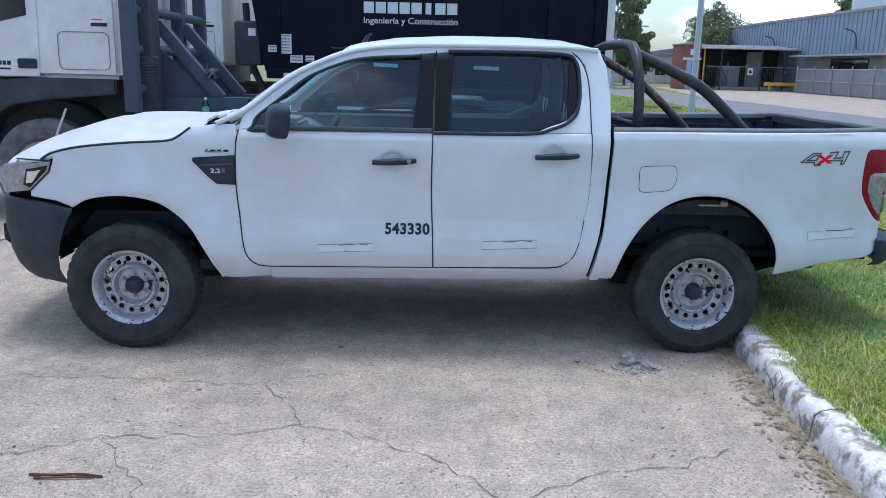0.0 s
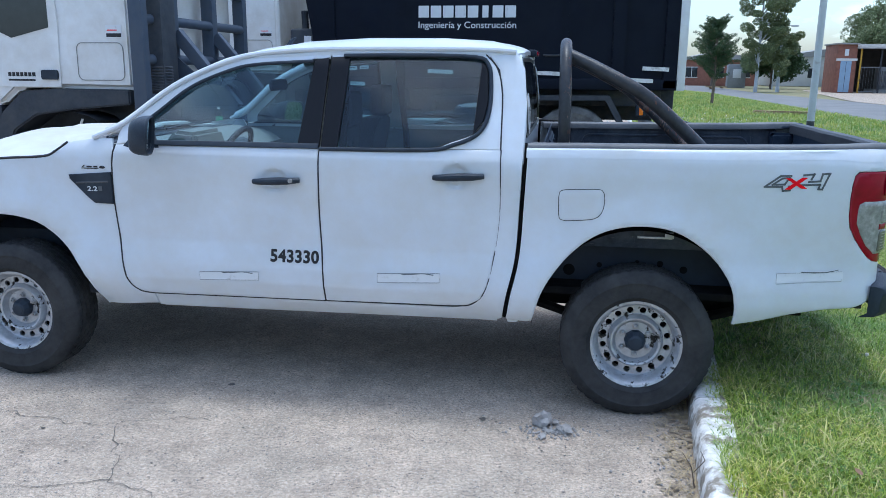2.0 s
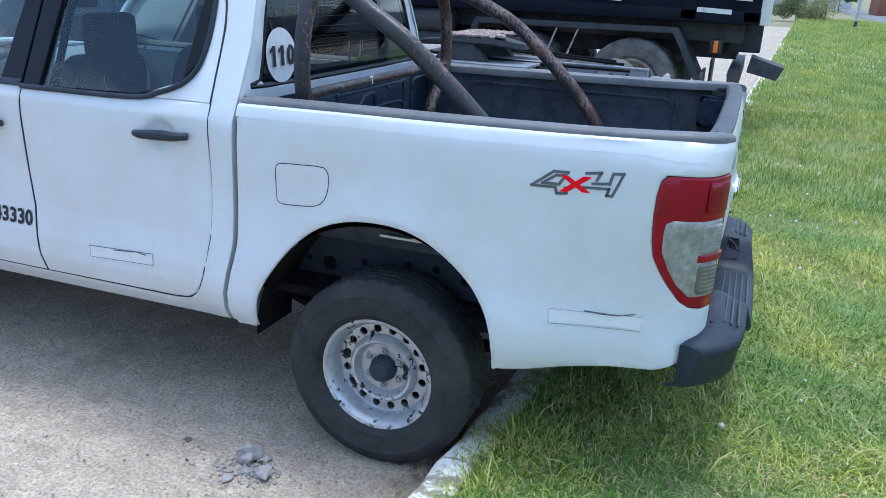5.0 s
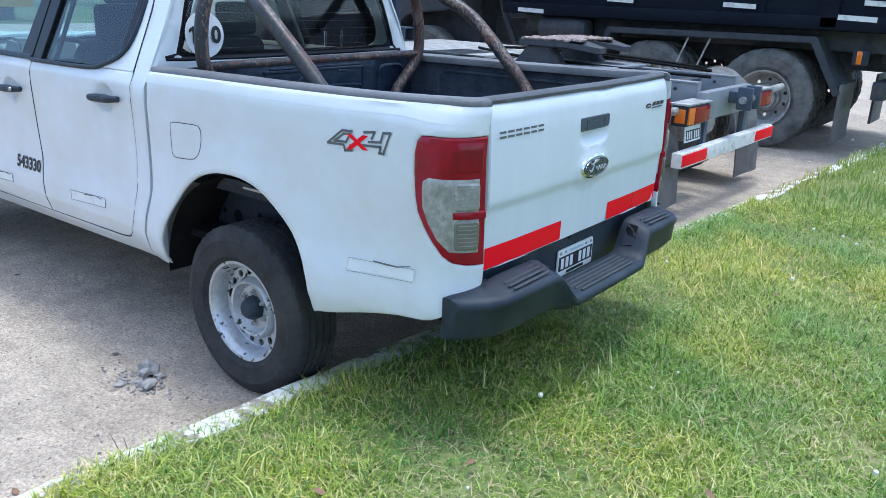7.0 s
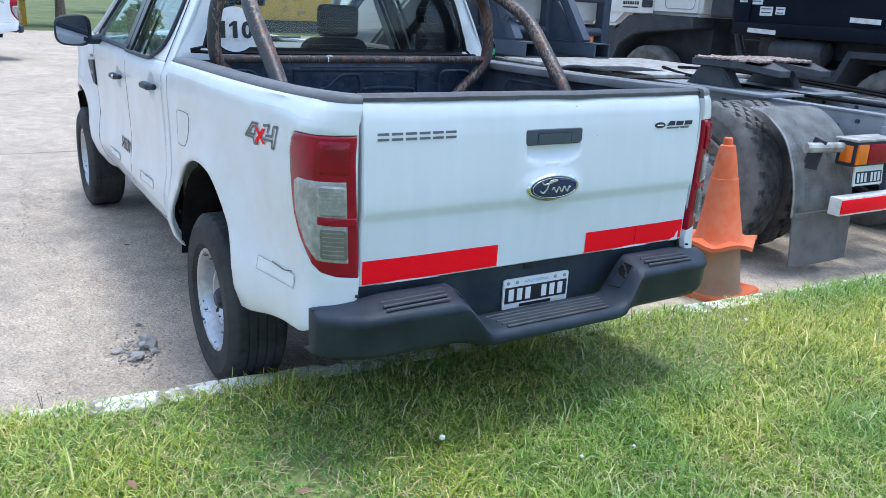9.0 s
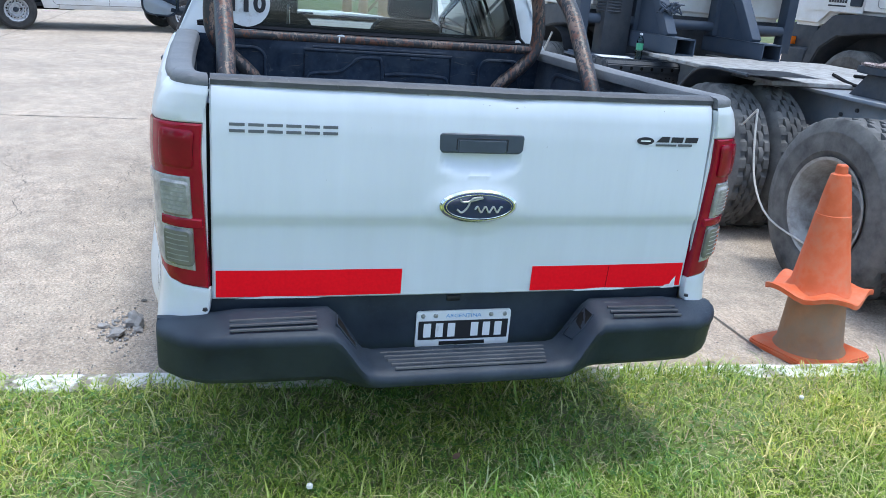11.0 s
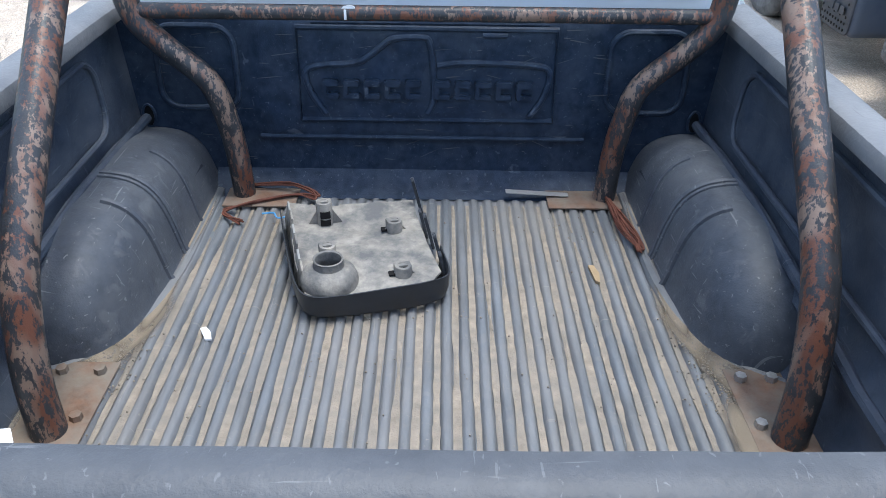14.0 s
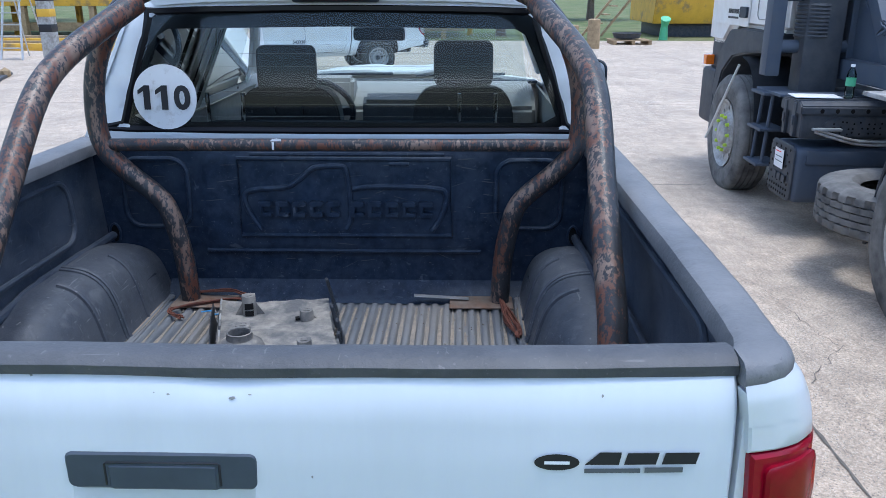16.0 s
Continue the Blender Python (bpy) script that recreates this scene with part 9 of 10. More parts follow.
def shed():
    s = thing("shed", (24.5, 58, 0), "open brick lean-to shed with a tin roof and fenced transformers", "shed")
    # the back wall carries the shed's inner shade in its colour
    part("back_wall", box(20.4, 29.2, 59.4, 59.6, 0, 3.2, 0.02), SHEDSHADE, s)
    part("side_wall", box(20.3, 20.5, 56.2, 59.6, 0, 3.0, 0.02), BRICKRED, s)
    part("partition", box(24.7, 25.9, 58.2, 58.4, 0, 2.9, 0.02), GREYWALL, s)
    part("roof", prism([(55.2, 2.98), (60.0, 3.32), (60.0, 3.40), (55.2, 3.06)], 20.2, 30.2, "x"), TINROOF, s)
    for k in range(34):
        part("roof_rib", prism([(55.19, 3.05), (60.0, 3.39), (60.0, 3.44), (55.19, 3.10)], 20.25 + 0.295 * k, 20.31 + 0.295 * k, "x"), TINROOF, s)
    for x in (20.6, 21.9, 24.9, 26.6, 28.9):
        part("post", box(x - 0.05, x + 0.05, 55.6, 55.7, 0, 3.0, 0.01), YELLOWPAINT if x < 21 else CHASSIS, s)
    for x0, w, h in ((22.3, 1.5, 1.75), (26.9, 2.2, 1.55)):
        tr = part("transformer", box(x0, x0 + w, 57.0, 58.0, 0.25, h, 0.05), GATEGREY, s, "grey fenced transformer")
        for k in range(7):
            part("cooling_fin", box(x0 - 0.02 + k * 0.09, x0 + 0.02 + k * 0.09, 56.75, 57.05, 0.35, h - 0.25, 0.01), GATEGREY, tr)
        part("insulator", tube([(x0 + w / 2, 57.5, h), (x0 + w / 2, 57.5, h + 0.3)], 0.08, 8), GREYWALL, tr)
        part("warning_sign", box(x0 + w + 0.1, x0 + w + 0.5, 55.58, 55.6, 1.15, 1.65, 0.005), DECALWHITE, s)
        part("warning_mark", prism([(x0 + w + 0.16, 1.28), (x0 + w + 0.44, 1.28), (x0 + w + 0.30, 1.58)], 55.575, 55.58, "y"), DECALBLACK, s)
    part("plinth", box(21.9, 29.0, 56.4, 58.6, 0, 0.25, 0.02), GREYWALL, s)
    mesh_bm = []
    for k in range(46):
        mesh_bm.append(box(20.7 + 0.18 * k, 20.712 + 0.18 * k, 55.62, 55.632, 0.1, 1.75))
    part("wire_fence", bm_join(*mesh_bm, box(20.6, 28.9, 55.61, 55.64, 1.72, 1.77), box(20.6, 28.9, 55.61, 55.64, 0.08, 0.12)), GATEGREY, s)["kind"] = "stuff"
    return s


lean_to = shed()
rail = thing("guard_rail", (27, 54, 0), "low yellow steel guard rail before the shed", "guard rail")
part("beam", box(24.6, 28.9, 53.9, 54.1, 0.42, 0.66, 0.02), YELLOWPAINT, rail)
for x in (25.0, 26.8, 28.6):
    part("leg", box(x - 0.06, x + 0.06, 53.95, 54.05, 0, 0.45, 0.01), YELLOWPAINT, rail)
PALEBLUE = material("faded_blue_door", (0.30, 0.42, 0.56), 0.6, var=0.1, scale=3)
kiosk = thing("brick_kiosk", (20.6, 57, 0), "small red brick kiosk with a pale blue door", "kiosk")
part("wall", box(19.0, 20.25, 55.4, 58.5, 0, 3.25, 0.02), BRICKRED, kiosk)
part("lintel", box(18.95, 20.3, 55.34, 55.42, 2.15, 2.32, 0.01), WHITEWALL, kiosk)
part("door", box(19.25, 19.95, 55.35, 55.42, 0.05, 2.15, 0.01), PALEBLUE, kiosk, "pale blue double door")
part("door_gap", box(19.59, 19.61, 55.34, 55.36, 0.05, 2.1), DECALBLACK, kiosk)
part("sign", box(19.45, 19.7, 55.34, 55.38, 2.5, 2.95, 0.01), DECALWHITE, kiosk)
part("roof", box(18.9, 20.35, 55.2, 58.6, 3.25, 3.35, 0.02), GREYWALL, kiosk)

hall = thing("warehouse", (40, 50, 0), "long blue-grey clad warehouse with a loading bay", "warehouse")
part("wall", box(27.6, 62, 26, 73.6, 0, 5.3, 0.02), BLUEWALL, hall)
for k in range(78):
    y = 73.3 - 0.6 * k
    part("cladding_rib", box(27.56, 27.61, y - 0.03, y + 0.03, 2.6, 5.3), BLUEWALL, hall)
part("roof_trim", box(27.5, 27.65, 26, 73.7, 5.25, 5.43, 0.02), GREYWALL, hall)
part("roof_trim", box(27.5, 62, 73.55, 73.7, 5.25, 5.43, 0.02), GREYWALL, hall)
part("loading_opening", box(27.5, 27.58, 45.3, 50.2, 1.15, 2.35, 0.02), WINDOWDARK, hall, "dark loading opening")
for y0, y1 in ((50.3, 52.2), (43.2, 45.2)):
    part("wall_panel", box(27.48, 27.58, y0, y1, 0.9, 2.35, 0.02), GREYWALL, hall)
for k in range(10):
    part("louvre_slat", box(27.47, 27.58, 37.0, 42.8, 1.2 + 0.11 * k, 1.26 + 0.11 * k, 0.005), GATEGREY, hall)
part("canopy", box(26.4, 27.6, 28, 54.5, 2.48, 2.60, 0.02), TINROOF, hall)
part("pier", box(27.2, 27.58, 42.6, 43.1, 0, 5.2, 0.03), GREYWALL, hall)
part("roof_tank", moved(lathe([(0.0, 7.6), (1.3, 7.5), (1.4, 7.2), (1.4, 5.2)], 24, "z"), Matrix.Translation((33.0, 56.5, 0))), WHITEWALL, hall)
for y in (69.0, 60.0, 47.0):
    part("wall_lamp", tube(spline([(27.5, y, 2.9), (27.3, y, 3.9), (26.6, y, 4.2)], 5), 0.04, 6), CHASSIS, hall)
for k in range(6):
    y0 = 52.4 - 2.6 * k
    gp = part("gate_panel", box(26.28, 26.33, y0 - 2.45, y0, 0.05, 1.62, 0.01), GATEGREY, hall, "grey steel yard gate panel")
    part("gate_post", tube([(26.25, y0, 0), (26.25, y0, 1.85)], 0.05, 8), TINROOF, gp)
    part("gate_bar", tube([(26.25, y0 - 2.45, 1.64), (26.25, y0, 1.64)], 0.03, 8), TINROOF, gp)
    part("gate_bar", tube([(26.25, y0 - 2.45, 0.85), (26.25, y0, 0.85)], 0.03, 8), TINROOF, gp)

# the whole works stands well back beyond the forecourt
WORKS = Matrix.Translation((1.64, -5.2, 0)) @ Matrix.Rotation(-0.028, 4, "Z") @ Matrix.Scale(1.2, 4) @ Matrix.Translation((-1.64, 5.2, 0))
for ob in (lean_to, rail, kiosk, hall):
    ob.matrix_basis = WORKS @ ob.matrix_basis


def far_house(x, y, w, dep, h, wall, name, label):
    hs = thing(name, (x, y, 0), label, "house")
    part("wall", box(x, x + w, y, y + dep, 0, h, 0.02), wall, hs)
    part("roof", prism([(x - 0.3, h), (x + w + 0.3, h), (x + w / 2, h + 1.0)], y - 0.3, y + dep + 0.3, "y"), GREYWALL, hs)
    for k in range(max(2, int(w / 3))):
        wx = x + 0.8 + k * 3
        wi = part("window", box(wx, wx + 1.3, y - 0.05, y + 0.02, 1.0, 2.1, 0.01), WINDOWDARK, hs)
        part("window_frame", bm_join(box(wx - 0.06, wx + 1.36, y - 0.08, y - 0.04, 2.1, 2.18), box(wx - 0.06, wx + 1.36, y - 0.08, y - 0.04, 0.92, 1.0), box(wx + 0.62, wx + 0.68, y - 0.08, y - 0.04, 1.0, 2.1)), WHITEWALL, wi)
    return hs


far_house(15.5, 95, 9, 8, 3.0, BRICKRED, "house", "low red brick house beyond the road")
far_house(27, 98, 12, 8, 3.4, WHITEWALL, "house", "long white house beyond the road trees")
far_house(40, 90, 12, 9, 3.4, BRICKRED, "house", "red brick house beyond the road trees")
far_house(2, 130, 14, 8, 3.0, WHITEWALL, "house", "pale house at the far end of the lawn")
box_ob = thing("utility_box", (19.4, 84, 0), "dark utility cabinet with a white notice by the road", "cabinet")
part("body", box(19.0, 20.8, 83.5, 84.5, 0, 2.4, 0.05), GATEGREY, box_ob)
part("notice", box(19.5, 20.3, 83.46, 83.5, 1.0, 1.9, 0.01), DECALWHITE, box_ob)


def pole(x, y, h, r, label, base=True):
    p = thing("lamp_post", (x, y, 0), label, "pole")
    z0 = lawn_z(x, y) - 0.05 if x < 11 and y < 61 else -0.03
    part("shaft", tube([(x, y, z0), (x, y, h * 0.5), (x, y, h)], [r, r * 0.85, r * 0.6], 14), POLEPAINT, p)
    if base:
        part("base_band", tube([(x, y, z0), (x, y, z0 + 0.40)], r * 1.02, 14), CHASSIS, p, "dark painted base band")
    return p


pole(8.34, 14.95, 9.0, 0.085, "grey painted steel pole with a dark base on the lawn")
pole(8.95, 45.7, 9.0, 0.085, "grey painted steel pole with a dark base on the lawn")
pole(7.6, 70, 9.0, 0.09, "grey painted steel pole with a dark base on the lawn")
pole(6.6, 92, 9.0, 0.09, "grey painted steel pole with a dark base on the lawn")
lampost = pole(21.5, 75, 5.2, 0.06, "tall street lamp with a bent arm", False)
part("arm", tube(spline([(21.5, 75, 5.1), (21.7, 75, 5.7), (22.3, 75, 5.9), (22.8, 75, 5.8)], 5), 0.045, 6), POLEPAINT, lampost)
part("lamp_head", box(22.7, 23.3, 74.85, 75.15, 5.72, 5.86, 0.03), POLEPAINT, lampost)


def planks(x, y, turn_deg, name, label):
    p = thing(name, (x, y, 0.12), label, "planks")
    rnd = random.Random(int(x * 7))
    for k in range(11):
        part("plank", moved(box(-0.95, 0.95, -0.07, 0.07, 0, 0.03, 0.004), pose(x + rnd.uniform(-0.1, 0.1), y + (k % 5 - 2) * 0.16, 0.205 + 0.032 * (k // 5) + 0.002 * (k % 3), 0, 0, turn_deg + rnd.uniform(-6, 6))), WOOD, p)
    for k in (-0.5, 0.5):
        part("bearer", moved(box(-0.05, 0.05, -0.45, 0.45, 0, 0.09, 0.004), pose(x + k, y, 0.115, 0, 0, turn_deg)), WOOD, p)
    return p


planks(10.35, 25.6, -10, "plank_stack", "low stack of weathered boards lying on the lawn")
planks(16.3, 74, 5, "plank_stack", "low stack of weathered boards beyond the road")


# trees
def leaf_cloud(centres, count, size, seed, flat_leaf=0.5):
    """Many small folded leaves round clump centres: (x, y, z, radius)."""
    rnd = np.random.default_rng(seed)
    w = np.array([c[3] ** 2 for c in centres])
    pick = rnd.choice(len(centres), count, p=w / w.sum())
    c = np.array(centres)[pick]
    dirs = rnd.normal(size=(count, 3))
    dirs /= np.linalg.norm(dirs, axis=1)[:, None]
    rad = c[:, 3] * rnd.uniform(0.35, 1.0, count) ** 0.5
    pos = c[:, :3] + dirs * rad[:, None] * np.array((1, 1, 0.8))
    a = rnd.normal(size=(count, 3))
    a /= np.linalg.norm(a, axis=1)[:, None]
    b = np.cross(a, rnd.normal(size=(count, 3)))
    b /= np.linalg.norm(b, axis=1)[:, None]
    s = size * rnd.uniform(0.6, 1.3, count)[:, None]
    v = np.stack([pos - a * s, pos - b * s * flat_leaf, pos + a * s, pos + b * s * flat_leaf], 1).reshape(-1, 3)
    me = bpy.data.meshes.new("crown")
    me.from_pydata(v.tolist(), [], np.arange(count * 4).reshape(-1, 4).tolist())
    return me


def tree(x, y, h, spread_r, trunk_r, seed, leaf_mat, count, size, label, crown_from=0.35, lean=0.0, slim=1.0, trunk_mat=None):
    rnd = random.Random(seed)
    t = thing("tree", (x, y, 0), label, "tree")
    z0 = lawn_z(x, y) - 0.05 if 4 < x < 11 and y < 61 else -0.04
    top = (x + lean, y, h * 0.92)
    trunk = [(x, y, z0), (x + 0.1 * lean, y, h * 0.2), (x + 0.4 * lean + rnd.uniform(-.1, .1), y + rnd.uniform(-.1, .1), h * 0.5), top]
    part("trunk", tube(spline(trunk, 5), [trunk_r * (1 - 0.85 * k / 15) for k in range(16)], 10), trunk_mat or BARK, t)
    clumps = []
    limbs = int(16 + 6 * spread_r + 6.0 * max(0.0, h - 11.1))
    for k in range(limbs):
        f = crown_from + (0.95 - crown_from) * (k + rnd.random()) / limbs
        a = rnd.uniform(0, 2 * math.pi)
        taper = math.sin(math.pi * min(1.0, (f - crown_from) / (1 - crown_from) * 0.85 + 0.15)) ** 0.7 * slim
        r = spread_r * taper * rnd.uniform(0.5, 1.0)
        sx, sz = x + lean * f, h * f * 0.9
        e = (sx + r * math.cos(a), y + r * math.sin(a), sz + h * 0.10 * rnd.uniform(0.2, 1.2))
        part("limb", tube([(sx, y, sz), ((sx + e[0]) / 2, (y + e[1]) / 2, (sz + e[2]) / 2 + 0.02 * h), e], [trunk_r * 0.35, trunk_r * 0.22, trunk_r * 0.08], 5), trunk_mat or BARK, t)
        for q in (0.55, 0.8, 1.0):
            clumps.append((sx + (e[0] - sx) * q + rnd.uniform(-.2, .2), y + (e[1] - y) * q + rnd.uniform(-.2, .2), sz + (e[2] - sz) * q + rnd.uniform(-.1, .3), spread_r * rnd.uniform(0.12, 0.30)))
    me = leaf_cloud(clumps, count, size, seed)
    me.materials.append(leaf_mat)
    part("crown", me, None, t)
    return t


def conifer(x, y, h, seed):
    """A young cypress with rising, feathery boughs."""
    rnd = random.Random(seed)
    t = thing("conifer", (x, y, 0), "young dark green conifer with rising feathery boughs on the lawn", "tree")
    z0 = lawn_z(x, y) - 0.05
    part("trunk", tube([(x, y, z0), (x + 0.04, y, 1.2), (x + 0.02, y, h * 0.9)], [0.075, 0.06, 0.015], 10), BARK, t)
    clumps = []
    for k in range(64):
        f = 0.33 + 0.62 * rnd.random() ** 0.9
        a = rnd.uniform(0, 2 * math.pi)
        r = 1.30 * (1 - ((f - 0.40) / 0.62) ** 2 * 0.85) * rnd.uniform(0.55, 1.0) * (0.75 if f < 0.4 else 1.0)
        s0 = Vector((x, y, h * f * 0.92))
        e = s0 + Vector((r * math.cos(a), r * math.sin(a), r * rnd.uniform(0.15, 0.75)))
        part("bough", tube([s0, s0.lerp(e, 0.5) - Vector((0, 0, 0.04)), e], [0.022, 0.014, 0.005], 4), BARK, t)
        for q in np.linspace(0.25, 1.0, 7):
            p = s0.lerp(e, q)
            clumps.append((p.x, p.y, p.z, 0.17 * (1.25 - 0.75 * q)))
    me = leaf_cloud(clumps, 34000, 0.042, seed, 0.24)
    me.materials.append(CONIFER)
    part("crown", me, None, t)
    return t


conifer(9.16, 33.1, 4.35, 4)
tree(18.3, 67, 12.5, 2.0, 0.17, 11, LEAF, 60000, 0.058, "tall slim poplar with rustling grey-green leaves", 0.12, 0.1, 1.0, POLEPAINT)
tree(20.3, 68, 11.6, 1.9, 0.17, 12, LEAF, 56000, 0.058, "tall slim poplar with rustling grey-green leaves", 0.10, 0.1, 1.0, POLEPAINT)
tree(16.2, 76, 6.0, 1.9, 0.17, 13, LEAF, 16000, 0.075, "leafy roadside tree with a pale trunk", 0.3)
tree(23.0, 82, 4.6, 3.2, 0.16, 14, CONIFER, 16000, 0.14, "broad dark round-headed tree by the houses", 0.25)
tree(36.5, 94, 9.6, 4.0, 0.25, 15, LEAF, 16000, 0.12, "open-crowned tree behind the shed", 0.35)
tree(34.0, 86, 6.6, 3.4, 0.2, 16, LEAF, 20000, 0.11, "yellow-green bushy tree behind the shed", 0.2)
tree(54, 95, 11.0, 3.6, 0.25, 17, LEAF, 14000, 0.17, "tree showing over the warehouse roof", 0.4)
tree(7.5, 105, 6.2, 3.4, 0.2, 18, LEAF, 16000, 0.16, "broad dark tree at the far end of the lawn", 0.25)
tree(1.5, 112, 6.5, 3.8, 0.2, 19, CONIFER, 14000, 0.18, "broad dark tree at the far end of the yard", 0.2)
tree(13.0, 112, 5.2, 3.2, 0.2, 20, LEAF, 12000, 0.16, "round tree along the far road", 0.25)
tree(-6, 118, 6.5, 4.0, 0.2, 22, CONIFER, 12000, 0.2, "broad dark tree at the far end of the yard", 0.2)


def bush(x, y, r, h, seed, mat, label, count=7000, size=0.06):
    rnd = random.Random(seed)
    b = thing("bush", (x, y, 0), label, "bush")
    cl = [(x + rnd.uniform(-r, r) * 0.8, y + rnd.uniform(-r, r) * 0.8, 0.15 + h * rnd.uniform(0.2, 0.75), h * 0.38) for _ in range(14)]
    part("stem", tube([(x, y, 0), (x, y, h * 0.7)], 0.03, 5), BARK, b)
    me = leaf_cloud(cl, count, size, seed, 0.3)
    me.materials.append(mat)
    part("crown", me, None, b)
    return b


DRYLEAF = material("pale_dry_leaves", (0.26, 0.25, 0.10), 0.8, var=0.3, scale=3)
bush(6.4, 58, 1.6, 1.5, 31, LEAF, "clump of tall pampas grass at the lawn end", 9000, 0.08)
bush(7.3, 52, 0.7, 2.0, 32, DRYLEAF, "bare pinkish shrub on the lawn", 1500, 0.05)
bush(8.0, 55, 0.6, 1.6, 33, DRYLEAF, "small twiggy shrub on the lawn", 1200, 0.05)
fence = thing("picket_fence", (8, 108, 0), "white picket fence at the far end of the lawn", "fence")
for k in range(40):
    part("picket", box(3 + 0.25 * k, 3.14 + 0.25 * k, 108, 108.04, 0, 1.5), WHITEWALL, fence)
part("fence_rail", box(3, 13, 108.04, 108.08, 0.9, 1.0), WHITEWALL, fence)
# a machine and a trailer standing far down the yard
mach = thing("tractor_machine", (3.4, 74, 0), "dark wheeled machine standing far down the yard", "machine")
part("body", box(2.2, 4.2, 73, 75, 0.7, 1.9, 0.1), CHASSIS, mach)
for y in (73.2, 74.8):
    for x in (2.6, 3.9):
        part("wheel", TTYRE, None, mach, "", Matrix.Translation((x, y, 0.5)))
trail = thing("trailer", (1.0, 84, 0), "pale box trailer standing far down the yard", "trailer")
part("body", box(-1.0, 3.2, 82, 88, 1.0, 3.4, 0.05), CABPAINT, trail)
for x in (-0.4, 2.4):
    part("wheel", TTYRE, None, trail, "", Matrix.Translation((x, 83.0, 0.5)))

# ---- the west side of the yard ----
WESTGRASS = material("rough_grass", (0.085, 0.12, 0.03), 0.95, var=0.3, scale=0.8, second=(0.18, 0.16, 0.08), amount=0.3, spread=0.4, edge=0.3, bump=0.02, grain=10)
tagged(part("verge", flat([(-24, -60), (-24, 60), (-140, 120), (-140, -120)]), WESTGRASS, m=pose(0, 0, 0.003)), "rough green verge beyond the concrete yard", "grass", kind="structure")
copy_thing(pickup, pose(-12.2, -3.2, 0, 0, 0, 111.7))["label"] = "white double-cab pickup truck parked across the yard"
for x, y, h, r in ((-22.6, 3.6, 0.85, 0.17), (-21.9, 4.05, 0.62, 0.16), (-20.1, 4.42, 0.88, 0.19)):
    tagged(part("wooden_bollard", moved(lathe([(0.0, h + 0.01), (r * 0.8, h), (r, h - 0.03), (r * 1.05, 0.0)], 16, "z"), Matrix.Translation((x, y, 0))), WOOD), "short sawn log bollard at the yard edge", "bollard", "log bollards")
pal = thing("pallet", (-22.4, 5.9, 0), "low wooden pallet with a dark drum lid on it", "pallet")
for k in range(6):
    part("slat", box(-23.0 + 0.22 * k, -22.84 + 0.22 * k, 5.3, 6.6, 0.12, 0.15), WOOD, pal)
for y in (5.35, 5.95, 6.5):
    part("bearer", box(-23.0, -21.75, y, y + 0.1, 0, 0.12), WOOD, pal)
tagged(part("drum_lid", moved(lathe([(0.0, 0.02), (0.42, 0.04), (0.46, 0.16), (0.5, 0.2), (0.48, 0.2), (0.43, 0.06), (0, 0.05)], 24, "z"), Matrix.Translation((-22.4, 5.9, 0.15))), CHASSIS), "dark round lid lying on the pallet", "lid")
skid = thing("yellow_skid", (-28, 9.5, 0), "yellow painted steel skid with sloping stairs", "container")
part("body", prism([(-30.5, 0.5), (-26.2, 0.5), (-25.8, 1.6), (-25.8, 2.2), (-30.5, 2.2)], 7.6, 12.6, "y", 0.03), YELLOWPAINT, skid)
part("foot", box(-30, -26.5, 8, 12, 0, 0.5, 0.02), CHASSIS, skid)
for y in (5.6, 6.3):
    part("stair_side", moved(box(-0.06, 0.06, -0.04, 0.04, 0, 3.2), pose(-25.2, y - 0.8, 0.1, -38, 0, 0)), WOOD, skid)
for k in range(8):
    part("stair_tread", box(-25.4, -24.6, 5.0 + 0.25 * k, 5.2 + 0.25 * k, 0.25 + 0.30 * k, 0.29 + 0.30 * k), WOOD, skid)
tagged(part("green_funnel", moved(tube([(0, 0, 0), (0.05, 0, 0.5), (0.2, 0, 0.75)], [0.16, 0.12, 0.18], 12), pose(-24.4, 7.6, 0)), GREENLABEL), "turquoise plastic chute standing at the yard edge", "chute")
gantry = thing("yellow_steelwork", (-26, -15, 0), "long yellow steel framework stacked beyond the yard", "steelwork")
part("deck", box(-30, -25, -30, 0.5, 1.15, 1.75, 0.03), YELLOWPAINT, gantry)
for k in range(12):
    y = -29 + 2.6 * k
    part("leg", box(-25.3, -25.05, y, y + 0.2, 0, 1.2, 0.01), WOOD, gantry)
    part("brace", box(-27.6, -27.4, y + 1, y + 1.2, 0, 1.2, 0.01), YELLOWPAINT, gantry)
part("skirting", box(-25.6, -25.4, -30, 0.5, 0.25, 0.55, 0.01), WOOD, gantry)
col = thing("striped_column", (-14.6, -9.7, 0), "square column with yellow and black warning bands", "column")
part("shaft", box(-14.8, -14.5, -9.85, -9.55, 0, 3.2, 0.01), TRUCKRIM, col)
for k in range(5):
    part("band", box(-14.806, -14.494, -9.856, -9.544, 0.75 + 0.36 * k, 0.93 + 0.36 * k, 0.002), YELLOWPAINT if k % 2 else DECALBLACK, col)
ladder = thing("step_ladder", (-16.0, -11.2, 0), "aluminium step ladder standing in the yard", "ladder")
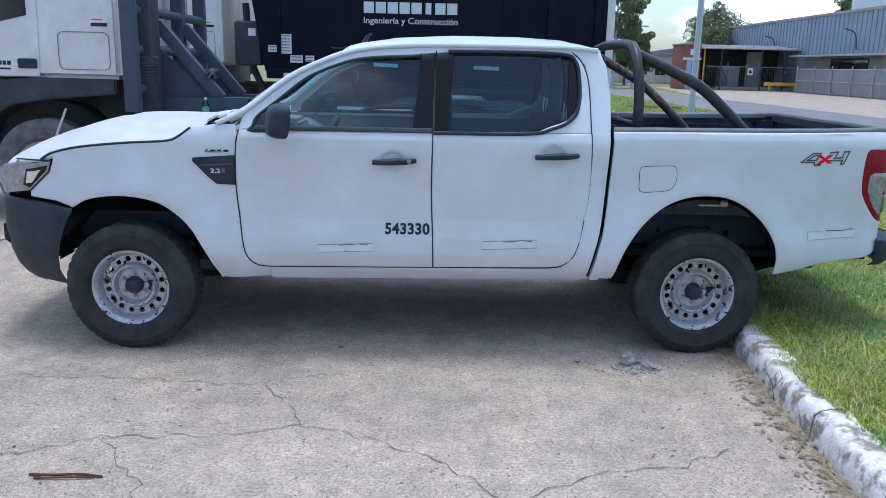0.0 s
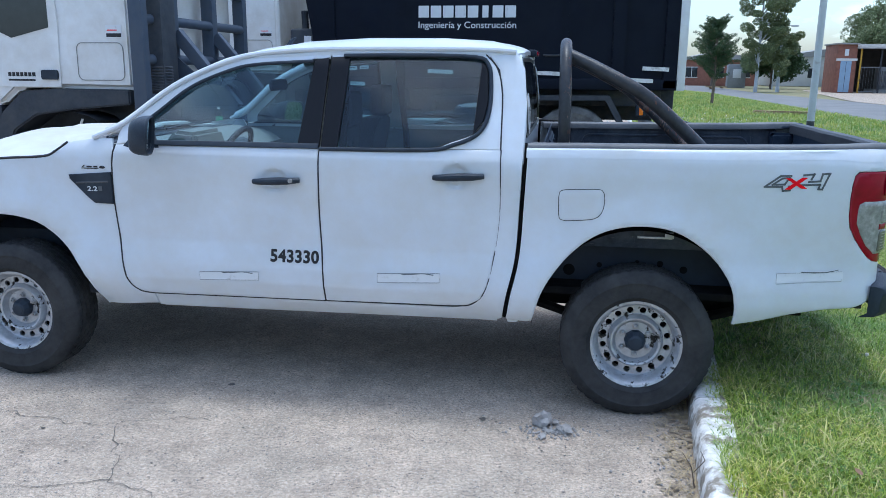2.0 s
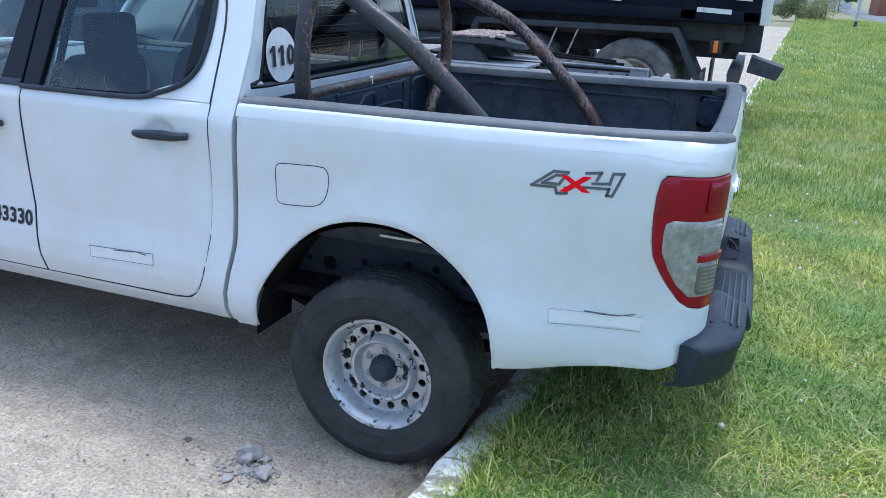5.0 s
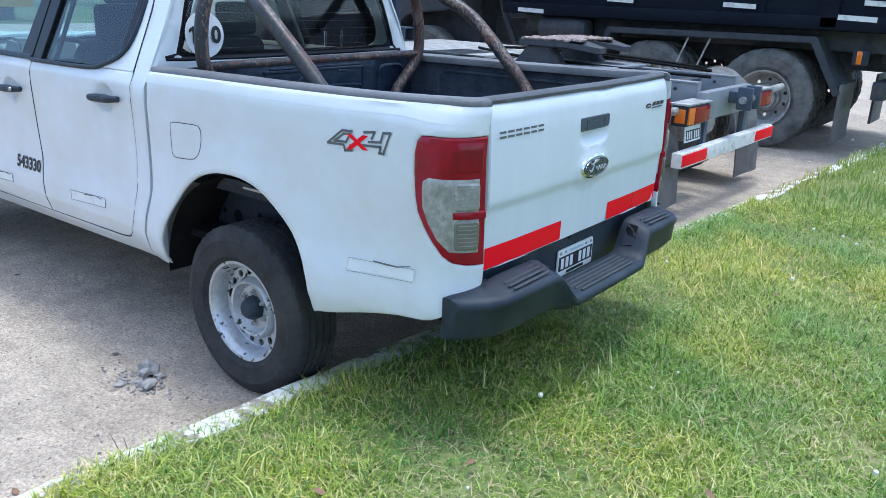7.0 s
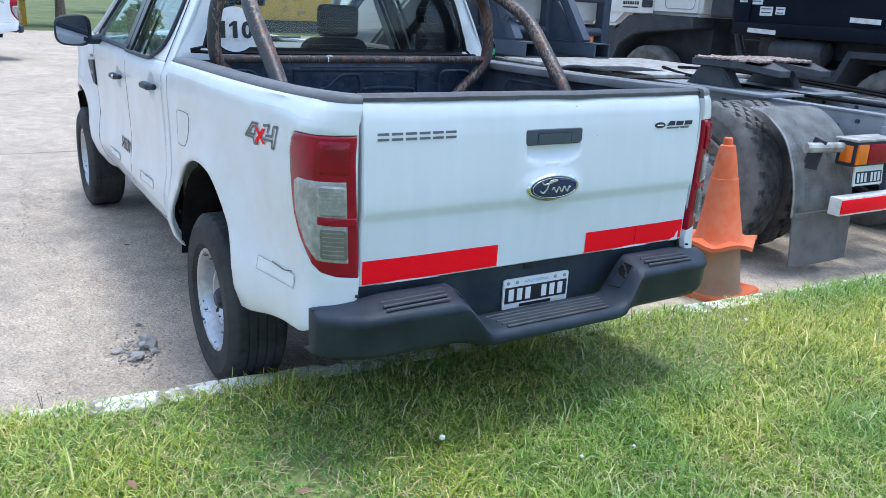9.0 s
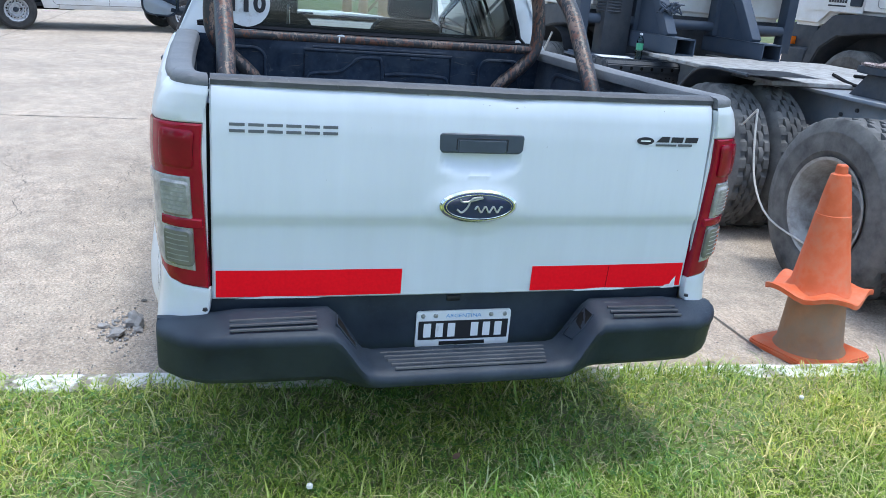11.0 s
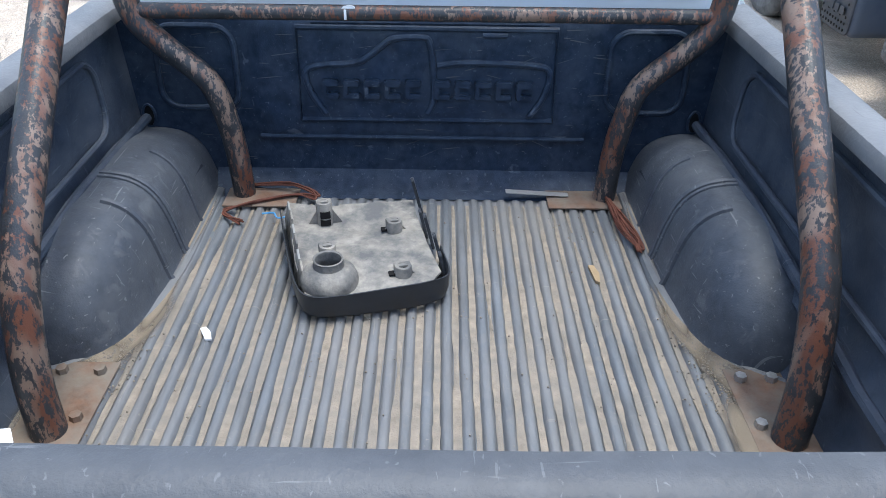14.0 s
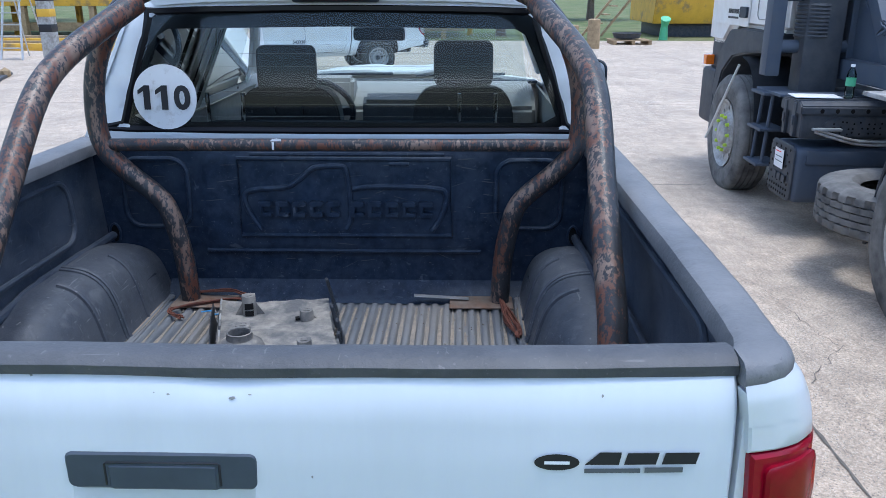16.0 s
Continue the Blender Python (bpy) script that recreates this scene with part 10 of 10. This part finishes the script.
for dy in (-0.28, 0.28):
    part("stile", tube([(-15.5, -11.2 + dy, 0), (-16.1, -11.2 + dy * 0.6, 2.3)], 0.03, 6), ALU, ladder)
    part("rear_stile", tube([(-16.9, -11.2 + dy, 0), (-16.15, -11.2 + dy * 0.6, 2.3)], 0.02, 6), ALU, ladder)
for k in range(7):
    part("rung", box(-15.62 - 0.08 * k, -15.5 - 0.08 * k, -11.44, -10.96, 0.28 + 0.29 * k, 0.31 + 0.29 * k), ALU, ladder)
for k in range(4):
    tagged(part("steel_beam", box(-19 - 0.5 * k, -18.8 - 0.5 * k, -19 + k, -9 + 0.4 * k, 0.0, 0.2 + 0.05 * k, 0.01), WOOD if k % 2 else YELLOWPAINT), "long beam lying on the concrete yard", "beam", "stacked beams")
rub = thing("rubble_pile", (-10.6, -9.3, 0), "low pile of brown rubble on a steel sheet", "rubble")
part("sheet", moved(box(-1.2, 1.2, -0.7, 0.7, 0, 0.06, 0.01), pose(-10.6, -9.5, 0, 0, 0, 20)), CHASSIS, rub)
rnd = random.Random(77)
bm = bmesh.new()
for _ in range(60):
    bmesh.ops.create_icosphere(bm, subdivisions=1, radius=rnd.uniform(0.05, 0.14), matrix=Matrix.Translation((-10.6 + rnd.gauss(0, 0.45), -9.5 + rnd.gauss(0, 0.25), 0.08 + rnd.uniform(0, 0.12))))
part("rubble", bm, WOOD, rub)
tree(-27.0, 1.9, 5.0, 1.6, 0.22, 41, LEAF, 9000, 0.08, "leafy tree trunk at the yard edge", 0.2)
tree(-40, -8, 7.0, 3.4, 0.25, 42, LEAF, 12000, 0.16, "broad tree beyond the yard", 0.25)
tree(-44, 8, 7.5, 3.6, 0.25, 43, CONIFER, 12000, 0.16, "broad dark tree beyond the yard", 0.25)
tree(-42, -24, 7.0, 3.8, 0.25, 44, LEAF, 12000, 0.16, "broad tree beyond the yard", 0.25)
tree(-45, 24, 7.5, 3.8, 0.25, 45, LEAF, 12000, 0.16, "broad tree beyond the yard", 0.25)
# trees added behind the camera, never in view, to reflect in glass and paint
for k in range(7):
    tree(-14 + 7.5 * k, -24 - 3 * (k % 2), 6.5 + (k % 3), 3.2, 0.22, 60 + k, LEAF if k % 2 else CONIFER, 9000, 0.16, "leafy tree added out of view for reflections", 0.25)

# ---- small things by the kerb ----
cone = thing("traffic_cone", (3.37, 2.09, 0), "faded orange traffic cone stacked over a dirty tan one", "traffic cone")
CM = pose(3.37, 2.09, 0, 0, 0, 12) @ pose(0, 0, 0, 1.5, -2.5, 0)
low = part("lower_cone", moved(lathe([(0.165, 0.035), (0.150, 0.06), (0.128, 0.28), (0.12, 0.36)], 32, "z"), CM), CONETAN, cone, "dirty tan lower cone")
part("lower_base", moved(prism(round_rect(-0.205, 0.205, -0.205, 0.205, 0.05), 0.0, 0.035, "z", 0.008), CM), CONEORANGE, cone)
up = part("upper_cone", moved(lathe([(0.150, 0.335), (0.132, 0.36), (0.105, 0.52), (0.103, 0.525), (0.078, 0.70), (0.075, 0.702), (0.060, 0.80), (0.050, 0.85), (0.042, 0.885), (0.028, 0.89), (0.025, 0.925), (0.020, 0.93), (0.0, 0.928)], 32, "z"), CM), CONEORANGE, cone, "faded orange upper cone")
part("upper_base", moved(sheet([round_rect(-0.20, 0.20, -0.20, 0.20, 0.06)], lambda u, v, d: Vector((u, v, 0.345 + d + 0.018 * math.sin(5 * math.atan2(v, u)) * math.hypot(u, v) / 0.2)), 0.04, 0.022), CM @ pose(0, 0, 0, 0, 0, 20)), CONEORANGE, cone, "bent orange base flange")


def rock(x, y, s, seed, z=0.0):
    rnd = random.Random(seed)
    bm = bmesh.new()
    bmesh.ops.create_icosphere(bm, subdivisions=2, radius=0.8)
    for v in bm.verts:
        k = 1 + 0.55 * noise.noise(v.co * 1.6 + Vector((seed, 0, 0))) + 0.30 * noise.noise(v.co * 3.6 + Vector((0, seed, 0)))
        v.co = Vector((v.co.x * s[0] * k, v.co.y * s[1] * k, v.co.z * s[2] * k))
    bmesh.ops.rotate(bm, matrix=Euler((0, 0, rnd.uniform(0, 6))).to_matrix(), verts=bm.verts)
    low_z = min(v.co.z for v in bm.verts)
    return moved(bm, Matrix.Translation((x, y, z - low_z * 0.8)))


for k, (x, y, s) in enumerate(((2.80, -1.04, (0.062, 0.045, 0.048)), (2.90, -1.10, (0.048, 0.036, 0.026)), (2.86, -1.02, (0.03, 0.022, 0.018)), (2.80, -1.17, (0.032, 0.024, 0.012)))):
    tagged(part("concrete_lump", rock(x, y, s, k + 1), STONE, angle=8), "broken grey concrete lump lying on the yard", "stone", "broken concrete lumps")
rnd = random.Random(31)
bm = bmesh.new()
for _ in range(240):
    a, r = rnd.uniform(0, 6.28), abs(rnd.gauss(0, 0.10))
    s = rnd.uniform(0.002, 0.008)
    bmesh.ops.create_icosphere(bm, subdivisions=1, radius=s, matrix=Matrix.Translation((2.84 + r * math.cos(a), -1.10 + 0.6 * r * math.sin(a), s * 0.6)))
for _ in range(700):
    y = rnd.uniform(-4, 1.9)
    s = rnd.uniform(0.0015, 0.007)
    bmesh.ops.create_icosphere(bm, subdivisions=1, radius=s, matrix=Matrix.Translation((kerb_x(y) - abs(rnd.gauss(0, 0.10)) - 0.01, y, s * 0.6)))
for _ in range(900):
    s = rnd.uniform(0.001, 0.0045)
    bmesh.ops.create_icosphere(bm, subdivisions=1, radius=s, matrix=Matrix.Translation((rnd.uniform(-1.5, 3.3), rnd.uniform(-3.6, -0.9), s * 0.6)))
tagged(part("gravel", bm, STONE), "fine gravel and crumbs along the kerb", "gravel", kind="stuff")
tagged(part("twig", tube(spline([(0.10, -2.33, 0.006), (0.20, -2.345, 0.012), (0.30, -2.33, 0.008), (0.39, -2.345, 0.006)], 4), 0.0055, 6), RUSTWIRE), "dry brown twig lying on the concrete", "twig")
tagged(part("twig", tube(spline([(0.13, -2.36, 0.006), (0.24, -2.36, 0.01), (0.36, -2.35, 0.006)], 4), 0.004, 6), RUSTWIRE), "dry brown twig lying on the concrete", "twig")
DRYGRASS = material("dry_straw", (0.42, 0.33, 0.19), 0.9, var=0.25, scale=30)
DEADLEAF = material("dead_leaf", (0.22, 0.125, 0.075), 0.8, var=0.3, scale=40)
FLOWER = material("white_clover_flower", (0.75, 0.74, 0.68), 0.8, var=0.1)


def straw(n, seed, fx, fy, ln=(0.04, 0.14)):
    rnd = random.Random(seed)
    bm = bmesh.new()
    for _ in range(n):
        y = fy(rnd)
        x, z = fx(rnd, y)
        a, length, w = rnd.uniform(0, 6.28), rnd.uniform(*ln), rnd.uniform(0.0008, 0.0018)
        d = Vector((math.cos(a), math.sin(a), rnd.uniform(-0.05, 0.25))) * length
        n2 = Vector((-math.sin(a), math.cos(a), 0)) * w
        p = Vector((x, y, z + 0.006))
        mid = p + d * 0.5 + Vector((0, 0, length * 0.12))
        bm.faces.new([bm.verts.new(q) for q in (p - n2, mid - n2, mid + n2, p + n2)])
        bm.faces.new([bm.verts.new(q) for q in (mid - n2, p + d, mid + n2)])
    return bm


tagged(part("straw_litter", straw(1500, 5, lambda r, y: (kerb_x(y) - abs(r.gauss(0.0, 0.07)) - 0.005, 0.0), lambda r: r.uniform(-4.2, 1.2)), DRYGRASS), "dry straw blown against the kerb", "straw", kind="stuff")
tagged(part("straw_litter", straw(900, 6, lambda r, y: (kerb_x(y) + r.gauss(0.0, 0.09), 0.05), lambda r: r.gauss(1.45, 0.14)), DRYGRASS), "heap of dry straw at the kerb", "straw", kind="stuff")
for k, (x, y) in enumerate(((3.22, -1.80), (3.30, -2.05), (4.45, -0.93), (4.30, 0.02), (4.9, 0.35), (4.6, -1.6), (3.95, -1.7), (5.1, -0.6), (4.2, -1.35), (4.75, 1.3))):
    z = lawn_z(x, y) + 0.045 if x > kerb_x(y) + 0.1 else 0.006
    lf = flat([(-0.024, 0), (-0.009, 0.010), (0.011, 0.009), (0.027, 0.0), (0.009, -0.010), (-0.010, -0.008)])
    for v in lf.verts:
        v.co.z = 0.18 * abs(v.co.y) + 0.1 * abs(v.co.x)
    tagged(part("dead_leaf", moved(lf, pose(x, y, z, 8, 5, 47 * k)), DEADLEAF), "curled dry leaf lying on the ground", "leaf", "fallen leaves")
for k, (x, y, h) in enumerate(((3.42, -1.52, 0.16), (3.40, -2.6, 0.12))):
    weed = straw(5, 60 + k, lambda r, yy, x=x: (x, 0.0), lambda r, y=y: y, (0.02, 0.03))
    tagged(part("weed", bm_join(weed, tube([(x, y, 0), (x - 0.02, y, h * 0.6), (x - 0.06, y - 0.01, h)], [0.003, 0.002, 0.001], 5), tube([(x - 0.01, y, h * 0.45), (x + 0.03, y, h * 0.8), (x + 0.01, y, h * 1.05)], [0.002, 0.002, 0.001], 5)), BARK), "dry weed stalk growing at the kerb joint", "weed")

# ---- the lawn's grass ----


def blades(n, x0, x1, y0, y1, h, w, seed, bend=0.5, patchy=True, near=None):
    """Bent grass blades as three-sided strips, thicker where the turf is thicker."""
    r = np.random.default_rng(seed)
    y = r.uniform(y0, y1, n)
    lo = np.where(y < 6, 3.555 + 0.080 * y, 4.035 + 0.045 * (y - 6)) + 0.07
    x = lo + (x1 - lo) * r.uniform(0, 1, n) ** (1.0 if near is None else near)
    keep = x > np.maximum(lo, x0)
    x, y = x[keep], y[keep]
    f = np.array([noise.noise((a * 1.6, b * 1.6, 9)) + 0.5 * noise.noise((a * 5, b * 5, 2)) for a, b in zip(x, y)])
    if patchy:
        keep = r.uniform(-0.9, 0.55, len(x)) < f + 0.25
        x, y, f = x[keep], y[keep], f[keep]
    n = len(x)
    z = np.array([lawn_z(a, b) for a, b in zip(x, y)])
    ht = h * r.uniform(0.45, 1.35, n) * (1 + 0.5 * np.clip(f, -0.6, 0.8))
    a = r.uniform(0, 2 * np.pi, n)
    d = np.stack([np.cos(a), np.sin(a), np.zeros(n)], 1)
    s = np.stack([-np.sin(a), np.cos(a), np.zeros(n)], 1) * (w * r.uniform(0.6, 1.3, n))[:, None]
    b = (bend * ht * r.uniform(0.3, 1.6, n))[:, None]
    p0 = np.stack([x, y, z - 0.004], 1)
    up = np.array((0, 0, 1.0))
    p1 = p0 + d * b * 0.35 + up * (ht * 0.62)[:, None]
    p2 = p0 + d * b + up * (ht * r.uniform(0.75, 1.0, n))[:, None]
    v = np.stack([p0 - s, p0 + s, p1 + s * 0.8, p1 - s * 0.8, p2], 1).reshape(-1, 3)
    i = np.arange(n) * 5
    faces = [(q, q + 1, q + 2, q + 3) for q in i.tolist()] + [(q + 3, q + 2, q + 4) for q in i.tolist()]
    me = bpy.data.meshes.new("grass")
    me.from_pydata(v.tolist(), [], faces)
    return me


def grass_material(name, a, b, c):
    m = bpy.data.materials.new(name)
    m.use_nodes = True
    nt, bs = m.node_tree, m.node_tree.nodes["Principled BSDF"]
    geo = nt.nodes.new("ShaderNodeNewGeometry")
    rp = nt.nodes.new("ShaderNodeValToRGB")
    rp.color_ramp.elements[0].color, rp.color_ramp.elements[1].color = (*a, 1), (*c, 1)
    el = rp.color_ramp.elements.new(0.68)
    el.color = (*b, 1)
    rp.color_ramp.elements[2].position = 1.0
    nt.links.new(geo.outputs["Random Per Island"], rp.inputs["Fac"])
    co = nt.nodes.new("ShaderNodeTexCoord")
    nz = nt.nodes.new("ShaderNodeTexNoise")
    nz.inputs["Scale"].default_value = 1.4
    nt.links.new(co.outputs["Object"], nz.inputs["Vector"])
    r2 = nt.nodes.new("ShaderNodeValToRGB")
    r2.color_ramp.elements[0].position, r2.color_ramp.elements[1].position = 0.35, 0.7
    r2.color_ramp.elements[0].color, r2.color_ramp.elements[1].color = (0.72, 0.90, 0.74, 1), (1.55, 1.28, 0.95, 1)
    nt.links.new(nz.outputs["Fac"], r2.inputs["Fac"])
    mx = nt.nodes.new("ShaderNodeMix")
    mx.data_type, mx.blend_type = "RGBA", "MULTIPLY"
    mx.inputs["Factor"].default_value = 1.0
    nt.links.new(rp.outputs["Color"], mx.inputs["A"])
    nt.links.new(r2.outputs["Color"], mx.inputs["B"])
    nt.links.new(mx.outputs["Result"], bs.inputs["Base Color"])
    bs.inputs["Roughness"].default_value = 0.42
    tr = nt.nodes.new("ShaderNodeBsdfTranslucent")
    ad = nt.nodes.new("ShaderNodeMixShader")
    ad.inputs["Fac"].default_value = 0.35
    nt.links.new(mx.outputs["Result"], tr.inputs["Color"])
    nt.links.new(bs.outputs["BSDF"], ad.inputs[1])
    nt.links.new(tr.outputs["BSDF"], ad.inputs[2])
    nt.links.new(ad.outputs["Shader"], nt.nodes["Material Output"].inputs["Surface"])
    return m


GRASS = grass_material("grass_blades", (0.100, 0.195, 0.030), (0.42, 0.525, 0.108), (0.74, 0.68, 0.43))
GRASSFAR = grass_material("far_grass_blades", (0.23, 0.32, 0.07), (0.33, 0.41, 0.12), (0.50, 0.47, 0.24))
for name, me, mat in (("grass", blades(290000, 3.5, 6.6, -3.4, 3.6, 0.033, 0.0024, 1, 1.2), GRASS),
                      ("grass", blades(9000, 3.7, 6.4, -3.2, 3.6, 0.075, 0.0030, 2, 1.1), GRASS),
                      ("grass", blades(75000, 3.6, 10.5, 3.4, 16, 0.08, 0.005, 3), GRASSFAR),
                      ("grass", blades(65000, 3.6, 13.2, 15, 60, 0.11, 0.012, 4), GRASSFAR),
                      ("grass", blades(60000, 5.6, 10.5, -8, 5, 0.06, 0.0065, 5), GRASSFAR)):
    me.materials.append(mat)
    tagged(part(name, me, None), "short uneven green lawn grass with dry blades", "grass", kind="stuff")
# clover leaves low in the turf, and white flower heads
r = random.Random(91)
vs, fs = [], []
for _ in range(9000):
    x, y = r.uniform(3.7, 6.4), r.uniform(-3.2, 3.4)
    if noise.noise((x * 1.1, y * 1.1, 14)) < 0.02 or x < kerb_x(y) + 0.2:
        continue
    z = lawn_z(x, y) + r.uniform(0.012, 0.045)
    a0 = r.uniform(0, 6.28)
    for k in range(3):
        a, s = a0 + 2.094 * k, r.uniform(0.006, 0.011)
        i = len(vs)
        vs += [(x, y, z), (x + s * math.cos(a - 0.55), y + s * math.sin(a - 0.55), z + 0.002), (x + 1.5 * s * math.cos(a), y + 1.5 * s * math.sin(a), z + 0.001), (x + s * math.cos(a + 0.55), y + s * math.sin(a + 0.55), z + 0.002)]
        fs.append((i, i + 1, i + 2, i + 3))
me = bpy.data.meshes.new("clover")
me.from_pydata(vs, [], fs)
me.materials.append(grass_material("clover_leaves", (0.08, 0.18, 0.045), (0.13, 0.25, 0.06), (0.19, 0.31, 0.09)))
tagged(part("clover", me, None), "low clover leaves in the lawn", "clover", kind="stuff")
bm = bmesh.new()
for _ in range(260):
    x, y = r.uniform(3.9, 9.0), r.uniform(-3, 24)
    s = r.uniform(0.006, 0.012) * (1 + 0.05 * max(0, y))
    bmesh.ops.create_icosphere(bm, subdivisions=1, radius=s, matrix=Matrix.Translation((x, y, lawn_z(x, y) + r.uniform(0.04, 0.07))))
tagged(part("clover_flowers", bm, FLOWER), "scattered white clover flower heads", "flowers", kind="stuff")
tagged(part("dry_thatch", straw(11000, 77, lambda q, y: ((lambda x: (x, lawn_z(x, y) + 0.008))(q.uniform(kerb_x(y) + 0.2, 6.3))), lambda q: q.uniform(-3.3, 3.6), (0.03, 0.10)), DRYGRASS), "dry cut grass lying in the lawn", "thatch", kind="stuff")
